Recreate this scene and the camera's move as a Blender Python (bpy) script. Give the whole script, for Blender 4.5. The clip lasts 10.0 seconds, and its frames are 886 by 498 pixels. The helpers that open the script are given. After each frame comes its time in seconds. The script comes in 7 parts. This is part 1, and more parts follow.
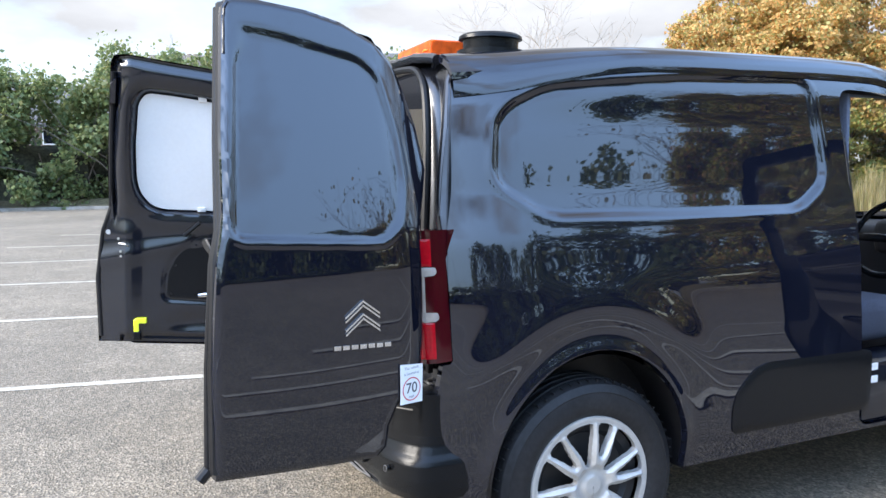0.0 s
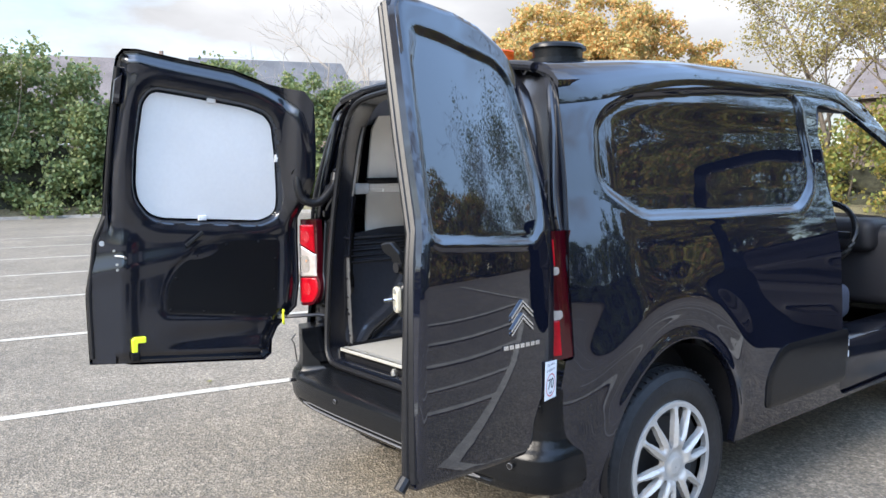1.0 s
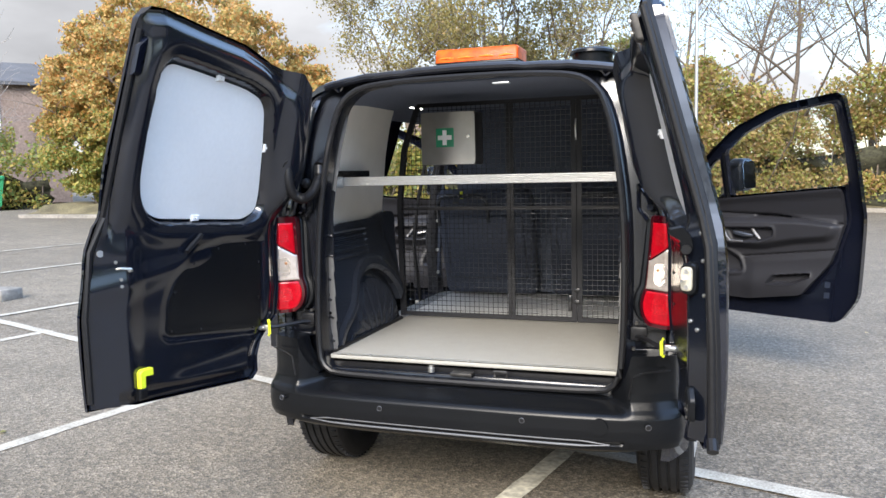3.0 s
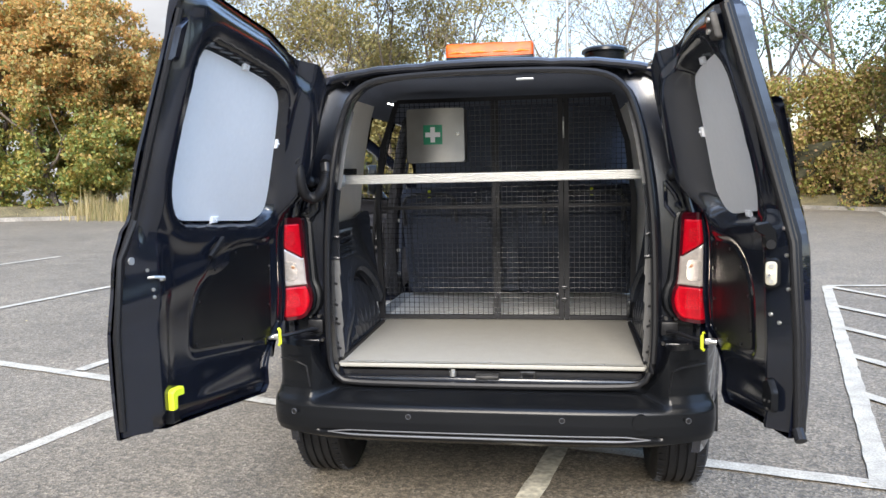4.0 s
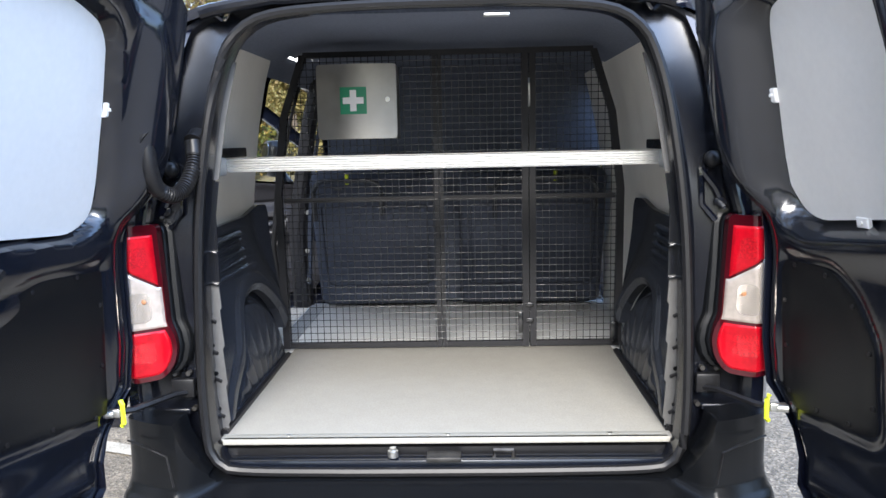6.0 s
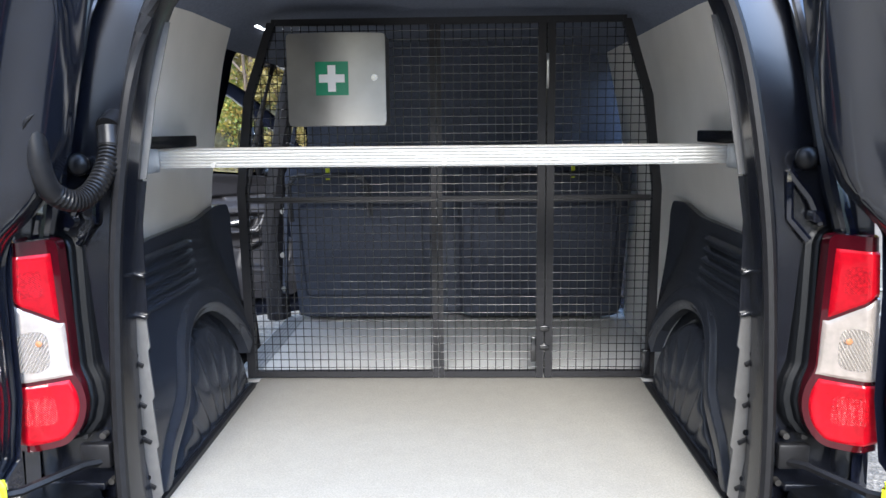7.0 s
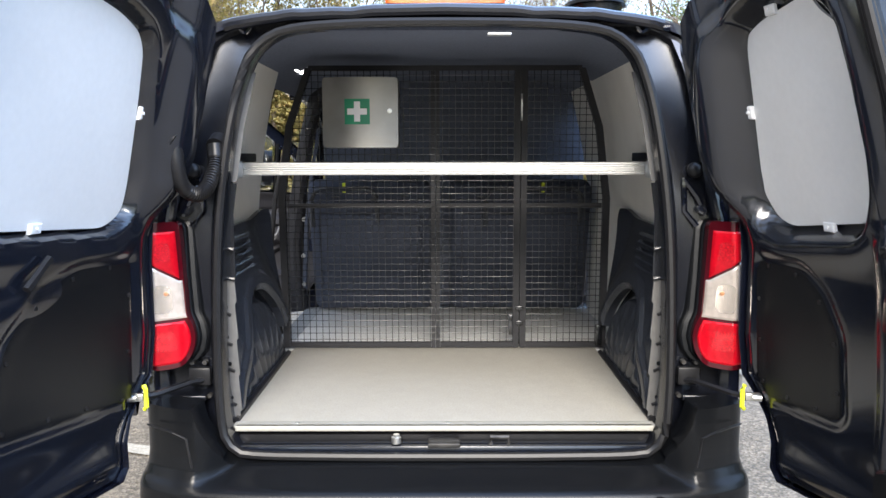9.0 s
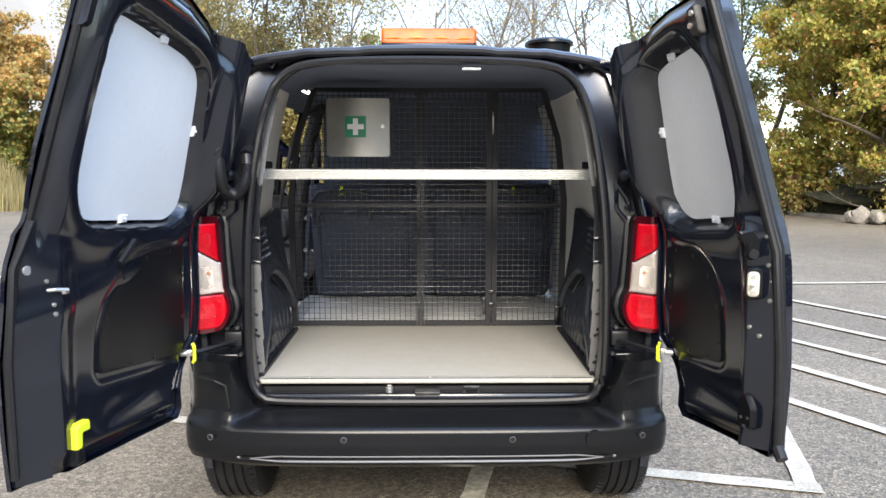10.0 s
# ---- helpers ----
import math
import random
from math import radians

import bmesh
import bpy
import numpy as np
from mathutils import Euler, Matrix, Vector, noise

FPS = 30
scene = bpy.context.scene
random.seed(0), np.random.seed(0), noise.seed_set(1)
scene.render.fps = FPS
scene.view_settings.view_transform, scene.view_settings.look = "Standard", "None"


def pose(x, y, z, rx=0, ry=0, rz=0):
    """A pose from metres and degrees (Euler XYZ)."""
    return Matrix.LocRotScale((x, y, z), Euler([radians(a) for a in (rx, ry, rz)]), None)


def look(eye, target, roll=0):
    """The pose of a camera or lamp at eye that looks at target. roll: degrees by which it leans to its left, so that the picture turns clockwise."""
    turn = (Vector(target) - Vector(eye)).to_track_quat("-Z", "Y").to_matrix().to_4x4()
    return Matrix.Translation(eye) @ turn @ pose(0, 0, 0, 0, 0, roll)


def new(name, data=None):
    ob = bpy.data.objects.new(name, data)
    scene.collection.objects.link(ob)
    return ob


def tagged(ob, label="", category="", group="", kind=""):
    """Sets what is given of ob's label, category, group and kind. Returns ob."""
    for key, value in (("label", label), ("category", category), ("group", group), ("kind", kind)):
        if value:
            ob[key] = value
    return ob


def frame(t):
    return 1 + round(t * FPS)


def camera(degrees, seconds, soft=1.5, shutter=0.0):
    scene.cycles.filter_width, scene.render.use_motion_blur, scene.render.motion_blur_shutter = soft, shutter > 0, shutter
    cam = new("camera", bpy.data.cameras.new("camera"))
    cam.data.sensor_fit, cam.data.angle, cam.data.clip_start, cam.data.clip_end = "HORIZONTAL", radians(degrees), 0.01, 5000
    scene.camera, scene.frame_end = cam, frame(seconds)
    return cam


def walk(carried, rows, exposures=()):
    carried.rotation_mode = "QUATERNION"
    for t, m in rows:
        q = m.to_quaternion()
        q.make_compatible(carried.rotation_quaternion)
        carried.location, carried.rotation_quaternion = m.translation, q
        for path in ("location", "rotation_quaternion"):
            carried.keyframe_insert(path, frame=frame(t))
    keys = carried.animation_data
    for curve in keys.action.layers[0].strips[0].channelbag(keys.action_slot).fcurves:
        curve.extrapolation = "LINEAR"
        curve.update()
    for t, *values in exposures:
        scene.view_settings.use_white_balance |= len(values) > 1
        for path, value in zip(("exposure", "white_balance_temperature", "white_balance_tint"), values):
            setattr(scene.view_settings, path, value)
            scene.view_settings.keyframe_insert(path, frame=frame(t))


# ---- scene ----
cam = camera(59.6, 10.0)
PATH = [
    (0, (2.893, -0.718, 1.347), (1.07, 0.084, 1.161), -1.0),
    (0.5, (2.698, -1.173, 1.346), (0.982, -0.16, 1.173), -1.0),
    (1, (2.426, -1.572, 1.345), (0.868, -0.33, 1.174), -1.2),
    (1.5, (2.124, -1.978, 1.35), (0.766, -0.521, 1.168), -1.3),
    (2, (1.725, -2.245, 1.343), (0.601, -0.602, 1.148), -1.4),
    (2.5, (1.315, -2.508, 1.354), (0.435, -0.723, 1.156), -1.4),
    (4, (0.282, -2.702, 1.364), (-0.019, -0.736, 1.158), -1.3),
    (4.5, (0.116, -2.654, 1.381), (-0.071, -0.675, 1.159), -1.5),
    (5, (0.07, -2.479, 1.37), (-0.05, -0.497, 1.133), -1.6),
    (5.5, (0.085, -2.111, 1.38), (0.003, -0.129, 1.125), -1.6),
    (7, (0.048, -1.226, 1.388), (-0.006, 0.749, 1.078), -0.6),
    (7.5, (0.055, -1.169, 1.39), (0.005, 0.807, 1.083), -0.3),
    (8, (0.025, -1.288, 1.381), (-0.016, 0.69, 1.094), -0.1),
    (8.5, (-0.037, -1.596, 1.375), (-0.057, 0.386, 1.113), -0.2),
    (9, (0.003, -1.891, 1.361), (-0.002, 0.095, 1.125), -0.1),
    (9.5, (0.026, -2.215, 1.377), (0.049, -0.228, 1.154), -0.1),
    (10, (0.007, -2.463, 1.374), (0.042, -0.476, 1.15), 0.1),
]
walk(cam, [(t, look(eye, target, roll)) for t, eye, target, roll in PATH],
     [(0, 1.82, 6500, 10), (1, 1.74, 6650, 10), (2.5, 1.58, 6650, 10), (4, 1.52, 6650, 10), (5.5, 1.72, 6450, 10), (7, 2.08, 6100, 10), (8, 2.06, 6100, 10), (8.5, 1.96, 6400, 10), (9.2, 1.80, 6700, 10), (10, 1.72, 6850, 10)])

# ---- world, sun, exposure ----
SUN_AZ, SUN_EL = radians(181), radians(34)      # azimuth: to the left of the van's heading
sun_way = Vector((-math.sin(SUN_AZ) * math.cos(SUN_EL), math.cos(SUN_AZ) * math.cos(SUN_EL), math.sin(SUN_EL)))
sun = new("sun", bpy.data.lights.new("sun", "SUN"))
sun.data.energy, sun.data.angle, sun.data.color = 2.45, radians(30), (1.0, 0.94, 0.85)
sun.matrix_world = look(tuple(sun_way * 50), (0, 0, 0))

world = bpy.data.worlds.new("world")
scene.world = world
world.use_nodes = True
wn, wl = world.node_tree.nodes, world.node_tree.links
wn.clear()
w_out = wn.new("ShaderNodeOutputWorld")
w_bg = wn.new("ShaderNodeBackground")
w_bg.inputs["Strength"].default_value = 0.15
w_sky = wn.new("ShaderNodeTexSky")
w_sky.sky_type, w_sky.sun_disc = "NISHITA", False
w_sky.sun_elevation, w_sky.sun_rotation = SUN_EL, -SUN_AZ
w_sky.air_density, w_sky.dust_density, w_sky.ozone_density = 1.0, 0.6, 1.0
w_tc = wn.new("ShaderNodeTexCoord")
w_map = wn.new("ShaderNodeMapping")
w_map.inputs["Scale"].default_value = (1.0, 1.0, 2.6)
w_map.inputs["Location"].default_value = (0.35, 0.2, 0.1)
w_noise = wn.new("ShaderNodeTexNoise")
w_noise.inputs["Scale"].default_value, w_noise.inputs["Detail"].default_value = 1.7, 9.0
w_noise.inputs["Roughness"].default_value = 0.55
w_ramp = wn.new("ShaderNodeValToRGB")
w_ramp.color_ramp.elements[0].position, w_ramp.color_ramp.elements[1].position = 0.38, 0.60
w_ramp.color_ramp.elements[0].color = (0.04, 0.04, 0.04, 1)
w_cloud = wn.new("ShaderNodeRGB")
w_cloud.outputs[0].default_value = (1.75, 1.8, 1.92, 1)
w_mix = wn.new("ShaderNodeMix")
w_mix.data_type = "RGBA"
wl.new(w_tc.outputs["Generated"], w_map.inputs["Vector"])
wl.new(w_map.outputs[0], w_noise.inputs["Vector"])
w_sep = wn.new("ShaderNodeSeparateXYZ")
w_bias = wn.new("ShaderNodeMath")
w_bias.operation, w_bias.inputs[1].default_value = "MULTIPLY_ADD", -0.13
wl.new(w_tc.outputs["Generated"], w_sep.inputs[0])
wl.new(w_sep.outputs["X"], w_bias.inputs[0])
wl.new(w_noise.outputs["Fac"], w_bias.inputs[2])
wl.new(w_bias.outputs[0], w_ramp.inputs["Fac"])
wl.new(w_ramp.outputs["Color"], w_mix.inputs["Factor"])
w_lift = wn.new("ShaderNodeVectorMath")
w_lift.operation = "SCALE"
w_high = wn.new("ShaderNodeMapRange")
w_high.inputs["From Min"].default_value, w_high.inputs["From Max"].default_value = 0.20, 0.62
w_high.inputs["To Min"].default_value, w_high.inputs["To Max"].default_value = 1.0, 3.8
wl.new(w_sep.outputs["Z"], w_high.inputs["Value"])
wl.new(w_high.outputs[0], w_lift.inputs["Scale"])
wl.new(w_sky.outputs["Color"], w_lift.inputs[0])
wl.new(w_lift.outputs[0], w_mix.inputs[6])
w_shade = wn.new("ShaderNodeTexNoise")
w_shade.inputs["Scale"].default_value, w_shade.inputs["Detail"].default_value = 3.1, 7.0
wl.new(w_map.outputs[0], w_shade.inputs["Vector"])
w_rng = wn.new("ShaderNodeMapRange")
w_rng.inputs["From Min"].default_value, w_rng.inputs["From Max"].default_value = 0.3, 0.7
w_rng.inputs["To Min"].default_value, w_rng.inputs["To Max"].default_value = 0.6, 1.25
w_scale = wn.new("ShaderNodeVectorMath")
w_scale.operation = "SCALE"
wl.new(w_shade.outputs["Fac"], w_rng.inputs["Value"])
wl.new(w_cloud.outputs[0], w_scale.inputs[0])
wl.new(w_rng.outputs[0], w_scale.inputs["Scale"])
wl.new(w_scale.outputs[0], w_mix.inputs[7])
wl.new(w_mix.outputs[2], w_bg.inputs["Color"])
wl.new(w_bg.outputs[0], w_out.inputs["Surface"])


# ---- materials ----
def material(name, colour, rough=0.5, metal=0.0, grain=0.0, scale=40.0, bump=0.0, stain=0.0, coat=0.0, alpha=None, spec=0.5, transmission=0.0, emit=None, island=None, objrand=0.0):
    """A principled material with grain and stains at two scales, and fine relief."""
    m = bpy.data.materials.new(name)
    m.use_nodes = True
    n, l = m.node_tree.nodes, m.node_tree.links
    b = n["Principled BSDF"]
    b.inputs["Base Color"].default_value = (*colour, 1)
    b.inputs["Roughness"].default_value = rough
    b.inputs["Metallic"].default_value = metal
    b.inputs["Coat Weight"].default_value = coat
    b.inputs["Coat Roughness"].default_value = 0.03
    b.inputs["Specular IOR Level"].default_value = spec
    b.inputs["Transmission Weight"].default_value = transmission
    if emit:
        b.inputs["Emission Color"].default_value = (*emit[:3], 1)
        b.inputs["Emission Strength"].default_value = emit[3]
    tc = n.new("ShaderNodeTexCoord")
    last = None
    if island:
        geo = n.new("ShaderNodeNewGeometry")
        ramp = n.new("ShaderNodeValToRGB")
        ramp.color_ramp.interpolation = "LINEAR"
        while len(ramp.color_ramp.elements) < len(island):
            ramp.color_ramp.elements.new(0.5)
        for i, c in enumerate(island):
            ramp.color_ramp.elements[i].position = i / (len(island) - 1)
            ramp.color_ramp.elements[i].color = (*c, 1)
        l.new(geo.outputs["Random Per Island"], ramp.inputs["Fac"])
        last = ramp.outputs["Color"]
    if grain or stain:
        fac = None
        for amount, sc, det in ((grain, scale, 6), (stain, scale / 14.0, 5)):
            if not amount:
                continue
            t = n.new("ShaderNodeTexNoise")
            t.inputs["Scale"].default_value, t.inputs["Detail"].default_value = sc, det
            l.new(tc.outputs["Object"], t.inputs["Vector"])
            mr = n.new("ShaderNodeMapRange")
            mr.inputs["From Min"].default_value, mr.inputs["From Max"].default_value = 0.3, 0.7
            mr.inputs["To Min"].default_value, mr.inputs["To Max"].default_value = 1 - amount, 1 + amount
            l.new(t.outputs["Fac"], mr.inputs["Value"])
            if fac is None:
                fac = mr.outputs[0]
            else:
                mu = n.new("ShaderNodeMath")
                mu.operation = "MULTIPLY"
                l.new(fac, mu.inputs[0]), l.new(mr.outputs[0], mu.inputs[1])
                fac = mu.outputs[0]
        sc = n.new("ShaderNodeVectorMath")
        sc.operation = "SCALE"
        if last is None:
            rgb = n.new("ShaderNodeRGB")
            rgb.outputs[0].default_value = (*colour, 1)
            last = rgb.outputs[0]
        l.new(last, sc.inputs[0]), l.new(fac, sc.inputs["Scale"])
        last = sc.outputs[0]
    if last is not None:
        l.new(last, b.inputs["Base Color"])
    if island:
        thin = n.new("ShaderNodeBsdfTranslucent")
        mixer = n.new("ShaderNodeMixShader")
        mixer.inputs[0].default_value = 0.45
        l.new(last, thin.inputs["Color"])
        l.new(b.outputs[0], mixer.inputs[1]), l.new(thin.outputs[0], mixer.inputs[2])
        l.new(mixer.outputs[0], n["Material Output"].inputs["Surface"])
    if bump:
        t = n.new("ShaderNodeTexNoise")
        t.inputs["Scale"].default_value, t.inputs["Detail"].default_value = scale * 1.5, 4
        l.new(tc.outputs["Object"], t.inputs["Vector"])
        bp = n.new("ShaderNodeBump")
        bp.inputs["Strength"].default_value, bp.inputs["Distance"].default_value = bump, 0.004
        l.new(t.outputs["Fac"], bp.inputs["Height"])
        l.new(bp.outputs[0], b.inputs["Normal"])
    return m


PAINT = material("gloss_black_paint", (0.004, 0.005, 0.010), 0.02, spec=0.88, coat=0.0)
FRAME = material("satin_black_jamb_paint", (0.005, 0.0058, 0.009), 0.21, spec=0.75, coat=0.1, grain=0.1, scale=30)
INNER = material("satin_black_paint", (0.005, 0.0065, 0.011), 0.15, spec=0.75, coat=0.15, grain=0.15, scale=30)
PLASTIC = material("grained_black_plastic", (0.0045, 0.005, 0.006), 0.27, spec=0.24, grain=0.12, scale=300, bump=0.05)
GLOSSPLASTIC = material("smooth_black_plastic", (0.024, 0.027, 0.034), 0.18, spec=0.6, grain=0.1, scale=60)
TRIM = material("dark_grey_door_trim", (0.015, 0.015, 0.018), 0.5, spec=0.3, grain=0.12, scale=250, bump=0.1)
WHEELBLACK = material("black_steel_wheel", (0.008, 0.008, 0.009), 0.5)
ZINC = material("yellow_zinc_plate", (0.46, 0.43, 0.34), 0.4, metal=0.25, grain=0.05, scale=90)
FLANGE = material("grey_primed_flange", (0.13, 0.127, 0.122), 0.40, metal=0.3, grain=0.1, scale=40)
RUBBER = material("black_rubber", (0.009, 0.009, 0.010), 0.36, spec=0.28, grain=0.2, scale=80)
TYRE = material("worn_tyre_rubber", (0.013, 0.013, 0.014), 0.5, spec=0.3, grain=0.3, scale=60, stain=0.3, bump=0.15)
SILVER = material("silver_painted_plastic", (0.40, 0.385, 0.36), 0.33, metal=0.3, grain=0.06, scale=60, coat=0.2)
DARKMETAL = material("dark_brake_metal", (0.05, 0.048, 0.046), 0.5, metal=0.6, grain=0.3, scale=40)
CHROME = material("chrome", (0.75, 0.76, 0.78), 0.12, metal=1.0)
STEEL = material("zinc_plated_steel", (0.55, 0.55, 0.53), 0.32, metal=0.9, grain=0.12, scale=120)
ALU = material("ribbed_aluminium", (0.44, 0.44, 0.43), 0.30, metal=0.9, grain=0.06, scale=90)
PALEALU = material("pale_anodised_edge", (0.36, 0.35, 0.31), 0.45, metal=0.15, grain=0.05, scale=80)
BRUSHED = material("brushed_stainless_steel", (0.29, 0.28, 0.262), 0.33, metal=0.9, grain=0.05, scale=25)
BOARD = material("white_panel_board", (0.68, 0.67, 0.655), 0.42, grain=0.02, scale=60, stain=0.03)
LINING = material("off_white_lining_board", (0.62, 0.60, 0.56), 0.42, grain=0.05, scale=8, stain=0.08)
VINYL = material("pale_smooth_floor", (0.46, 0.46, 0.45), 0.4, grain=0.05, scale=120, stain=0.05)
FLOORMAT = material("speckled_grey_floor", (0.268, 0.256, 0.226), 0.55, grain=0.16, scale=260, stain=0.04, bump=0.1)
WIRE = material("black_coated_wire", (0.007, 0.0075, 0.009), 0.18, spec=0.75, coat=0.1)
BARBLACK = material("matt_black_powder_coat", (0.010, 0.010, 0.012), 0.5, spec=0.35, grain=0.15, scale=90)
CLOTH = material("dark_seat_cloth", (0.048, 0.056, 0.078), 0.85, spec=0.2, grain=0.25, scale=200)
HEADLINER = material("dark_headliner", (0.105, 0.120, 0.158), 0.85, spec=0.2, grain=0.15, scale=120)
RED = material("red_lamp_lens", (0.36, 0.003, 0.010), 0.08, spec=0.25, coat=0.12, grain=0.15, scale=90, stain=0.3, emit=(0.5, 0.0, 0.008, 0.02))
REFLEX = material("red_reflex_prisms", (0.36, 0.002, 0.008), 0.2, spec=0.2, grain=0.5, scale=240)
DARKRED = material("dark_red_lens", (0.045, 0.002, 0.005), 0.06, spec=0.4, coat=0.3)
CLEAR = material("clear_lamp_lens", (0.44, 0.385, 0.34), 0.22, metal=0.35, coat=0.6, grain=0.12, scale=60, stain=0.3)
STRIP = material("grey_trim_strip", (0.14, 0.14, 0.145), 0.35, metal=0.3)
BULB = material("amber_bulb", (0.40, 0.19, 0.09), 0.25)
REFLECTOR = material("silvered_reflector", (0.66, 0.60, 0.54), 0.2, metal=0.8)
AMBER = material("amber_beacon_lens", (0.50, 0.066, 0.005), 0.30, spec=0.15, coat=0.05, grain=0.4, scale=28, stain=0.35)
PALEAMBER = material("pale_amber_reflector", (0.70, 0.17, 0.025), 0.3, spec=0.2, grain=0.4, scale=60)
YELLOW = material("fluorescent_yellow_plastic", (0.66, 0.74, 0.03), 0.45)
GREEN = material("safety_green", (0.01, 0.22, 0.11), 0.4)
WHITE = material("white_vinyl", (0.78, 0.78, 0.78), 0.4)
REDINK = material("red_ink", (0.55, 0.02, 0.02), 0.5)
BLACKINK = material("black_ink", (0.01, 0.01, 0.01), 0.5)
GREYINK = material("grey_ink", (0.25, 0.25, 0.27), 0.5)
LED = material("interior_led", (0.9, 0.9, 0.9), 0.4, emit=(1.0, 0.98, 0.95, 4.0))
GLASS = material("window_glass", (0.93, 0.96, 0.96), 0.0, transmission=1.0)
MIRROR = material("mirror_glass", (0.5, 0.52, 0.54), 0.02, metal=1.0)
LINE = material("worn_white_line_paint", (0.37, 0.345, 0.29), 0.8, grain=0.3, scale=90, stain=0.22, bump=0.3)
LINE_OLD = material("yellowed_line_paint", (0.48, 0.45, 0.36), 0.8, grain=0.4, scale=30, stain=0.2)
CONCRETE = material("weathered_concrete", (0.24, 0.22, 0.19), 0.85, grain=0.25, scale=20, stain=0.3, bump=0.3)
BARK = material("grey_brown_bark", (0.13, 0.105, 0.085), 0.9, grain=0.3, scale=30, bump=0.4)
PALEBARK = material("pale_bark", (0.25, 0.22, 0.19), 0.9, grain=0.25, scale=30, bump=0.3)
BRICK = material("brown_brick", (0.21, 0.155, 0.125), 0.9, grain=0.25, scale=12, stain=0.2, bump=0.3)
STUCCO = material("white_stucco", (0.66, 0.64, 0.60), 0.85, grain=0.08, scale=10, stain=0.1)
SLATE = material("grey_roof_slate", (0.085, 0.084, 0.086), 0.75, grain=0.2, scale=14, stain=0.2, bump=0.3)
BIN = material("green_bin_plastic", (0.02, 0.20, 0.08), 0.45, grain=0.1, scale=20)
GALV = material("galvanised_steel", (0.42, 0.43, 0.43), 0.45, metal=0.7, grain=0.12, scale=25)
L_ORANGE = material("autumn_orange_leaves", (0.4, 0.2, 0.05), 0.6, island=((0.58, 0.31, 0.10), (0.50, 0.36, 0.13), (0.62, 0.39, 0.16), (0.32, 0.31, 0.11), (0.60, 0.28, 0.09), (0.42, 0.36, 0.12), (0.23, 0.26, 0.09)))
L_GOLD = material("olive_gold_leaves", (0.2, 0.2, 0.05), 0.6, island=((0.14, 0.21, 0.06), (0.34, 0.32, 0.07), (0.46, 0.34, 0.09), (0.16, 0.23, 0.07), (0.24, 0.28, 0.07), (0.42, 0.26, 0.08)))
L_GREEN = material("dark_green_leaves", (0.1, 0.1, 0.05), 0.55, island=((0.10, 0.15, 0.055), (0.16, 0.21, 0.08), (0.22, 0.25, 0.10), (0.12, 0.17, 0.07), (0.30, 0.29, 0.12)))
L_LIME = material("yellow_green_leaves", (0.2, 0.2, 0.05), 0.55, island=((0.17, 0.23, 0.05), (0.34, 0.35, 0.07), (0.48, 0.42, 0.09), (0.21, 0.26, 0.06), (0.44, 0.33, 0.08), (0.27, 0.31, 0.07), (0.50, 0.27, 0.09), (0.38, 0.22, 0.09)))
L_OLIVE = material("brown_olive_leaves", (0.2, 0.2, 0.05), 0.6, island=((0.20, 0.18, 0.06), (0.32, 0.26, 0.09), (0.24, 0.23, 0.09), (0.38, 0.27, 0.11)))
L_RUST = material("rust_and_green_leaves", (0.2, 0.1, 0.05), 0.6, island=((0.20, 0.26, 0.07), (0.38, 0.36, 0.09), (0.42, 0.25, 0.11), (0.28, 0.31, 0.09), (0.36, 0.20, 0.13), (0.46, 0.40, 0.12)))
STRAW = material("dry_straw_grass", (0.4, 0.3, 0.15), 0.8, island=((0.38, 0.30, 0.15), (0.48, 0.39, 0.21), (0.30, 0.26, 0.12), (0.24, 0.24, 0.09)))
# very dark brown-green: shade between hedge leaves, put into the colour
SHADE_CORE = material("shaded_hedge_core", (0.045, 0.045, 0.028), 0.95, grain=0.6, scale=9, stain=0.4, bump=0.8)
TILE = material("brown_roof_tile", (0.12, 0.10, 0.092), 0.85, grain=0.25, scale=14, stain=0.2, bump=0.3)
TURF = material("mossy_turf", (0.13, 0.11, 0.06), 0.9, grain=0.4, scale=25, stain=0.4, bump=0.5)


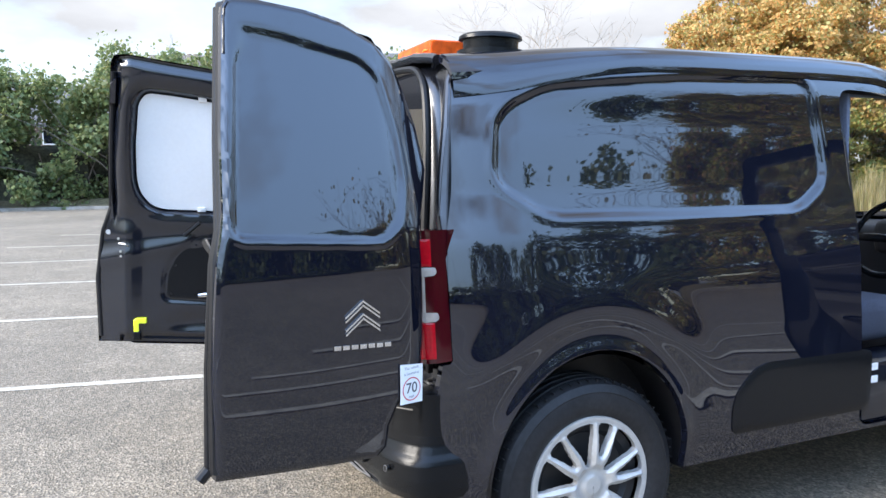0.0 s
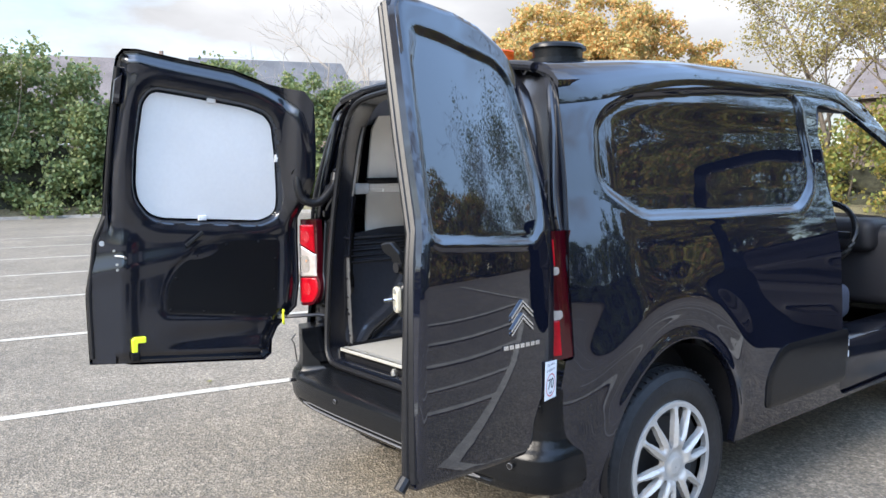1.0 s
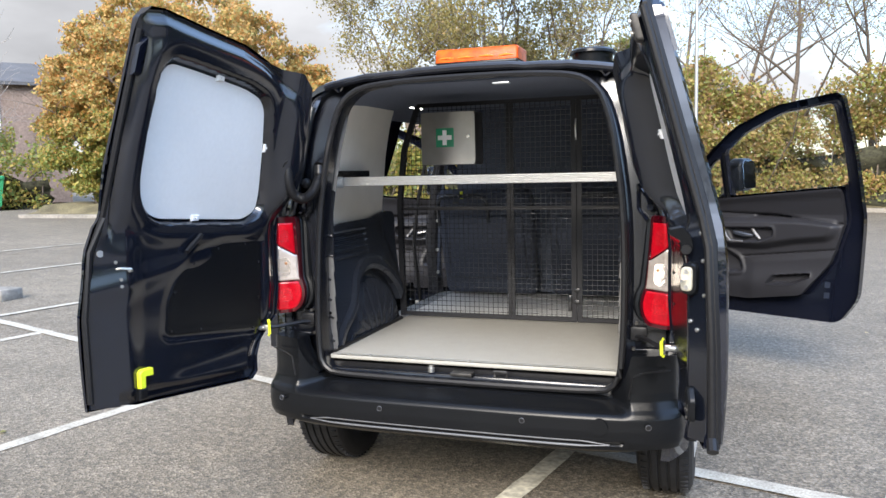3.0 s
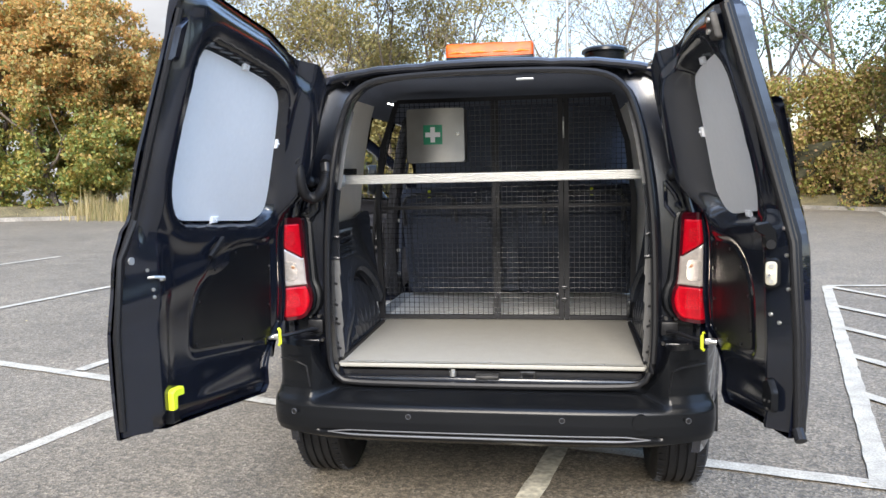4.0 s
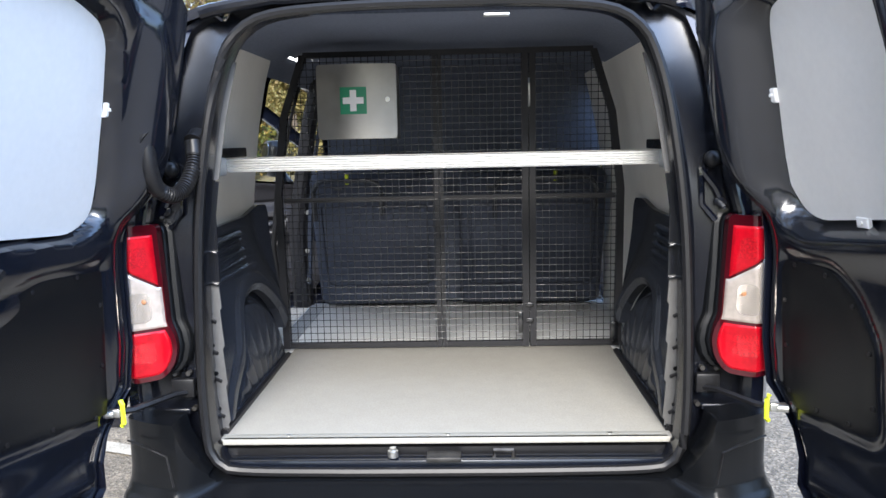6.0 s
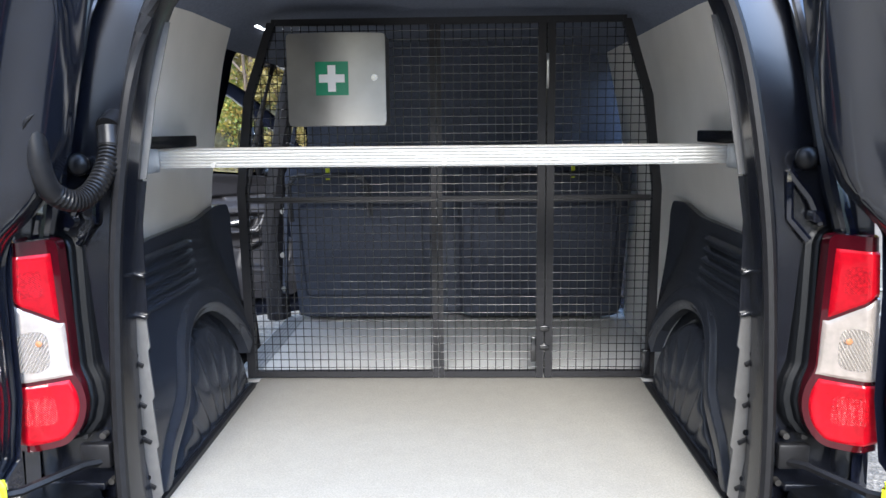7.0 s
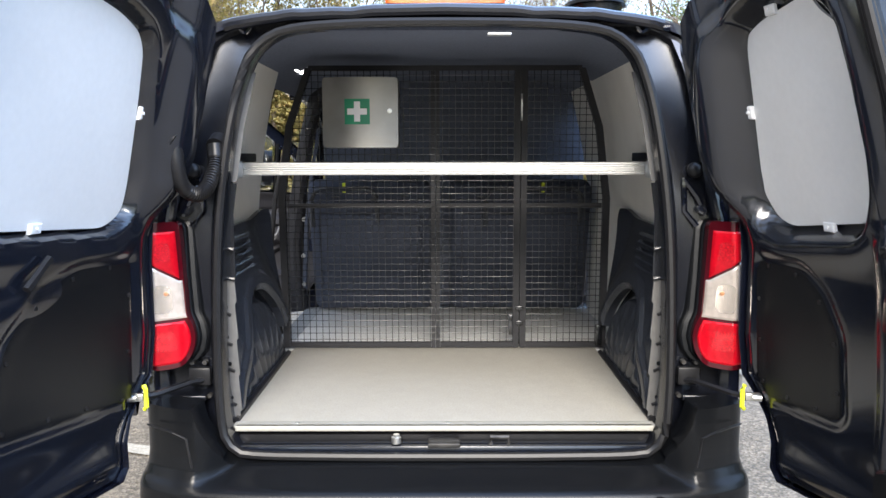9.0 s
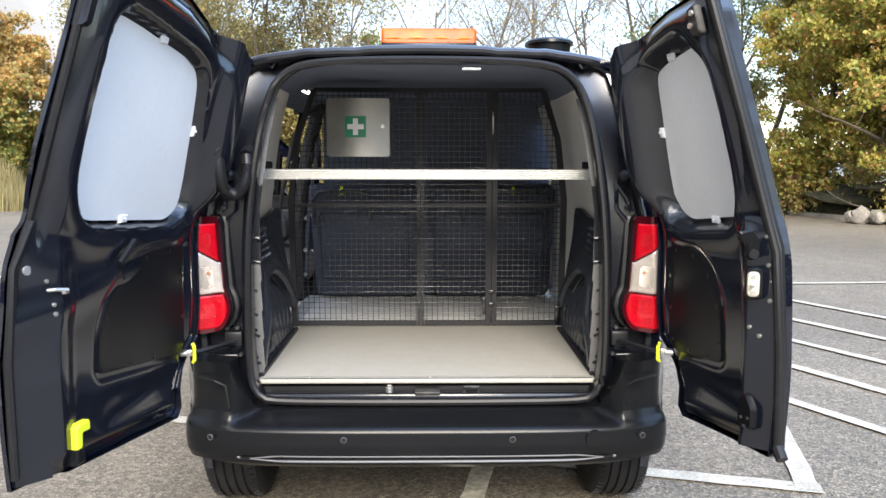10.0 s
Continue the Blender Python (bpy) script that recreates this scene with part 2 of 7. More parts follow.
def asphalt():
    m = bpy.data.materials.new("sunlit_asphalt")
    m.use_nodes = True
    n, l = m.node_tree.nodes, m.node_tree.links
    b = n["Principled BSDF"]
    b.inputs["Roughness"].default_value = 0.72
    tc = n.new("ShaderNodeTexCoord")

    def tex(kind, scale, detail=4):
        t = n.new(kind)
        t.inputs["Scale"].default_value = scale
        if kind == "ShaderNodeTexNoise":
            t.inputs["Detail"].default_value = detail
        l.new(tc.outputs["Object"], t.inputs["Vector"])
        return t

    stones = tex("ShaderNodeTexVoronoi", 92)
    ramp = n.new("ShaderNodeValToRGB")
    ramp.color_ramp.elements[0].color, ramp.color_ramp.elements[1].color = (0.098, 0.084, 0.064, 1), (0.266, 0.226, 0.170, 1)
    sep = n.new("ShaderNodeSeparateColor")
    l.new(stones.outputs["Color"], sep.inputs[0])
    pw = n.new("ShaderNodeMath")
    pw.operation, pw.inputs[1].default_value = "POWER", 1.6
    l.new(sep.outputs[0], pw.inputs[0])
    l.new(pw.outputs[0], ramp.inputs["Fac"])
    last = ramp.outputs["Color"]
    for scale, lo, hi, det in ((0.35, 0.82, 1.18, 5), (3.5, 0.86, 1.14, 6), (26, 0.72, 1.26, 5)):
        t = tex("ShaderNodeTexNoise", scale, det)
        mr = n.new("ShaderNodeMapRange")
        mr.inputs["From Min"].default_value, mr.inputs["From Max"].default_value = 0.3, 0.7
        mr.inputs["To Min"].default_value, mr.inputs["To Max"].default_value = lo, hi
        l.new(t.outputs["Fac"], mr.inputs["Value"])
        sc = n.new("ShaderNodeVectorMath")
        sc.operation = "SCALE"
        l.new(last, sc.inputs[0]), l.new(mr.outputs[0], sc.inputs["Scale"])
        last = sc.outputs[0]
    l.new(last, b.inputs["Base Color"])
    bp = n.new("ShaderNodeBump")
    bp.inputs["Strength"].default_value, bp.inputs["Distance"].default_value = 0.9, 0.006
    l.new(stones.outputs["Distance"], bp.inputs["Height"])
    l.new(bp.outputs[0], b.inputs["Normal"])
    return m


ASPHALT = asphalt()


# ---- building helpers ----
def mesh_object(name, verts, faces, mat, parent=None, label="", smooth=True, angle=32):
    me = bpy.data.meshes.new(name)
    me.from_pydata([tuple(map(float, v)) for v in verts], [], [tuple(map(int, f)) for f in faces])
    me.validate()
    me.materials.append(mat)
    if smooth:
        me.polygons.foreach_set("use_smooth", [True] * len(me.polygons))
        me.set_sharp_from_angle(angle=radians(angle))
    me.update()
    ob = new(name, me)
    if parent is not None:
        ob.parent = parent
        ob.matrix_parent_inverse = parent.matrix_world.inverted()
    if label:
        ob["label"] = label
    return ob


def part(name, bm, mat, parent=None, label="", smooth=True, angle=32):
    bmesh.ops.recalc_face_normals(bm, faces=bm.faces)
    me = bpy.data.meshes.new(name)
    bm.to_mesh(me)
    bm.free()
    me.materials.append(mat)
    if smooth:
        me.polygons.foreach_set("use_smooth", [True] * len(me.polygons))
        me.set_sharp_from_angle(angle=radians(angle))
    ob = new(name, me)
    if parent is not None:
        ob.parent = parent
        ob.matrix_parent_inverse = parent.matrix_world.inverted()
    if label:
        ob["label"] = label
    return ob


def thing(name, label, category, at=(0, 0, 0), group="", kind=""):
    ob = new(name)
    ob.matrix_world = Matrix.Translation(at)
    bpy.context.view_layer.update()
    return tagged(ob, label, category, group, kind)


def box(bm, lo, hi, m=None, bevel=0.0, seg=2):
    """A bevelled box between two corners, put through the matrix m."""
    lo, hi = Vector(lo), Vector(hi)
    g = bmesh.ops.create_cube(bm, size=1)
    vs = g["verts"]
    for v in vs:
        v.co = Vector([(lo[i] + hi[i]) / 2 + v.co[i] * (hi[i] - lo[i]) for i in range(3)])
    if bevel:
        es = list({e for v in vs for e in v.link_edges})
        r = bmesh.ops.bevel(bm, geom=es, offset=bevel, segments=seg, affect="EDGES", profile=0.5)
        vs = list({v for f in r["faces"] for v in f.verts} | {v for v in vs if v.is_valid})
    if m is not None:
        for v in vs:
            v.co = m @ v.co
    return vs


def cyl(bm, a, b, r, n=16, r2=None):
    """A closed cylinder or cone from a to b."""
    a, b = Vector(a), Vector(b)
    q = (b - a).to_track_quat("Z", "Y").to_matrix().to_4x4()
    g = bmesh.ops.create_cone(bm, cap_ends=True, segments=n, radius1=r, radius2=r if r2 is None else r2, depth=(b - a).length)
    m = Matrix.Translation((a + b) / 2) @ q
    for v in g["verts"]:
        v.co = m @ v.co
    return g["verts"]


def tube(bm, pts, r, n=8, closed=False):
    """A round bar along a line of points; r is one radius or one for each point."""
    pts = [Vector(p) for p in pts]
    k = len(pts)
    rings = []
    up = Vector((0.31, 0.17, 0.93)).normalized()
    for i, p in enumerate(pts):
        a = pts[(i - 1) % k] if (closed or i > 0) else p
        b = pts[(i + 1) % k] if (closed or i < k - 1) else p
        d = (b - a).normalized()
        s = d.cross(up)
        if s.length < 0.05:
            s = d.cross(Vector((1, 0, 0)))
        s.normalize()
        t = s.cross(d)
        rad = r[i] if isinstance(r, (list, tuple)) else r
        rings.append([bm.verts.new(p + (s * math.cos(2 * math.pi * j / n) + t * math.sin(2 * math.pi * j / n)) * rad) for j in range(n)])
    for i in range(k if closed else k - 1):
        A, B = rings[i], rings[(i + 1) % k]
        for j in range(n):
            bm.faces.new((A[j], A[(j + 1) % n], B[(j + 1) % n], B[j]))
    if not closed:
        bm.faces.new(rings[0][::-1]), bm.faces.new(rings[-1])


def lathe(bm, profile, m, n=48, close=False):
    """Turns a profile of (radius, along) about z and puts it through m."""
    rings = []
    for r, h in profile:
        rings.append([bm.verts.new(m @ Vector((r * math.cos(2 * math.pi * j / n), r * math.sin(2 * math.pi * j / n), h))) for j in range(n)])
    pairs = list(zip(rings, rings[1:])) + ([(rings[-1], rings[0])] if close else [])
    for A, B in pairs:
        for j in range(n):
            bm.faces.new((A[j], A[(j + 1) % n], B[(j + 1) % n], B[j]))


def prism(bm, poly, to3d, depth, bevel=0.0):
    """A plate with the outline poly (2D), mapped by to3d(a, b, c), c from 0 to depth; the far face is drawn in by bevel."""
    c = np.mean(np.array(poly), axis=0)
    size = max(1e-6, float(np.max(np.abs(np.array(poly) - c))))
    k = 1 - bevel / size
    A = [bm.verts.new(to3d(a, b, 0)) for a, b in poly]
    B = [bm.verts.new(to3d(a, b, depth - bevel)) for a, b in poly]
    C = [bm.verts.new(to3d(c[0] + (a - c[0]) * k, c[1] + (b - c[1]) * k, depth)) for a, b in poly]
    n = len(poly)
    for i in range(n):
        j = (i + 1) % n
        bm.faces.new((A[i], A[j], B[j], B[i])), bm.faces.new((B[i], B[j], C[j], C[i]))
    bm.faces.new(C), bm.faces.new(A[::-1])


def rounded(poly, r, seg=5):
    """The polygon with its corners rounded by r."""
    out, n = [], len(poly)
    for i in range(n):
        p, a, b = Vector(poly[i]), Vector(poly[i - 1]), Vector(poly[(i + 1) % n])
        da, db = (a - p), (b - p)
        k = min(r, da.length * 0.45, db.length * 0.45)
        s, e = p + da.normalized() * k, p + db.normalized() * k
        for j in range(seg + 1):
            t = j / seg
            out.append(tuple(s * (1 - t) ** 2 + p * 2 * t * (1 - t) + e * t * t))
    return out


def sdf(poly):
    """Signed distance to a polygon: negative inside."""
    P = np.array(poly, float)

    def f(u, v):
        shape = np.shape(u)
        x, y = np.ravel(u), np.ravel(v)
        best = np.full(x.shape, 1e9)
        inside = np.zeros(x.shape, bool)
        for (ax, ay), (bx, by) in zip(P, np.roll(P, -1, axis=0)):
            ex, ey = bx - ax, by - ay
            t = np.clip(((x - ax) * ex + (y - ay) * ey) / max(ex * ex + ey * ey, 1e-12), 0, 1)
            best = np.minimum(best, np.hypot(x - ax - t * ex, y - ay - t * ey))
            c = (ay > y) != (by > y)
            with np.errstate(divide="ignore", invalid="ignore"):
                inside ^= c & (x < ex * (y - ay) / (by - ay) + ax)
        return np.where(inside, -best, best).reshape(shape)
    return f


def step(x, a, b):
    t = np.clip((np.asarray(x, float) - a) / (b - a), 0, 1)
    return t * t * (3 - 2 * t)


def sheet(fn, us, vs, keep=None):
    """A curved sheet fn(u, v) -> x, y, z on a grid, trimmed to keep(u, v) < 0 with a clean edge. Returns points, faces and the edge's (u, v)."""
    U, V = np.meshgrid(us, vs, indexing="ij")
    nu, nv = U.shape
    if keep is not None:
        d = keep(U, V)
        inside = d < 0
        q = inside[:-1, :-1] | inside[1:, :-1] | inside[:-1, 1:] | inside[1:, 1:]
        h = 1e-4
        for _ in range(3):
            d = keep(U, V)
            gu, gv = (keep(U + h, V) - d) / h, (keep(U, V + h) - d) / h
            g = np.maximum(gu * gu + gv * gv, 0.2)
            move = d > 0
            U = np.where(move, U - d * gu / g, U)
            V = np.where(move, V - d * gv / g, V)
    else:
        q = np.ones((nu - 1, nv - 1), bool)
    X, Y, Z = fn(U, V)
    pts = np.stack([np.broadcast_to(a, U.shape) for a in (X, Y, Z)], -1).reshape(-1, 3)
    idx = np.arange(nu * nv).reshape(nu, nv)
    F = np.stack([idx[:-1, :-1], idx[1:, :-1], idx[1:, 1:], idx[:-1, 1:]], -1)[q]
    used = np.unique(F)
    back = np.full(nu * nv, -1)
    back[used] = np.arange(len(used))
    return pts[used], back[F], np.stack([U.ravel()[used], V.ravel()[used]], -1)


def with_rim(pts, faces, inward):
    """Folds the sheet's free edge over by the vectors inward(pts)."""
    count = {}
    for f in faces:
        for a, b in zip(f, np.roll(f, -1)):
            if a != b:
                k = (min(a, b), max(a, b))
                count[k] = count.get(k, 0) + 1
    edge = [k for k, c in count.items() if c == 1]
    ids = sorted({i for k in edge for i in k})
    moved = pts[ids] + inward(pts[ids])
    new_id = {o: len(pts) + i for i, o in enumerate(ids)}
    extra = [(a, b, new_id[b], new_id[a]) for a, b in edge]
    return np.vstack([pts, moved]), [tuple(f) for f in faces] + extra


def pane(pts, faces, off):
    """A glass pane: the sheet, its copy moved by off, and the edge between them."""
    v, f = with_rim(pts, faces, lambda q: np.array(off) + 0 * q)
    n = len(v)
    return np.vstack([v, pts + np.array(off)]), list(f) + [tuple(n + int(k) for k in q[::-1]) for q in faces]


def writing(text, size, m, mat, parent, name="lettering", depth=0.0006):
    """Plain letters as a mesh, put at m (x along the line, y up)."""
    cu = bpy.data.curves.new(name, "FONT")
    cu.body, cu.size, cu.align_x, cu.align_y, cu.extrude = text, size, "CENTER", "CENTER", depth
    tmp = bpy.data.objects.new(name, cu)
    scene.collection.objects.link(tmp)
    me = bpy.data.meshes.new_from_object(tmp.evaluated_get(bpy.context.evaluated_depsgraph_get()))
    bpy.data.objects.remove(tmp)
    bpy.data.curves.remove(cu)
    me.transform(m)
    me.materials.clear()
    me.materials.append(mat)
    ob = new(name, me)
    ob.parent = parent
    ob.matrix_parent_inverse = parent.matrix_world.inverted()
    return ob


def gz(x, y):
    """The car park climbs slightly away to the left."""
    return 0.015 * np.maximum(0, -np.asarray(x, float) - 4)


# ---- ground and markings ----
def ground():
    rad = np.concatenate([np.linspace(0, 60, 41), np.geomspace(70, 2500, 24)])
    ang = np.linspace(0, 2 * np.pi, 97)
    R, A = np.meshgrid(rad, ang, indexing="ij")
    X, Y = R * np.cos(A), R * np.sin(A)
    Z = np.minimum(gz(X, Y), 0.8)
    idx = np.arange(R.size).reshape(R.shape)
    F = np.stack([idx[:-1, :-1], idx[1:, :-1], idx[1:, 1:], idx[:-1, 1:]], -1).reshape(-1, 4)
    ob = mesh_object("ground", np.stack([X, Y, Z], -1).reshape(-1, 3), F, ASPHALT, smooth=False)
    tagged(ob, "worn grey car park asphalt with pale stone chips", "ground", kind="structure")


ground()


LINE_NO = []


def marking(a, b, width=0.1, mat=LINE, label="worn white painted parking bay line on asphalt"):
    """One painted strip, a few millimetres proud, with slightly ragged edges."""
    a, b = np.array(a, float), np.array(b, float)
    n = max(2, int(np.linalg.norm(b - a) / 0.12))
    d = (b - a) / np.linalg.norm(b - a)
    s = np.array([-d[1], d[0]])
    rnd = np.random.RandomState(int(abs(a[0] * 100 + b[1] * 10)))
    LINE_NO.append(1)
    lift = 0.004 + 0.0004 * len(LINE_NO)
    v, f = [], []
    for i in range(n + 1):
        p = a + (b - a) * i / n
        for k, sg in enumerate((-1, 1)):
            q = p + s * sg * (width / 2 + rnd.uniform(-0.006, 0.004))
            v.append((q[0], q[1], float(gz(*q)) + lift))
    for i in range(n):
        f.append((2 * i, 2 * i + 2, 2 * i + 3, 2 * i + 1))
    ob = mesh_object("parking_line", v, f, mat, smooth=False)
    tagged(ob, label, "road marking", "parking bay lines", "structure")


for x0, y0, y1 in ((-2.56, -5.2, 1.86), (-5.27, -4.6, 2.7), (-7.95, -4.0, 3.5), (-10.6, -3.2, 4.4), (-13.3, -2.4, 5.2), (-16.0, -1.6, 6.0), (-18.8, -1.0, 6.8)):
    marking((x0 + 0.205 * y0, y0), (x0 + 0.205 * y1, y1))
marking((0.27, 1.0), (-0.72, -3.8), 0.1, LINE_OLD, "yellowed worn painted bay line on asphalt")
CROSS = ((-22.0, 8.0), (-8.0, 3.66), (-3.4, 2.22), (-1.25, 1.53), (0.4, 0.985), (1.66, 0.63))
for a, b in zip(CROSS, CROSS[1:]):
    marking(a, b, 0.1)
for x0, y0 in ((-3.09, 2.2), (-5.80, 3.05), (-9.0, 3.9), (-11.9, 4.8)):
    marking((x0, y0), (x0 + 0.22 * 5.0, y0 + 5.0), 0.1)
marking((1.60, 0.62), (3.13, 6.12), 0.1)
marking((3.13, 6.12), (6.2, 6.25), 0.1)
for x0, y0 in ((1.99, 2.03), (2.256, 2.98), (2.52, 3.93), (2.80, 4.92), (3.13, 6.05)):
    marking((x0, y0), (x0 + 1.45, y0 - 2.95), 0.09)
marking((9.0, 20.6), (6.42, 11.6), 0.12)
for x0 in (5.2, 7.9, 10.6):
    marking((x0, -3.6), (x0 + 1.0, 1.4), 0.1)

# ---- van: surfaces ----
ZT = np.linspace(0.15, 1.9, 500)
_x = np.interp(ZT, [0.15, 0.30, .45, .6, .8, 1.0, 1.15, 1.3, 1.5, 1.62, 1.70, 1.9], [.835, .868, .885, .891, .889, .878, .849, .806, .765, .735, .70, .60])
_k = np.exp(-np.linspace(-2, 2, 31) ** 2)
XT = np.convolve(np.pad(_x, 15, mode="edge"), _k / _k.sum(), mode="valid")


def shoulder(y):
    """Where along the van the roof's shoulder stands full and square."""
    return step(y, .26, 1.05) * (1 - step(y, 2.1, 2.5))


def flank(y, z):
    """Half width of the body at a height, drawn in towards tail and nose."""
    x = np.interp(z, ZT, XT)
    x = x - 0.065 * np.clip((0.5 - y) / 0.29, 0, 1.3) ** 2
    x = x - 0.16 * np.clip((y - 2.9) / 1.3, 0, 1) ** 2
    return x + 0.024 * step(z, 1.5, 1.70) * shoulder(y)


def crown(y):
    """Fall of the roof line towards tail and nose."""
    return -0.03 * np.clip((1.3 - y) / 0.9, 0, 1.2) ** 2 - 0.05 * np.clip((y - 1.8) / 0.8, 0, 3) ** 2


STAMP = rounded(((.46, 1.60), (.60, 1.655), (1.16, 1.688), (1.76, 1.70), (1.785, 1.46), (1.785, 1.30), (1.62, 1.198), (1.06, 1.20), (.545, 1.212), (.375, 1.33), (.405, 1.54)), 0.07)
stamp_d = sdf(STAMP)


def arch_d(y, z, y0, z0=0.40, a=0.365, b=0.395):
    k = np.hypot((y - y0) / a, np.maximum(z - z0, 0) / b)
    return (1 - k) * 0.38


REAR_HUB, FRONT_HUB = (0.69, 0.343), (3.48, 0.343)
DOORWAY = sdf(rounded(((1.90, .36), (1.885, .9), (1.905, 1.3), (1.90, 1.66), (2.28, 1.655), (2.66, 1.53), (2.98, 1.35), (3.0, 1.1), (3.0, .36)), 0.07))
SLIDEWAY = sdf(rounded(((1.20, .56), (1.20, 1.20), (1.37, 1.655), (1.92, 1.655), (1.92, .56)), 0.07))
OUTLINE = sdf(((.30, 1.72), (.282, 1.66), (.233, 1.37), (.212, 1.23), (.217, .79), (.19, .785), (.172, .69), (.17, .30), (.30, .30), (1.0, .345), (3.1, .345), (4.02, .30), (4.06, .6), (3.98, .92), (3.55, 1.06), (3.3, 1.13), (2.5, 1.73), (2.3, 1.75)))


def side_panel(sign):
    def keep(y, z):
        d = np.maximum(OUTLINE(y, z), arch_d(y, z, REAR_HUB[0]))
        d = np.maximum(d, arch_d(y, z, FRONT_HUB[0]))
        d = np.maximum(d, -DOORWAY(y, z))
        if sign < 0:
            d = np.maximum(d, -SLIDEWAY(y, z))
        return d

    def fn(y, z):
        x = flank(y, z)
        s = stamp_d(y, z)
        x = x - 0.014 * (1 - step(s, -0.022, 0.0)) + 0.003 * np.exp(-((s - 0.010) / 0.008) ** 2)
        for hub in (REAR_HUB, FRONT_HUB):
            a = -arch_d(y, z, hub[0])
            up = step(z, 0.35, 0.5)
            x = x + up * (0.012 * np.exp(-(a / 0.03) ** 2) + 0.011 * np.exp(-((a - 0.13) / 0.07) ** 2) * step(z, 0.55, 0.8))
        return sign * x, y, z + crown(y) * step(z, 1.2, 1.7)

    fine = 0.010 if sign > 0 else 0.02
    p, f, _ = sheet(fn, np.concatenate([np.arange(0.14, 2.0, fine), np.arange(2.0, 4.10, 0.02)]), np.arange(0.25, 1.741, fine), keep)
    return with_rim(p, f, lambda q: np.array([-sign * 0.03, 0, 0]) + 0 * q)


van = thing("van", "gloss black panel van with open rear doors parked across bay lines", "van", (0, 0.6, 0))
for sign in (1, -1):
    p, f = side_panel(sign)
    mesh_object("body_side", p, f, PAINT, van, angle=60)
    bm = bmesh.new()
    line = [(y, z) for y, z in ((.300, 1.70), (.282, 1.66), (.258, 1.52), (.233, 1.37), (.221, 1.29), (.213, 1.20))]
    tube(bm, [(sign * (float(flank(y, z)) - .017), y + .008, z - .02) for y, z in line], [.006, .012, .017, .018, .018, .014], 10)
    part("pillar_edge", bm, FRAME, van, "rolled black edge of door pillar")


def roof_fn(x, y):
    a = np.abs(x)
    z = np.interp(a, [0, .2, .4, .5, .58, .64, .68, .705], [1.812, 1.808, 1.797, 1.787, 1.774, 1.755, 1.732, 1.703])
    z = z + np.interp(a, [0, .4, .5, .58, .64, .68, .705], [0, .008, .014, .021, .027, .026, .018]) * shoulder(y)
    return x, y, z + crown(y) + 0.004 * np.exp(-((a - 0.42) / 0.02) ** 2) - 0.004 * np.exp(-((a - 0.25) / 0.03) ** 2)


p, f, _ = sheet(roof_fn, np.linspace(-.705, .705, 72), np.linspace(.284, 2.52, 60))
p, f = with_rim(p, f, lambda q: np.array([0, 0, -0.02]) + 0 * q)
mesh_object("roof", p, f, PAINT, van, angle=60)
bm = bmesh.new()
edge = [roof_fn(np.array(x), np.array(.284)) for x in np.linspace(-.60, .60, 45)]
tube(bm, [(float(a), float(b) - .002, float(c) - .012) for a, b, c in edge], .017, 10)
part("roof_edge", bm, FRAME, van, "rolled black rear edge of roof")


def cant_rail(sign):
    """The rounded edge where body side turns into roof."""
    px = np.array([.735, .725, .714, .699, .677, .648, .610])
    pz = np.array([1.622, 1.655, 1.683, 1.710, 1.736, 1.757, 1.772])
    qx = np.array([.731, .728, .721, .709, .690, .660, .610])
    qz = np.array([1.692, 1.713, 1.733, 1.753, 1.770, 1.784, 1.796])

    def fn(t, y):
        full = shoulder(y)
        at7 = lambda a, b: np.interp(t, np.linspace(0, 1, 7), a) * (1 - full) + np.interp(t, np.linspace(0, 1, 7), b) * full
        x, z = at7(px, qx), at7(pz, qz)
        taper = 0.065 * np.clip((0.5 - y) / 0.29, 0, 1.3) ** 2 * (1 - t)
        lift = .0028 * np.sin(np.pi * np.clip(t, 0, 1)) ** .5
        return sign * (x - taper + lift), y, z + lift + crown(y) * (.86 + .14 * t)

    p, f, _ = sheet(fn, np.linspace(0, 1, 25), np.linspace(.292, 2.44, 80))
    mesh_object("cant_rail", *with_rim(p, f, lambda q: np.array([-sign * .012, 0, -.006]) + 0 * q), PAINT, van, angle=50)


for sign in (1, -1):
    cant_rail(sign)


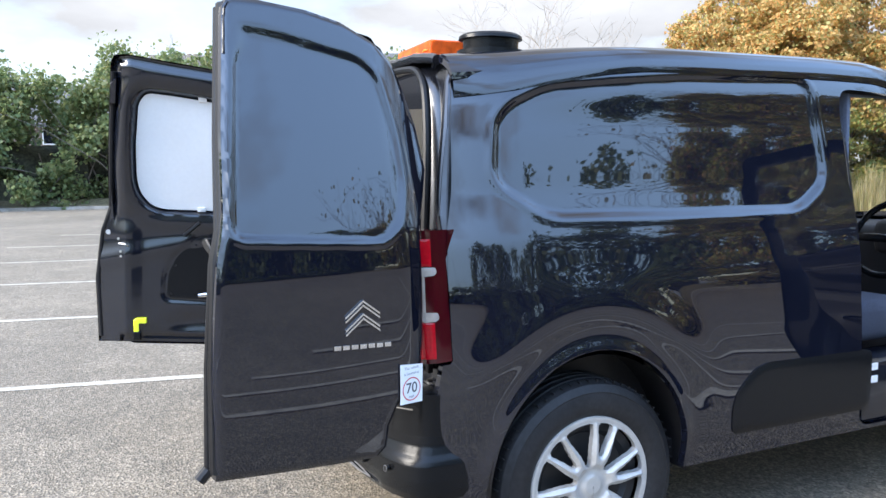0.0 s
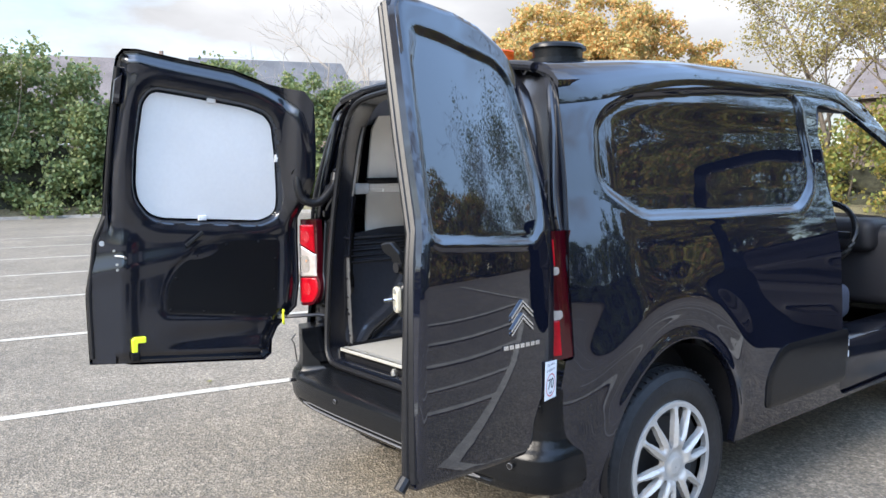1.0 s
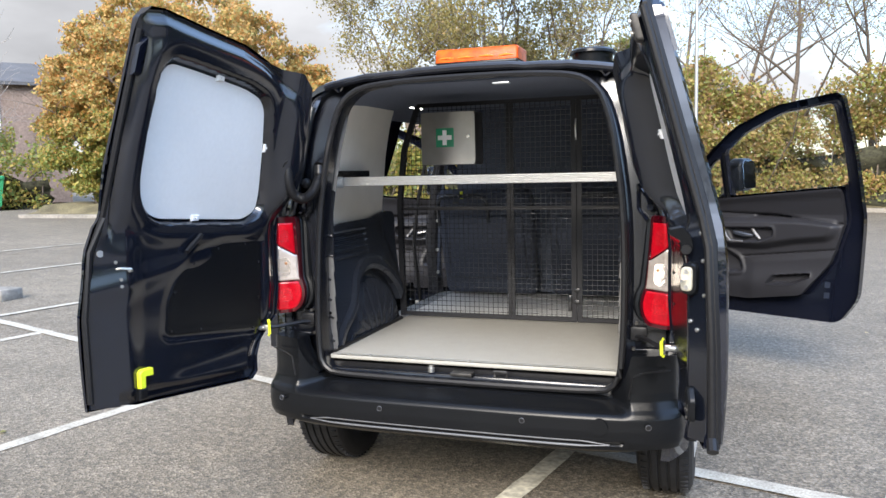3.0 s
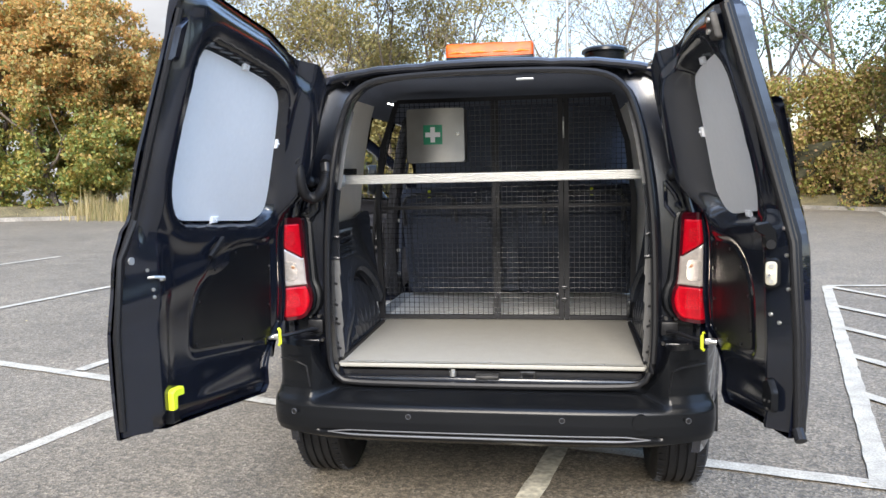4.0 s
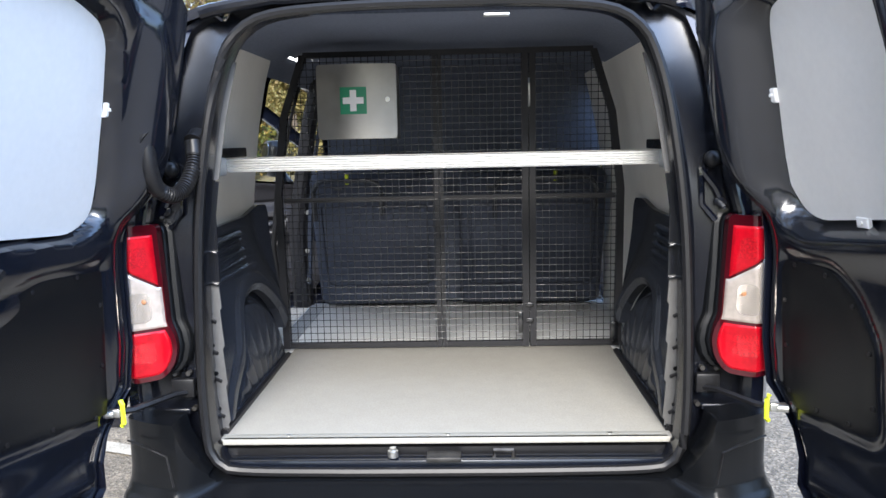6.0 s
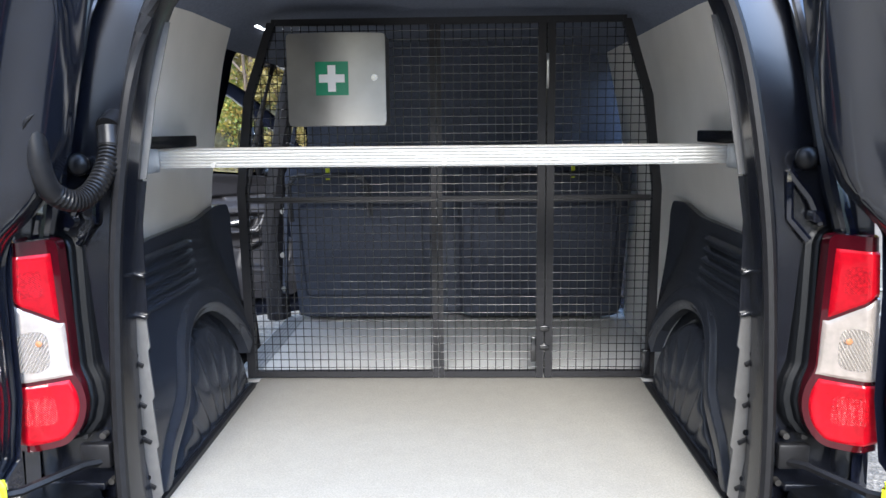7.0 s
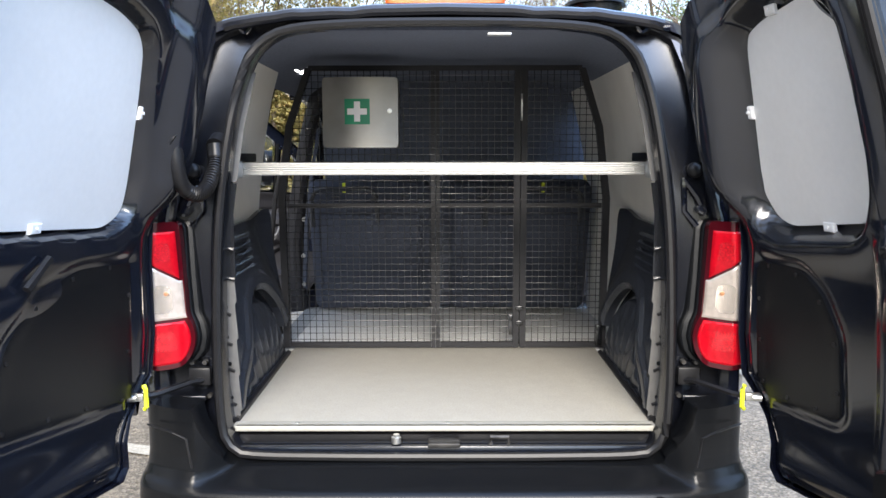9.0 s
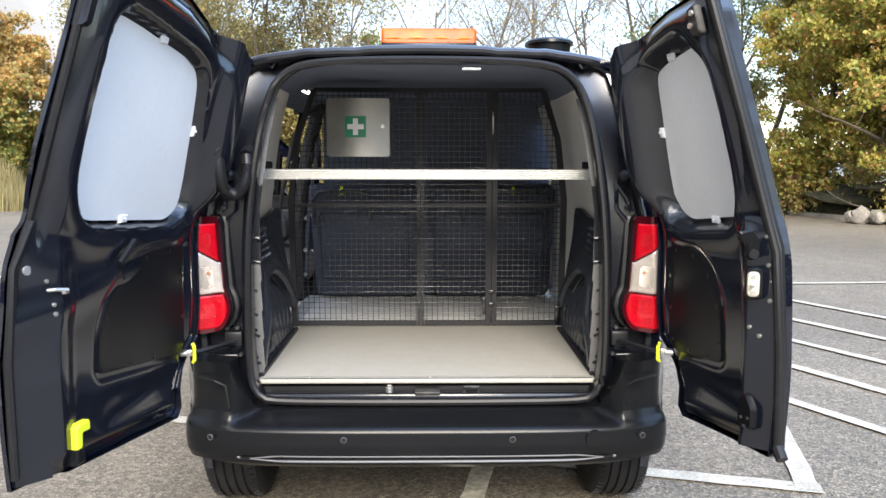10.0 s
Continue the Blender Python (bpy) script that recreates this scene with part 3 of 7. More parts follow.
def nose():
    """Windscreen, bonnet and front, closing the van ahead."""
    def screen(x, t):
        y = 2.50 + 0.98 * t - 0.10 * (x / 0.7) ** 2 * (0.4 + t)
        z = 1.752 + (1.10 - 1.752) * t + 0.05 * np.sin(np.pi * t) - 0.03 * (x / 0.7) ** 2
        return x * (0.98 + 0.1 * t), y, z
    p, f, _ = sheet(screen, np.linspace(-.70, .70, 24), np.linspace(0, 1, 16))
    glass = mesh_object("windscreen", *pane(p, f, (0, -.0030, -.0045)), GLASS, van, "clear laminated windscreen")
    glass.visible_shadow = False

    def bonnet(x, t):
        y = 3.40 + 0.72 * t - 0.16 * (x / 0.78) ** 2
        z = 1.11 - 0.13 * t - 0.30 * np.clip(t - 0.72, 0, 1) ** 1.5 * 3 - 0.06 * (x / 0.78) ** 2
        return x, y, z
    p, f, _ = sheet(bonnet, np.linspace(-.77, .77, 24), np.linspace(0, 1, 16))
    mesh_object("bonnet", *with_rim(p, f, lambda q: np.array([0, 0, -0.03]) + 0 * q), PAINT, van)

    def front(x, z):
        return x, 4.15 - 0.24 * (np.abs(x) / 0.8) ** 3 - 0.05 * ((z - 0.55) / 0.3) ** 2, z
    p, f, _ = sheet(front, np.linspace(-.80, .80, 20), np.linspace(0.25, 0.88, 10))
    mesh_object("front_bumper", *with_rim(p, f, lambda q: np.array([0, -0.05, 0]) + 0 * q), PLASTIC, van)
    bm = bmesh.new()
    box(bm, (-.72, 2.9, .62), (.72, 3.42, 1.06), bevel=0.06, seg=3)
    box(bm, (.20, 2.82, .92), (.62, 3.1, 1.10), bevel=0.05, seg=3)
    part("dashboard", bm, TRIM, van, "dark grey moulded dashboard")
    bm = bmesh.new()
    ring = [Vector((.41 + .185 * math.cos(a), 2.68 + .07 * math.sin(a), 1.02 + .17 * math.sin(a))) for a in np.linspace(0, 2 * math.pi, 33)[:-1]]
    tube(bm, ring, 0.016, 8, closed=True)
    tube(bm, [(.41, 2.9, .96), (.41, 2.70, 1.02)], 0.035, 10)
    box(bm, (.25, 2.665, 1.0), (.57, 2.69, 1.04), bevel=0.008)
    part("steering_wheel", bm, PLASTIC, van)
    bm = bmesh.new()
    box(bm, (-.80, .2, .36), (.80, 4.0, .42))
    box(bm, (-.60, .24, .415), (.60, 2.6, .575))
    part("underbody", bm, RUBBER, van)


nose()


def loop_points(half, n=64):
    """A closed, mirrored line through half an outline (x, y, z), resampled evenly and softened."""
    h = np.array(half, float)
    pts = np.vstack([h, (h * [-1, 1, 1])[::-1][1:-1]])
    k = len(pts)
    dense = []
    for i in range(k):
        p0, p1, p2, p3 = (pts[(i + j) % k] for j in (-1, 0, 1, 2))
        for t in np.linspace(0, 1, 24, endpoint=False):
            dense.append(0.5 * (2 * p1 + (p2 - p0) * t + (2 * p0 - 5 * p1 + 4 * p2 - p3) * t * t + (3 * p1 - p0 - 3 * p2 + p3) * t ** 3))
    dense = np.array(dense)
    seg = np.linalg.norm(np.roll(dense, -1, 0) - dense, axis=1)
    cum = np.concatenate([[0], np.cumsum(seg)])
    want = np.linspace(0, cum[-1], 2 * n, endpoint=False)
    full = np.vstack([dense, dense[:1]])
    return np.stack([np.interp(want, cum, full[:, i]) for i in range(3)], -1)


def sy(z):
    """Depth of the door seal, which leans forward with height."""
    return 0.163 + 0.098 * (z - 0.5)


OPEN2 = ((0, 1.727), (.257, 1.723), (.427, 1.707), (.503, 1.668), (.545, 1.602), (.585, 1.444), (.617, 1.17), (.623, .86), (.613, .64), (.588, .572), (.53, .548), (.29, .542), (0, .541))
OUTER2 = ((0, 1.752, .300), (.30, 1.749, .300), (.52, 1.730, .300), (.63, 1.697, .300), (.70, 1.625, .283), (.762, 1.44, .247), (.806, 1.23, .216), (.810, .95, .212), (.806, .72, .205), (.80, .56, .20), (.70, .49, .18), (.35, .475, .17), (0, .475, .17))
seal_loop = loop_points([(x, sy(z), z) for x, z in OPEN2])
outer_loop = loop_points([(x, y, z) for x, z, y in OUTER2])


def rear_frame():
    a, b = outer_loop, seal_loop
    rows = [a, a * 0.86 + b * 0.14 + [0, 0.006, 0], a * 0.78 + b * 0.22 + [0, 0.030, 0], a * 0.45 + b * 0.55 + [0, 0.034, 0], a * 0.16 + b * 0.84 + [0, 0.030, 0], a * 0.08 + b * 0.92 + [0, 0.004, 0],
            b + [0, 0.0, 0], b * [0.985, 1, 1] + [0, 0.05, 0], b * [1.0, 1, 1] + [0, 0.10, 0]]
    n = len(a)
    v = np.vstack(rows)
    f = [(r * n + i, r * n + (i + 1) % n, (r + 1) * n + (i + 1) % n, (r + 1) * n + i) for r in range(len(rows) - 1) for i in range(n)]
    mesh_object("rear_frame", v, f, FRAME, van, angle=50)
    bm = bmesh.new()
    tube(bm, [tuple(q + [0, -0.010, 0]) for q in seal_loop], 0.0125, 8, closed=True)
    part("door_seal", bm, RUBBER, van, "black rubber door seal")
    for s in (1, -1):
        # pressed triangular gussets at the upper corners and plugs, hose and striker on the pillars
        bm = bmesh.new()
        tube(bm, [(s * .665, .262, 1.30), (s * .70, .245, 1.25), (s * .72, .236, 1.20)], 0.008, 6)
        tube(bm, [(s * .665, .262, 1.30), (s * .668, .255, 1.21), (s * .70, .24, 1.17)], 0.008, 6)
        cyl(bm, (s * .709, .25, 1.217), (s * .709, .225, 1.217), .012, 12)
        part("hinge_bracket", bm, PAINT, van)
        bm = bmesh.new()
        g = bmesh.ops.create_uvsphere(bm, u_segments=14, v_segments=10, radius=.022)
        for q in g["verts"]:
            q.co = Vector((s * .690 + q.co.x, .245 + q.co.y * .7, 1.325 + q.co.z))
        part("rubber_buffer", bm, RUBBER, van)
        bm = bmesh.new()
        tube(bm, [(s * .52, .296, 1.735), (s * .545, .292, 1.70)], .006, 6)
        tube(bm, [(s * .545, .292, 1.70), (s * .58, .292, 1.728)], .006, 6)
        tube(bm, [(s * .52, .296, 1.735), (s * .58, .292, 1.728)], .006, 6)
        part("corner_gusset", bm, PAINT, van)
        bm = bmesh.new()
        box(bm, (s * .675 - .03, .185, .735), (s * .675 + .03, .205, .785), bevel=.005)
        tube(bm, [(s * .655, .20, .748), (s * .69, .165, .752), (s * .75, .06, .750), (s * .79, .04, .748)], .008, 6)
        part("door_check", bm, RUBBER, van)
        for dx, dz in ((.655, .70), (.665, .795), (.70, .795)):
            bm = bmesh.new()
            cyl(bm, (s * dx, .22, dz), (s * dx, .202, dz), .0065, 10)
            part("jamb_bolt", bm, DARKMETAL, van)
        bm = bmesh.new()
        box(bm, (s * .715 - .055, .185, .69), (s * .715 + .055, .20, .705), bevel=.003)
        part("jamb_ledge", bm, FRAME, van)
        bm = bmesh.new()
        tube(bm, [(s * .770, .036, .718), (s * .763, .030, .725), (s * .763, .030, .772), (s * .770, .036, .780)], .006, 6)
        part("check_release", bm, YELLOW, van, "fluorescent yellow door release lever")
        bm = bmesh.new()
        cyl(bm, (s * .79, .035, .748), (s * .812, .03, .748), .010, 12)
        box(bm, (s * .792 - .02, .032, .738), (s * .792 + .02, .045, .759), bevel=.004)
        part("check_bracket", bm, STEEL, van)
    bm = bmesh.new()
    hose = [(-.680, .085, 1.392), (-.677, .084, 1.335), (-.670, .10, 1.287), (-.653, .14, 1.265), (-.636, .175, 1.276), (-.625, .21, 1.312), (-.624, .24, 1.355), (-.628, .252, 1.395)]
    path = [Vector(q) for q in hose]
    dense = []
    for i in range(len(path) - 1):
        p0, p1, p2, p3 = path[max(0, i - 1)], path[i], path[i + 1], path[min(len(path) - 1, i + 2)]
        for t in np.linspace(0, 1, 24, endpoint=False):
            t = float(t)
            dense.append(0.5 * (2 * p1 + (p2 - p0) * t + (2 * p0 - 5 * p1 + 4 * p2 - p3) * t * t + (3 * p1 - p0 - 3 * p2 + p3) * t ** 3))
    dense.append(path[-1])
    tube(bm, dense, [(.0205 if i % 4 < 2 else .0165) if 52 < i < 146 else (.0195 if i < 60 else .0225) for i in range(len(dense))], 16)
    cyl(bm, path[0] + Vector((-.012, .004, .018)), path[0] + Vector((.006, 0, .006)), .030, 20)
    cyl(bm, path[-1] + Vector((0, 0, -.004)), path[-1] + Vector((.004, .03, .014)), .026, 20)
    part("cable_hose", bm, RUBBER, van, "ribbed black rubber cable hose", smooth=True, angle=60)
    bm = bmesh.new()
    box(bm, (-.58, .185, .50), (.58, .235, .562), bevel=.012)
    part("sill", bm, INNER, van)
    bm = bmesh.new()
    cyl(bm, (-.134, .20, .565), (-.134, .20, .582), .014, 12)
    cyl(bm, (-.134, .20, .582), (-.134, .20, .59), .009, 8)
    part("sill_bolt", bm, STEEL, van)
    bm = bmesh.new()
    box(bm, (-.045, .165, .562), (.045, .215, .576), bevel=.004)
    part("striker_plate", bm, DARKMETAL, van)
    bm = bmesh.new()
    tube(bm, [(.13, .19, .565), (.13, .19, .585), (.18, .19, .585), (.18, .19, .565)], .006, 6)
    part("striker", bm, DARKMETAL, van)
    bm = bmesh.new()
    box(bm, (.12, .262, 1.690), (.185, .287, 1.697), bevel=.002)
    part("striker", bm, GALV, van)


rear_frame()


def bumper():
    def fn(s, z):
        th = s * np.pi / 2
        e = 2 / 3.5
        cx = np.sign(th) * np.abs(np.sin(th)) ** e
        cy = np.abs(np.cos(th)) ** e
        side = step(np.abs(.838 * cx), .635, .675)
        low = np.interp(z, [.34, .355, .372, .40, .44, .485], [.075, .04, .016, .004, 0, .002])
        shelf = np.interp(z, [.485, .497, .505, .515, .535], [0, .008, .025, .075, .15])
        column = np.interp(z, [.485, .50, .515, .54, .57, .70], [0, .006, .016, .026, .030, .030])
        off = low + shelf * (1 - side) + column * side
        slot = 0.012 * np.exp(-((z - .396) / .006) ** 2) * step(.66 - np.abs(cx * .838), 0, .03)
        off = off + slot
        return (.838 - off * 0.8) * cx, 0.20 * (1 - cy) + off * np.clip(cy * 1.6, 0, 1), z

    def keep(s, z):
        x = .838 * np.abs(np.sin(s * np.pi / 2)) ** (2 / 3.5)
        top = .526 + .178 * step(x, .645, .685) - .01 * step(x, .80, .86)
        low = .345 + .03 * step(x, .55, .75)
        return np.maximum(z - top, low - z)

    p, f, _ = sheet(fn, np.linspace(-1, 1, 201), np.linspace(.335, .715, 96), keep)
    b = mesh_object("rear_bumper", *with_rim(p, f, lambda q: np.array([0, .10, 0]) + 0 * q), PLASTIC, van, "textured black plastic rear bumper", angle=40)
    for x, y in ((-.275, .0), (.282, .0), (-.721, .034), (.721, .034)):
        bm = bmesh.new()
        n = Vector((x * .35 if abs(x) > .5 else 0, -1, 0)).normalized()
        c = Vector((x, y, .464))
        cyl(bm, c + n * -.01, c + n * .003, .0085, 18)
        part("parking_sensor", bm, RUBBER, b, "small round parking sensor")
        bm = bmesh.new()
        q = n.to_track_quat("Z", "Y").to_matrix().to_4x4()
        lathe(bm, ((.0078, .002), (.0092, .0036), (.0104, .002)), Matrix.Translation(c) @ q, 20)
        part("sensor_ring", bm, STRIP, b)
    bm = bmesh.new()
    cyl(bm, (.556, .02, .46), (.556, .0035, .46), .029, 28)
    part("tow_eye_cover", bm, PLASTIC, b, "round plastic towing eye cover")
    for dz in (.386, .404):
        bm = bmesh.new()
        tube(bm, [(x, 0.20 * (1 - (max(0, 1 - (abs(x) / .838) ** 3.5)) ** (1 / 3.5)) + .007, .392 + (dz - .392) * min(1, (.595 - abs(x)) / .10)) for x in np.linspace(-.59, .59, 60)], [.0015 + .0022 * min(1, (.595 - abs(x)) / .12) for x in np.linspace(-.59, .59, 60)], 6)
        part("trim_strip", bm, STRIP, b, "thin grey bumper trim strip")
    for s in (1, -1):
        bm = bmesh.new()
        tube(bm, [(s * .655, .035, .56), (s * .665, .03, .64), (s * .70, .035, .655), (s * .79, .10, .655)], .003, 5)
        part("seam", bm, RUBBER, b)


bumper()


def tail_lamp(s):
    """A lamp cluster on a black moulded box that stands out between body side and door seal."""
    S = np.array([(.672, .198), (.680, .172), (.700, .158), (.735, .145), (.775, .135), (.802, .142), (.819, .168), (.823, .230)])
    cum = np.concatenate([[0], np.cumsum(np.linalg.norm(np.diff(S, axis=0), axis=1))])
    end = cum[-1]

    def fn(a, z, out=0.0):
        x, y = np.interp(a, cum, S[:, 0]), np.interp(a, cum, S[:, 1])
        k = (z - .80) / .38
        x2, y2 = x - (.022 + .012 * np.clip((a - .15) / .06, 0, 1)) * k * np.clip((x - .68) / .13, 0, 1), y + .052 * k * (1 - np.clip((a - .06) / .08, 0, 1))
        dx, dy = x2 - .755, y2 - .24 - .05 * k
        n = np.hypot(dx, dy) + 1e-6
        return s * (x2 + out * dx / n), y2 + out * dy / n, z

    whole = sdf(rounded(((.078, 1.19), (end, 1.19), (end, .80), (.12, .790), (.06, .798), (.034, .83), (.026, .868), (.034, .905), (.052, .935), (.062, 1.03)), .016))
    us, zs = np.linspace(0, end, 90), np.linspace(.78, 1.20, 150)
    p, f, _ = sheet(fn, us, zs, whole)
    lamp = mesh_object("tail_lamp", *with_rim(p, f, lambda q: np.array([0, .03, 0]) + 0 * q), DARKRED, van, "red and clear tail lamp cluster")
    hi = lambda a: 1.032 + .046 * np.clip((a - .075) / .075, 0, 1)
    lo = lambda a: .926 - .04 * (a - .08)
    brake = lambda a, z: np.maximum.reduce([whole(a, z) + .011, z - 1.164, hi(a) + .005 - z, a - .186])
    clear = lambda a, z: np.maximum.reduce([whole(a, z) + .004, z - hi(a) + .002, lo(a) + .002 - z, a - .162])
    fog = lambda a, z: np.maximum.reduce([whole(a, z) + .013, z - lo(a) + .006, a - .188])
    for name, mat, keep, lab in (("brake_lens", RED, brake, "red brake lamp lens"), ("reverse_lens", CLEAR, clear, "clear indicator and reversing lens"), ("fog_lens", RED, fog, "red fog lamp lens")):
        p, f, _ = sheet(lambda a, z: fn(a, z, .004 - .003 * step(keep(a, z), -.005, 0)), us, zs, keep)
        mesh_object(name, *with_rim(p, f, lambda q: np.array([0, .006, 0]) + 0 * q), mat, lamp, lab)
    # moulded prisms and the bowl behind the clear lens
    for name, mat, keep, box4 in (("reflex_lens", REFLEX, brake, (.095, .135, 1.085, 1.135)), ("reflex_lens", REFLEX, fog, (.075, .138, .842, .895)), ("reflector", REFLECTOR, clear, (.086, .142, .944, 1.022))):
        a0, a1, z0, z1 = box4
        area = sdf(rounded(((a0, z0), (a1, z0), (a1, z1), (a0 + .006, z1)), .01 if mat is REFLEX else .024))
        wave = (lambda a, z: .0008 * np.cos(a * 1500) * np.cos(z * 1500)) if mat is REFLEX else (lambda a, z: .0010 * np.cos(a * 1100 + z * 500))
        p, f, _ = sheet(lambda a, z: fn(a, z, .0048 + wave(a, z)), np.linspace(a0 - .002, a1 + .002, 60), np.linspace(z0 - .002, z1 + .002, 70), lambda a, z: np.maximum(area(a, z), keep(a, z) + .004))
        mesh_object(name, p, f, mat, lamp)
    for a, b in ((1.056, 1.080), (.920, .946)):
        bar = sdf(rounded(((.158, a - .004), (.158, b), (.204, b), (.208, a + .008), (.200, a)), .007))
        p, f, _ = sheet(lambda u, z: fn(u, z, 0.0055), np.linspace(.156, .210, 28), np.linspace(a - .006, b + .002, 16), bar)
        mesh_object("reverse_lens", *with_rim(p, f, lambda q: np.array([-s * .005, 0, 0]) + 0 * q), CLEAR, lamp, "clear indicator and reversing lens")
    x0, y0, z0 = fn(np.array(.104), np.array(.995), .007)
    bm = bmesh.new()
    g = bmesh.ops.create_uvsphere(bm, u_segments=12, v_segments=8, radius=.0065)
    for q in g["verts"]:
        q.co = Vector((float(x0) + q.co.x, float(y0) + q.co.y * .3, .998 + q.co.z * .9))
    part("indicator_bulb", bm, BULB, lamp, "amber bulb behind clear lens")

    # black moulded box, stepped twice, between lamp and door seal
    prof = np.array([(.004, .012), (-.008, .008), (-.012, .012), (-.015, .022), (-.026, .024), (-.031, .030), (-.036, .045), (-.044, .12)])

    def shell(j, z):
        e = np.interp(z, [.786, .793, .805, .83, .868, .905, .935, 1.03, 1.165, 1.18, 1.19, 1.197], [.76, .735, .71, .692, .684, .692, .706, .716, .726, .732, .742, .76])
        k = (z - .8) / .38
        return s * (e + np.interp(j, np.arange(8), prof[:, 0])), .178 + np.interp(j, np.arange(8), prof[:, 1]) + .052 * k, z

    p, f, _ = sheet(shell, np.linspace(0, 7, 29), np.concatenate([np.linspace(.786, .83, 10), np.linspace(.84, 1.15, 30), np.linspace(1.16, 1.197, 8)]))
    mesh_object("lamp_surround", *with_rim(p, f, lambda q: np.array([0, .03, 0]) + 0 * q), PLASTIC, lamp, angle=35)


for s in (1, -1):
    tail_lamp(s)


# ---- wheels ----
def wheel(x, hub, s):
    """One wheel: brake disc, tyre with grooves and sipes, silver cover."""
    y, z = hub
    m = Matrix.Translation((s * x, y, z)) @ Matrix.Rotation(radians(90) * s, 4, "Y") @ Matrix.Diagonal((1.052, 1.052, 1, 1))
    bm = bmesh.new()
    lathe(bm, ((.0, -.055), (.15, -.05), (.165, -.035), (.19, -.03), (.205, -.06), (.205, -.18), (.0, -.18)), m, 40)
    w = part("wheel", bm, WHEELBLACK, van)
    bm = bmesh.new()
    prof = [(.205, -.19), (.215, -.2), (.255, -.212), (.290, -.208), (.312, -.195), (.321, -.180)]
    for gx in (-.155, -.12, -.085, -.05):
        prof += [(.325, gx - .006), (.317, gx - .004), (.317, gx + .004), (.325, gx + .006)]
    prof += [(.321, -.022), (.312, -.008), (.300, -.001), (.290, .004), (.286, .0025), (.255, .010), (.230, .006), (.214, -.004), (.205, -.012)]
    lathe(bm, prof, m, 96)
    for i in range(64):
        a = 2 * math.pi * i / 64
        for c0, c1 in ((-.19, -.165), (-.04, -.012)):
            r0 = .324
            q = m @ Matrix.Rotation(a, 4, "Z")
            box(bm, (r0 - .006, -.0018, c0), (r0 + .0012, .0018, c1), q)
    part("tyre", bm, TYRE, w, "worn black tyre with grooved tread", angle=25)
    n = 6

    def holes(th, r):
        out = np.full(np.shape(th), -1.0)
        for i in range(n):
            for c, half, r0, r1 in (((i + .22) / n, .288, .058, .193), ((i + .72) / n, .165, .088, .194)):
                d = np.abs((th - 2 * np.pi * c + np.pi) % (2 * np.pi) - np.pi)
                a = (half * (0.55 + 0.45 * step(r, r0, r1)) - d) * r
                b = np.minimum(r - r0, r1 - r)
                k = 0.016
                inner = np.minimum(a, b) - np.maximum(0, k - np.maximum(a, b)) * np.where((a < k) & (b < k), 0.35, 0)
                out = np.maximum(out, inner)
        return out

    def cover(th, r):
        h = np.interp(r, [0, .028, .036, .045, .10, .18, .196, .205, .212, .216], [.020, .020, .015, .013, .017, .010, .007, .010, .008, -.004])
        h = h + .010 * step(-holes(th, r), 0, .012) * step(r, .05, .07) * (1 - step(r, .18, .2)) - .006
        q = m.to_3x3()
        o = m.translation
        x, y2 = r * np.cos(th), r * np.sin(th)
        return tuple(q[k][0] * x + q[k][1] * y2 + q[k][2] * h + o[k] for k in range(3))

    p, f, _ = sheet(cover, np.linspace(0, 2 * np.pi, 217), np.concatenate([[.0005], np.linspace(.012, .216, 44)]), holes)
    bm = bmesh.new()
    p, f = with_rim(p, f, lambda q: np.array([-s * .020, 0, 0]) + 0 * q)
    vs = [bm.verts.new(tuple(map(float, q))) for q in p]
    for q in f:
        if len(set(q)) == len(q):
            bm.faces.new([vs[int(k)] for k in q])
    bmesh.ops.remove_doubles(bm, verts=bm.verts, dist=.0004)
    part("hubcap", bm, SILVER, w, "silver multi-spoke wheel cover", angle=40)


for s in (1, -1):
    wheel(.855, REAR_HUB, s)
    wheel(.85, FRONT_HUB, s)


def arch_liner(s, hub):
    bm = bmesh.new()
    for r, x0, x1 in ((.385, .70, .875),):
        ang = np.linspace(-.15, math.pi + .15, 28)
        A = [bm.verts.new((s * x1, hub[0] + r * .98 * math.cos(a), max(.26, .39 + r * math.sin(a)))) for a in ang]
        B = [bm.verts.new((s * x0, hub[0] + r * .98 * math.cos(a), max(.26, .39 + r * math.sin(a)))) for a in ang]
        for i in range(len(ang) - 1):
            bm.faces.new((A[i], A[i + 1], B[i + 1], B[i]))
        bm.faces.new(B)
    part("arch_liner", bm, RUBBER, van)


for s in (1, -1):
    for hub in (REAR_HUB, FRONT_HUB):
        arch_liner(s, hub)

# side rubbing strip along the sill
for s in (1, -1):
    strip = sdf(rounded(((1.255, .53), (1.275, .585), (1.35, .655), (1.41, .672), (1.945, .664), (1.945, .43), (1.255, .43)), .035))
    p, f, _ = sheet(lambda y, z: (s * (flank(y, z) + .010 - .006 * step(strip(y, z), -.02, 0)), y, z), np.arange(1.24, 1.97, .016), np.arange(.40, .68, .012), strip)
    mesh_object("sill_trim", *with_rim(p, f, lambda q: np.array([-s * .012, 0, 0]) + 0 * q), PLASTIC, van, "matt black plastic rubbing strip", angle=50)


# ---- rear doors ----
def lean(z):
    """How far the upper door leans towards the van's middle."""
    z = np.asarray(z, float)
    return 0.09 * np.clip(z - 1.095, 0, 0.105) + 0.26 * np.clip(z - 1.2, 0, 2)


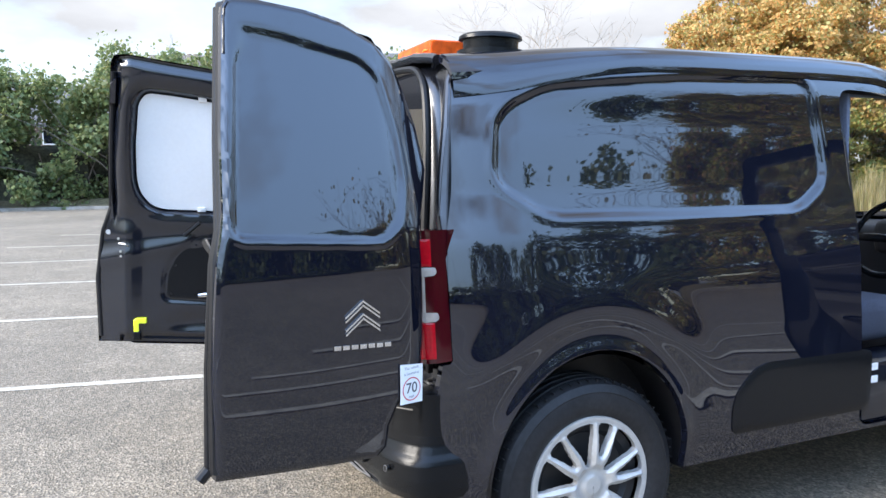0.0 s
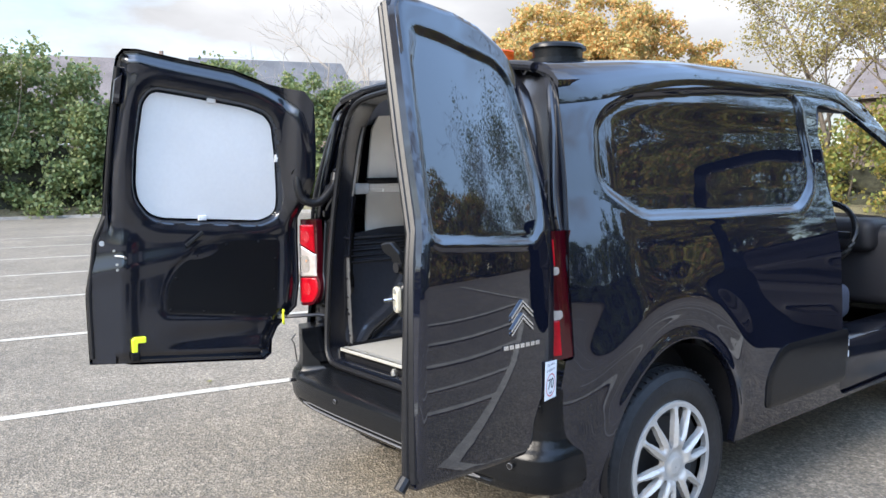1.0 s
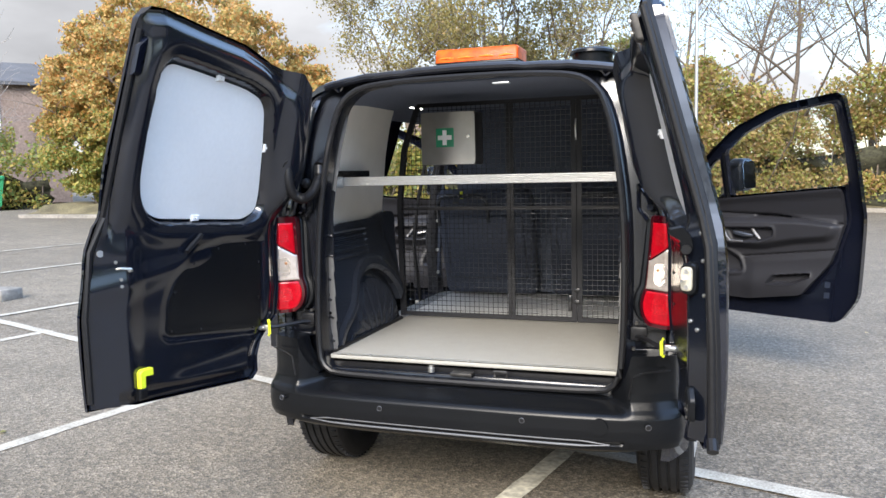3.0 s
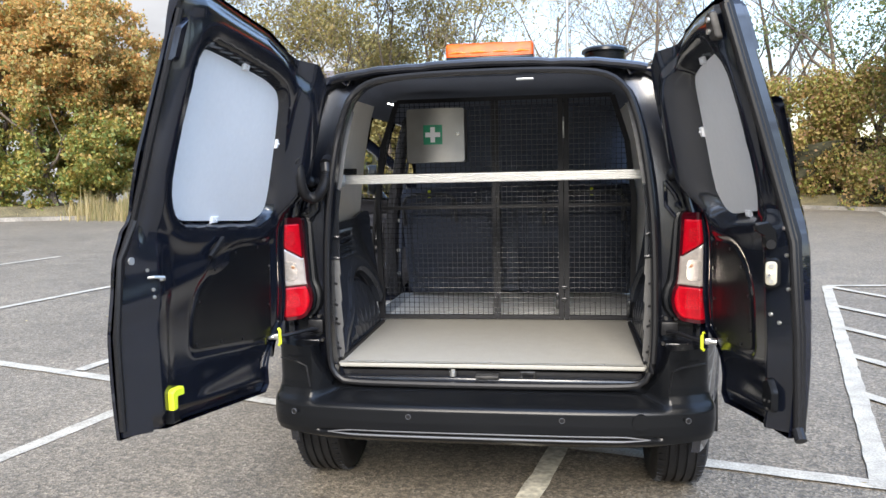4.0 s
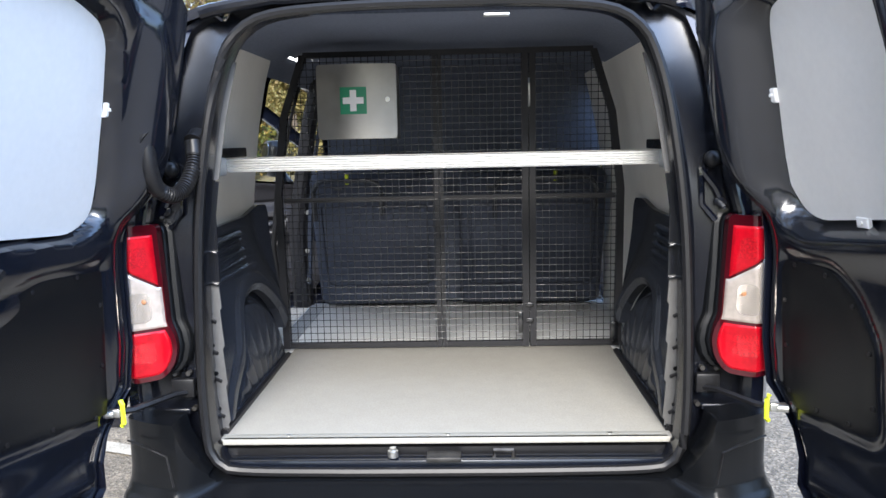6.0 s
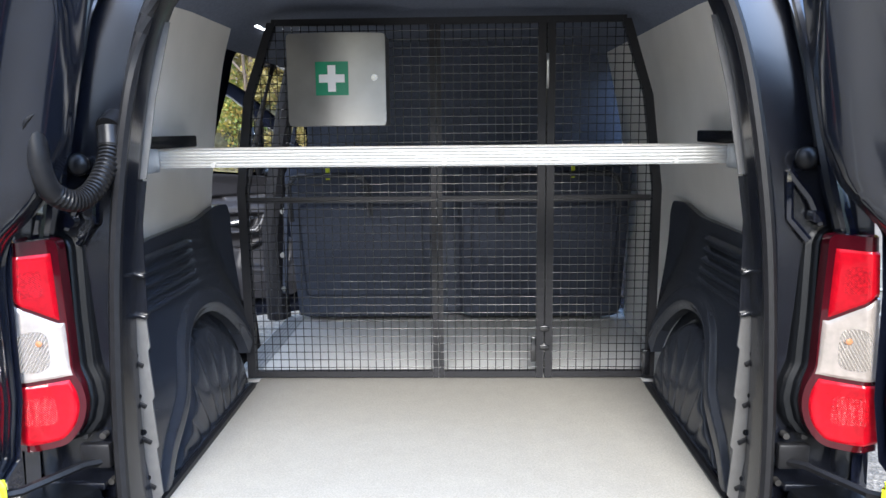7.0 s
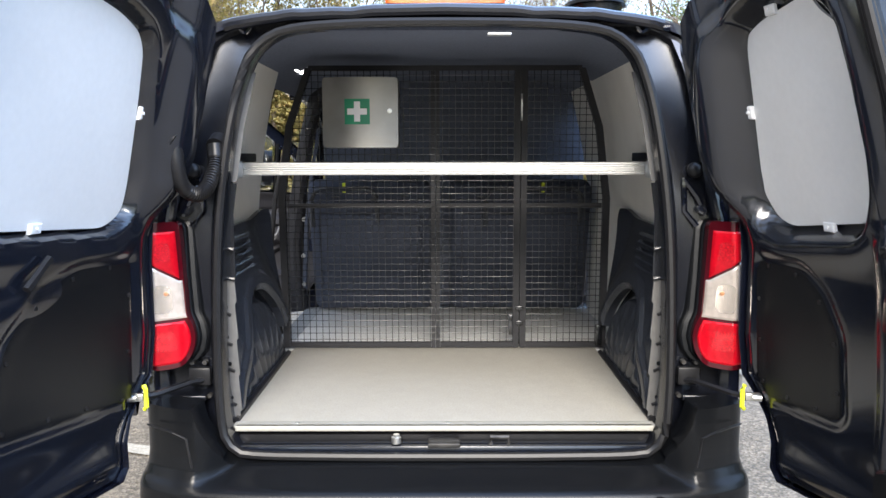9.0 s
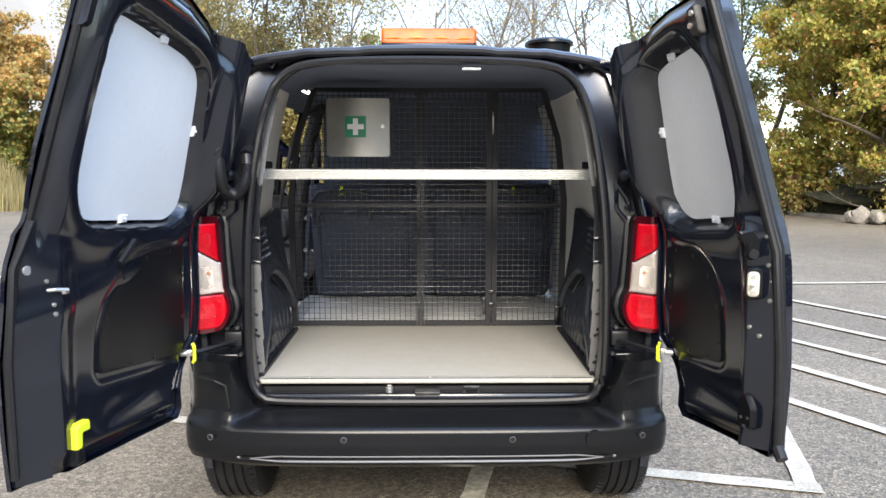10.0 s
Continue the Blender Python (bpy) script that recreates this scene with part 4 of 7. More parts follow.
def door_map(s):
    a = radians(10.5 if s > 0 else 8.5)
    H, d, n = np.array([.851 if s > 0 else -.839, .13]), np.array([s * math.sin(a), -math.cos(a)]), np.array([-s * math.cos(a), -math.sin(a)])

    def at(u, w, z):
        """u along the door from its hinge, w inwards from the outer skin, z up."""
        u, w, z = (np.asarray(q, float) for q in (u, w, z))
        curl = 0.035 * np.clip((0.10 - u) / 0.13, 0, 1) ** 2
        k = w + lean(z) + curl
        return H[0] + u * d[0] + k * n[0], H[1] + u * d[1] + k * n[1], z

    return at, (lambda u, w, z: Vector([float(q) for q in at(u, w, z)])), np.array([n[0], n[1], 0])


def door_outline(s, grow=0.0, boxy=False):
    """The outline of a rear door in (u, z); grow lengthens it, boxy squares the upper hinge corner as the inner pressing has it."""
    hinge = [(.175, .560), (.142, .585), (.135, .646), (.107, .700), (.06, .745), (.015, .79), (.0, .90), (.0, 1.20), (-.035, 1.28), (-.060, 1.37)]
    hinge += [(-.055, 1.50), (-.045, 1.61), (-.033, 1.70), (.005, 1.752), (.08, 1.772), (.20, 1.795)] if boxy else [(-.050, 1.50), (-.028, 1.595), (.01, 1.682), (.076, 1.739), (.176, 1.788)]
    if s < 0:
        zs, us, top = [.5, .92, 1.05, 1.14, 1.2, 1.24, 1.40, 1.55, 1.78, 1.86, 1.9], [.897, .897, .870, .860, .834, .818, .812, .795, .768, .757, .74], [(.30, 1.828), (.50, 1.858), (.68, 1.888), (.735, 1.886)]
    else:
        zs, us, top = [.5, .85, 1.0, 1.15, 1.2, 1.25, 1.46, 1.79, 1.9], [.630, .630, .620, .606, .592, .580, .560, .516, .48], [(.28, 1.812), (.42, 1.826), (.495, 1.824)]
    zz = np.linspace(1.90, .50, 141)
    uu = np.interp(zz, zs, us) + grow
    ker = np.exp(-np.linspace(-2, 2, 9) ** 2)
    uu = np.convolve(np.pad(uu, 4, mode="edge"), ker / ker.sum(), mode="valid")
    low, high = (.635, 1.862) if s < 0 else (.61, 1.80)
    free = [(float(u), float(z)) for u, z in zip(uu, zz) if low < z < high][::3]
    return hinge + [(u + (grow if u > .45 else 0), z) for u, z in top] + free + [(us[0] + grow, .626 if s < 0 else .597)]


def rear_door(s):
    at, vec, n = door_map(s)
    L, T = (.630, .516) if s > 0 else (.897, .768)
    out = sdf(door_outline(s))
    swing = radians(10.5 if s > 0 else 8.5)
    hx = .851 if s > 0 else -.839
    bulge = lambda u: -.013 * np.sin(np.pi * np.clip(np.asarray(u, float) / .66, 0, 1)) * (s > 0)
    along = lambda q: (q[:, 0] - hx) * s * math.sin(swing) - (q[:, 1] - .13) * math.cos(swing)
    win = ((.075, 1.215), (.040, 1.33), (.045, 1.47), (.080, 1.64), (.13, 1.70), (.36, 1.755), (T - .025, 1.77), (L - .058, 1.198), (.135, 1.168))
    wd = sdf(rounded(win, .045))

    def skin(u, z):
        e = wd(u, z)
        low = step(1.72 - z, 0, .08)
        w = bulge(u) + 0.008 * (1 - step(e, -.045 + .031 * low, -.002)) - .003 * np.exp(-((e - .007) / .006) ** 2) * low
        w = w + .018 * ((z - .85) / .3) ** 2 * (z < .85) + 0.008 * step(out(u, z), -.012, 0)
        return at(u, w, z)

    p, f, _ = sheet(skin, np.arange(-.09, L + .03, .008), np.arange(.54, 1.92, .008), out)
    door = mesh_object("rear_door", *with_rim(p, f, lambda q: n * (.045 - .034 * step(along(q), L - .16, L - .13) * (s < 0))[:, None]), PAINT, van, "gloss black rear door swung wide open", angle=45)

    # inner pressing, deeper along the edges, with a recess round the window blank and one for the lower panel
    if s < 0:
        blank = rounded(((.622, 1.733), (.658, 1.69), (.684, 1.50), (.690, 1.36), (.680, 1.30), (.64, 1.243), (.59, 1.222), (.165, 1.193), (.097, 1.225), (.094, 1.30), (.112, 1.48), (.133, 1.61), (.165, 1.65), (.245, 1.678), (.50, 1.718)), .035)
        lower = rounded(((.603, .825), (.59, .93), (.547, 1.01), (.442, 1.092), (.302, 1.122), (.078, 1.112), (.10, .745), (.15, .750), (.585, .803)), .03)
    else:
        blank = rounded(((.343, 1.699), (.368, 1.662), (.425, 1.618), (.440, 1.50), (.448, 1.36), (.441, 1.29), (.41, 1.222), (.15, 1.194), (.095, 1.211), (.058, 1.273), (.070, 1.40), (.096, 1.617), (.112, 1.650), (.175, 1.671)), .025)
        lower = rounded(((.07, .80), (.05, 1.08), (.07, 1.112), (.235, 1.112), (.32, 1.063), (.385, .975), (.406, .80), (.385, .776), (.12, .752)), .03)
    bd, ld = sdf(blank), sdf(lower)
    Lin = L + (.012 if s > 0 else -.006)
    bw, deep = (.024, .054) if s > 0 else (.036, .042)      # depth of the window blank, and of its recess

    def inner_w(u, z):
        u, z = np.asarray(u, float), np.asarray(z, float)
        w = .066 - deep * (1 - step(bd(u, z), .002, .045 if s > 0 else .022)) + .006 * np.exp(-((bd(u, z) - .062) / .03) ** 2)
        w = w - .005 * (1 - step(ld(u, z), .0, .015))
        w = w - .02 * step(out(u, z), -.055, -.012) * (u < L - .1)
        w = w + .045 * step(-u, -.085, -.02) * step(z, 1.15, 1.3)
        edge = np.interp(z, [.6, .85, 1.0, 1.2, 1.24, 1.46, 1.8], [L, L, L - .012, L - .03, L - .05, L - .072, T])
        if s < 0:
            k = np.interp(z, [.6, .85, 1.2, 1.46, 1.66, 1.8], [.770, .768, .745, .735, .715, .68])
            w = w + .012 * step(u, k - .085, k - .01) * (1 - step(z, 1.10, 1.20))
            w = w - (.036 + .010 * (1 - step(z, 1.10, 1.20))) * np.clip((u - k) / np.maximum(edge - .012 - k, .03), 0, 1)
        else:
            w = w + .028 * step(u, edge - .135, edge - .085) * (1 - step(z, 1.16, 1.24))
            w = w - (.028 + .022 * (1 - step(z, 1.16, 1.24))) * np.clip((u - edge + .075) / .085, 0, 1)
        w = w + .008 * np.exp(-(((z - 1.085) + .16 * (u - .35)) / .04) ** 2) * step(u, .25, .45) * (s < 0)
        return w - .012 * np.exp(-((z - .69) / .05) ** 2) * step(u, .10, .2) * (1 - step(u, .5, .65))

    inner = lambda u, z: at(u, inner_w(u, z), z)

    def set_screw(u, z, r=.006, high=.004):
        """A screw head sunk into the inner pressing."""
        w = float(inner_w(u, z))
        bm = bmesh.new()
        cyl(bm, vec(u - .002, w - .006, z), vec(u + .001, w + high, z), r, 12)
        cyl(bm, vec(u + .001, w + high, z), vec(u + .0015, w + high + .002, z), r * .55, 6)
        part("screw", bm, STEEL, door)

    io = sdf(door_outline(s, Lin - L, True))
    p, f, _ = sheet(inner, np.concatenate([np.arange(-.09, Lin - .20, .010), np.arange(Lin - .20, Lin + .03, .005)]), np.arange(.54, 1.92, .008), lambda u, z: io(u, z) + (.014 if s > 0 else .005))
    mesh_object("inner_pressing", *with_rim(p, f, lambda q: -n * (.035 - .025 * step(along(q), L - .16, L - .13) * (s < 0))[:, None]), INNER, door, angle=50)
    p, f, _ = sheet(lambda u, z: at(u, bw, z), np.arange(.03, .80, .02), np.arange(1.14, 1.78, .02), bd)
    mesh_object("window_blank", *with_rim(p, f, lambda q: -n * .008 + 0 * q), BOARD, door, "flat white blanking panel over door window")
    p, f, _ = sheet(lambda u, z: at(u, .065 + .0015 * np.exp(-((ld(u, z) + .02) / .01) ** 2), z), np.arange(.03, .70, .015), np.arange(.72, 1.15, .015), lambda u, z: ld(u, z) + .012)
    mesh_object("lower_trim", *with_rim(p, f, lambda q: -n * .012 + 0 * q), PLASTIC, door, "black plastic inner door trim")
    cen = np.mean(np.array(lower), axis=0)
    ring = np.array(lower)
    hop = np.concatenate([[0], np.cumsum(np.linalg.norm(np.diff(np.vstack([ring, ring[:1]]), axis=0), axis=1))])
    for t in np.linspace(0, hop[-1], 10, endpoint=False):
        u, z = (np.interp(t, hop, np.append(ring[:, i], ring[0, i])) for i in (0, 1))
        du, dz = cen[0] - u, cen[1] - z
        k = .026 / math.hypot(du, dz)
        bm = bmesh.new()
        cyl(bm, vec(u + du * k, .060, z + dz * k), vec(u + du * k, .0685, z + dz * k), .005, 10)
        part("trim_screw", bm, RUBBER, door)
    clips = ((.39, 1.706), (.098, 1.468), (.42, 1.214)) if s < 0 else ((.217, 1.686), (.068, 1.468), (.29, 1.203))
    for i, (u, z) in enumerate(clips):
        bm = bmesh.new()
        du, dz = (.010, .016) if i == 1 else (.018, .011)
        pr = [(u - du, z - dz), (u + du, z - dz), (u + du, z + dz), (u - du, z + dz)]
        prism(bm, pr, lambda a, b, c: vec(a, bw - .001 + c, b), .010, .003)
        cyl(bm, vec(u, bw + .008, z), vec(u, bw + .013, z), .004, 10)
        part("retaining_clip", bm, WHITE, door, "small white retaining clip")
    if s < 0:
        bm = bmesh.new()
        tube(bm, [vec(.750, .03, 1.82), vec(.785, .03, 1.52), vec(.808, .03, 1.24), vec(.850, .03, 1.13), vec(.884, .03, .92), vec(.884, .03, .65)], .011, 8)
        part("edge_seal", bm, RUBBER, door)
        bm = bmesh.new()
        pr = rounded(((.680, .704), (.680, .728), (.724, .729), (.738, .721), (.738, .664), (.718, .664), (.716, .706)), .005)
        prism(bm, pr, lambda a, b, c: vec(a, .072 + c, b), .020, .004)
        part("release_handle", bm, YELLOW, door, "fluorescent yellow latch release handle")
        bm = bmesh.new()
        prism(bm, [(.708, .628), (.744, .628), (.744, .668), (.708, .668)], lambda a, b, c: vec(a, .066 + c, b), .028, .005)
        part("release_base", bm, PLASTIC, door)
        bm = bmesh.new()
        w0, w1 = float(inner_w(.782, 1.07)), float(inner_w(.748, 1.07))
        tube(bm, [vec(.782, w0 - .004, 1.071), vec(.780, w0 + .016, 1.074), vec(.752, w1 + .018, 1.070), vec(.744, w1 + .012, 1.063), vec(.748, w1 - .004, 1.060)], .0045, 8)
        part("striker_loop", bm, STEEL, door)
        for u, z in ((.784, 1.094), (.776, 1.037), (.776, 1.015)):
            set_screw(u, z, .0055, .003)
        bm = bmesh.new()
        w0 = float(inner_w(.826, 1.125))
        cyl(bm, vec(.826, w0 - .006, 1.125), vec(.827, w0 + .002, 1.125), .011, 18)
        part("rubber_plug", bm, GALV, door)
        bm = bmesh.new()
        prism(bm, rounded(((.18, 1.005), (.25, 1.0), (.258, 1.045), (.19, 1.05)), .015), lambda a, b, c: vec(a, .055 + c, b), .006, .004)
        part("pull_recess", bm, RUBBER, door)
        bm = bmesh.new()
        prism(bm, [(.75, 1.68), (.775, 1.68), (.765, 1.77), (.735, 1.80)], lambda a, b, c: vec(a, .01 + c, b), .045, .01)
        part("top_latch_cover", bm, PAINT, door)
        bm = bmesh.new()
        tube(bm, [vec(.43, .085, 1.155), vec(.50, .085, 1.10)], .009, 6)
        part("wiring_clip", bm, RUBBER, door)
    else:
        bm = bmesh.new()
        tube(bm, [vec(.510, .046, 1.80), vec(.557, .048, 1.45), vec(.582, .048, 1.22), vec(.604, .046, 1.14), vec(.628, .044, .88), vec(.640, .042, .615)], [.012] * 6, 10)
        tube(bm, [vec(.498, .036, 1.81), vec(.546, .036, 1.45), vec(.570, .036, 1.23), vec(.594, .036, 1.15), vec(.616, .034, .88), vec(.624, .032, .615)], .019, 10)
        cyl(bm, vec(.640, .042, .625), vec(.664, .044, .600), .016, 10)
        part("edge_seal", bm, RUBBER, door, "ribbed black rubber edge seal")
        # latch on the sloping edge: housing, plated face with its bolt and screws
        plate = lambda a, b, c: vec(.592 - .39 * a + .92 * c, .104 + .92 * a + .39 * c, 1.056 + b)
        pill = lambda p, q: rounded(((-p, -q), (p, -q), (p, q), (-p, q)), p * .85, 6)
        bm = bmesh.new()
        prism(bm, pill(.022, .043), lambda a, b, c: plate(a - .004, b, -.050 + c), .046, .005)
        part("latch_surround", bm, PLASTIC, door)
        bm = bmesh.new()
        prism(bm, pill(.0155, .033), lambda a, b, c: plate(a, b, -.006 + c), .011, .003)
        latch = part("latch", bm, ZINC, door, "yellow zinc plated door latch")
        bm = bmesh.new()
        tube(bm, [plate(.002, 0, .0), plate(.004, 0, .020), plate(.006, -.001, .034)], [.005, .005, .004], 10)
        part("latch_bolt", bm, CHROME, latch)
        for b in (-.021, .021):
            bm = bmesh.new()
            cyl(bm, plate(0, b, .004), plate(0, b, .0075), .0065, 14)
            part("screw", bm, STEEL, latch)
        bm = bmesh.new()
        blade = rounded(((.045, .060), (.008, .067), (-.015, .040), (-.021, .008), (-.012, -.014), (.004, -.018), (.015, -.004), (.015, .026), (.041, .040)), .006, 4)
        prism(bm, blade, lambda a, b, c: vec(.567 + .24 * b + c, .100 + a, 1.135 + b), .018, .005)
        lever = part("latch_lever", bm, PLASTIC, door, "black plastic inner door lever")
        bm = bmesh.new()
        cyl(bm, vec(.575, .098, 1.137), vec(.592, .102, 1.136), .013, 18)
        part("pivot", bm, RUBBER, lever)
        for u, z in ((.585, 1.18), (.592, 1.105), (.602, 1.012), (.56, .935), (.585, .915)):
            set_screw(u, z)
        bm = bmesh.new()
        prism(bm, rounded(((.535, .66), (.60, .66), (.60, .72), (.57, .755), (.535, .74)), .01), lambda a, b, c: vec(a, .080 + c, b), .018, .006)
        part("lower_latch", bm, PLASTIC, door)
        for u, z in ((.555, .685), (.585, .69), (.57, .665)):
            bm = bmesh.new()
            cyl(bm, vec(u, .095, z), vec(u, .101, z), .0045, 10)
            part("screw", bm, DARKMETAL, door)
        bm = bmesh.new()
        prism(bm, rounded(((.44, 1.71), (.49, 1.71), (.485, 1.79), (.44, 1.78)), .01), lambda a, b, c: vec(a, .065 + c, b), .02, .006)
        part("upper_latch", bm, DARKMETAL, door, "metal upper door latch")
        for u, z in ((.455, 1.735), (.472, 1.765)):
            bm = bmesh.new()
            cyl(bm, vec(u, .085, z), vec(u, .092, z), .008, 12)
            part("screw", bm, STEEL, door)
        # badge: two plain chevrons and a plain bar
        for k, thick in ((0, .006), (.32, .006), (1, .006), (1.32, .006)):
            bm = bmesh.new()
            z0 = .956 - .036 * k
            for half in (-1, 1):
                prism(bm, [(.2205, z0 + .062), (.2205, z0 + .062 - thick), (.2205 + half * .054, z0 + .022 - thick), (.2205 + half * .054, z0 + .022)][::half], lambda a, b, c: vec(a, float(bulge(a)) - .001 - c, b), .005, .0015)
            part("badge_chevron", bm, CHROME, door, "chrome chevron badge")
        bm = bmesh.new()
        for k in range(7):
            a0 = .310 - k * .0262
            prism(bm, [(a0, .890 - .0017 * k), (a0 - .0205, .8888 - .0017 * k), (a0 - .0205, .9015 - .0017 * k), (a0, .903 - .0017 * k)], lambda a, b, c: vec(a, float(bulge(a)) - .0008 - c, b), .0035, .001)
        part("badge_bar", bm, CHROME, door, "chrome name bar")
        # speed sticker
        bm = bmesh.new()
        face = lambda a, b, c: vec(a, float(bulge(a)) + .018 * ((b - .85) / .3) ** 2 - .0012 - c, b)
        c0 = face(.0635, .743, .0026)
        ea = (face(.03, .735, 0) - face(.113, .735, 0)).normalized()
        eb = (face(.07, .79, 0) - face(.07, .70, 0)).normalized()
        en = ea.cross(eb).normalized()
        base = Matrix(((ea.x, eb.x, en.x, c0.x), (ea.y, eb.y, en.y, c0.y), (ea.z, eb.z, en.z, c0.z), (0, 0, 0, 1)))
        bm = bmesh.new()
        prism(bm, ((-.042, -.040), (.042, -.045), (.043, .067), (-.042, .077)), lambda x, y, c: base @ Vector((x, y, -.0008 + c)), .001, .0002)
        st = part("speed_sticker", bm, WHITE, door, "white speed limit sticker with red ring", smooth=False)
        bm = bmesh.new()
        lathe(bm, ((.0345, .0006), (.0312, .0006)), base, 40)
        part("sticker_ring", bm, REDINK, st, "red printed ring")
        writing("70", .044, base @ Matrix.Translation((0, .002, .0006)), BLACKINK, st, depth=.0003)
        writing("mph", .011, base @ Matrix.Translation((0, -.022, .0006)), GREYINK, st, depth=.0003)
        writing("This vehicle", .0115, base @ Matrix.Translation((0, .062, .0002)), GREYINK, st, depth=.0003)
        writing("is Limited to", .0115, base @ Matrix.Translation((0, .046, .0003)), GREYINK, st, depth=.0003)
    return door


for s in (1, -1):
    rear_door(s)


# ---- front doors, both open ----
def front_door(s, swing):
    a = radians(swing)
    H, d, n = np.array([s * .80, 3.03]), np.array([s * math.sin(a), -math.cos(a)]), np.array([-s * math.cos(a), -math.sin(a)])

    def at(u, w, z):
        u, w, z = (np.asarray(q, float) for q in (u, w, z))
        k = w + np.where(z > 1.05, 0.26 * (z - 1.05), 0) + .03 * ((z - .85) / .5) ** 2 * (z < .85)
        return H[0] + u * d[0] + k * n[0], H[1] + u * d[1] + k * n[1], z

    vec = lambda u, w, z: Vector([float(q) for q in at(u, w, z)])
    nn = np.array([n[0], n[1], 0])
    whole = sdf(rounded(((.02, .40), (.0, 1.05), (.02, 1.21), (.16, 1.41), (.40, 1.60), (.68, 1.715), (1.07, 1.765), (1.12, 1.40), (1.14, 1.0), (1.12, .55), (1.02, .40)), .05))
    glass = sdf(rounded(((.315, 1.16), (.315, 1.455), (.45, 1.555), (.70, 1.665), (1.02, 1.705), (1.06, 1.40), (1.07, 1.23)), .03))
    quarter = sdf(rounded(((.055, 1.13), (.06, 1.205), (.21, 1.375), (.275, 1.42), (.275, 1.155)), .015))
    keep = lambda u, z: np.maximum(np.maximum(whole(u, z), -glass(u, z)), -quarter(u, z))
    us, zs = np.arange(-.02, 1.17, .016), np.arange(.38, 1.80, .016)
    p, f, _ = sheet(lambda u, z: at(u, 0 * u, z), us, zs, keep)
    door = mesh_object("front_door", *with_rim(p, f, lambda q: nn * .05 + 0 * q), PAINT, van, "gloss black front door standing open", angle=45)
    trim = sdf(rounded(((.13, .497), (.04, .62), (.022, .70), (.05, .755), (.17, .83), (.19, .90), (.172, .965), (.10, .99), (.085, 1.075), (.10, 1.13), (1.02, 1.212), (1.03, 1.0), (.96, .76), (.80, .55), (.44, .493)), .03))
    arm = sdf(rounded(((.24, .85), (.25, .99), (.78, 1.0), (.99, .985), (.95, .92), (.74, .895), (.53, .85)), .04))
    pocket = sdf(rounded(((.575, .60), (.615, .66), (.85, .69), (.845, .66), (.74, .612)), .012))
    spk = sdf(rounded(((.143, .789), (.27, .812), (.379, .755), (.412, .67), (.198, .642), (.15, .703)), .03))
    bezel = sdf(rounded(((.275, .955), (.618, .966), (.619, .903), (.536, .871), (.323, .858)), .025))
    slot = sdf(rounded(((.47, 1.030), (.49, 1.048), (.70, 1.038), (.72, 1.022)), .008))

    def liner(u, z):
        w = .055 + .045 * (1 - step(arm(u, z), -.012, .04)) + .026 * np.exp(-((z - .60) / .09) ** 2)
        w = w - .045 * (1 - step(pocket(u, z), -.014, .004)) + .005 * np.exp(-(pocket(u, z) / .008) ** 2)
        w = w - .022 * (1 - step(spk(u, z), -.022, 0)) + .010 * np.exp(-((spk(u, z) - .010) / .012) ** 2)
        fold = np.interp(u, [.1, .187, .602, .978, 1.1], [1.055, 1.049, 1.042, .998, .985])
        w = w - .012 * np.exp(-((z - fold) / .007) ** 2) + .014 * np.exp(-((z - 1.12 - .08 * u) / .03) ** 2)
        w = w - .030 * (1 - step(bezel(u, z), -.018, .0)) + .006 * np.exp(-((bezel(u, z) - .006) / .008) ** 2) - .022 * (1 - step(slot(u, z), -.006, .002))
        seam = .767 + .124 * (u - .408)
        w = w - .010 * np.exp(-((z - seam) / .006) ** 2) * step(u, .38, .42) + .012 * (1 - step(z, seam - .05, seam)) * step(u, .40, .50)
        return at(u, w, z)

    p, f, _ = sheet(liner, np.arange(.01, 1.06, .008), np.arange(.48, 1.23, .006), trim)
    mesh_object("door_trim", *with_rim(p, f, lambda q: -nn * .04 + 0 * q), TRIM, door, "dark grey moulded door trim", angle=50)
    bm = bmesh.new()
    tube(bm, [vec(.34, .070, .932), vec(.36, .088, .922), vec(.44, .088, .908), vec(.475, .070, .905)], [.010, .016, .016, .010], 10)
    part("inner_handle", bm, GLOSSPLASTIC, door, "black inner door handle")
    bm = bmesh.new()
    tube(bm, [vec(.285, .100, .945), vec(.305, .102, .90), vec(.335, .102, .868), vec(.42, .102, .868)], .006, 8)
    tube(bm, [vec(.475, .082, .950), vec(.50, .088, .92), vec(.53, .090, .885)], .010, 8)
    part("handle_bezel", bm, STRIP, door, "satin grey handle surround")
    bm = bmesh.new()
    tube(bm, [vec(.295, .03, 1.15), vec(.295, .03, 1.44)], .014, 8)
    part("quarter_pillar", bm, PLASTIC, door)
    for keepg in (glass, quarter):
        p, f, _ = sheet(lambda u, z: at(u, .022, z), np.arange(.03, 1.12, .04), np.arange(1.10, 1.76, .04), lambda u, z: keepg(u, z) - .006)
        g = mesh_object("window_glass", *pane(p, f, nn * .004), GLASS, door, "clear side window glass")
        g.visible_shadow = False
    # mirror on the outer side
    bm = bmesh.new()
    g = bmesh.ops.create_cube(bm, size=1)
    bmesh.ops.bevel(bm, geom=list(bm.edges), offset=.28, segments=4, affect="EDGES", profile=.5)
    outw = -Vector((n[0], n[1], 0))
    c = vec(.29, -.17, 1.295)
    fw = Vector((d[0], d[1], 0))
    R = Matrix(((outw.x, fw.x, 0, c.x), (outw.y, fw.y, 0, c.y), (0, 0, 1, c.z), (0, 0, 0, 1)))
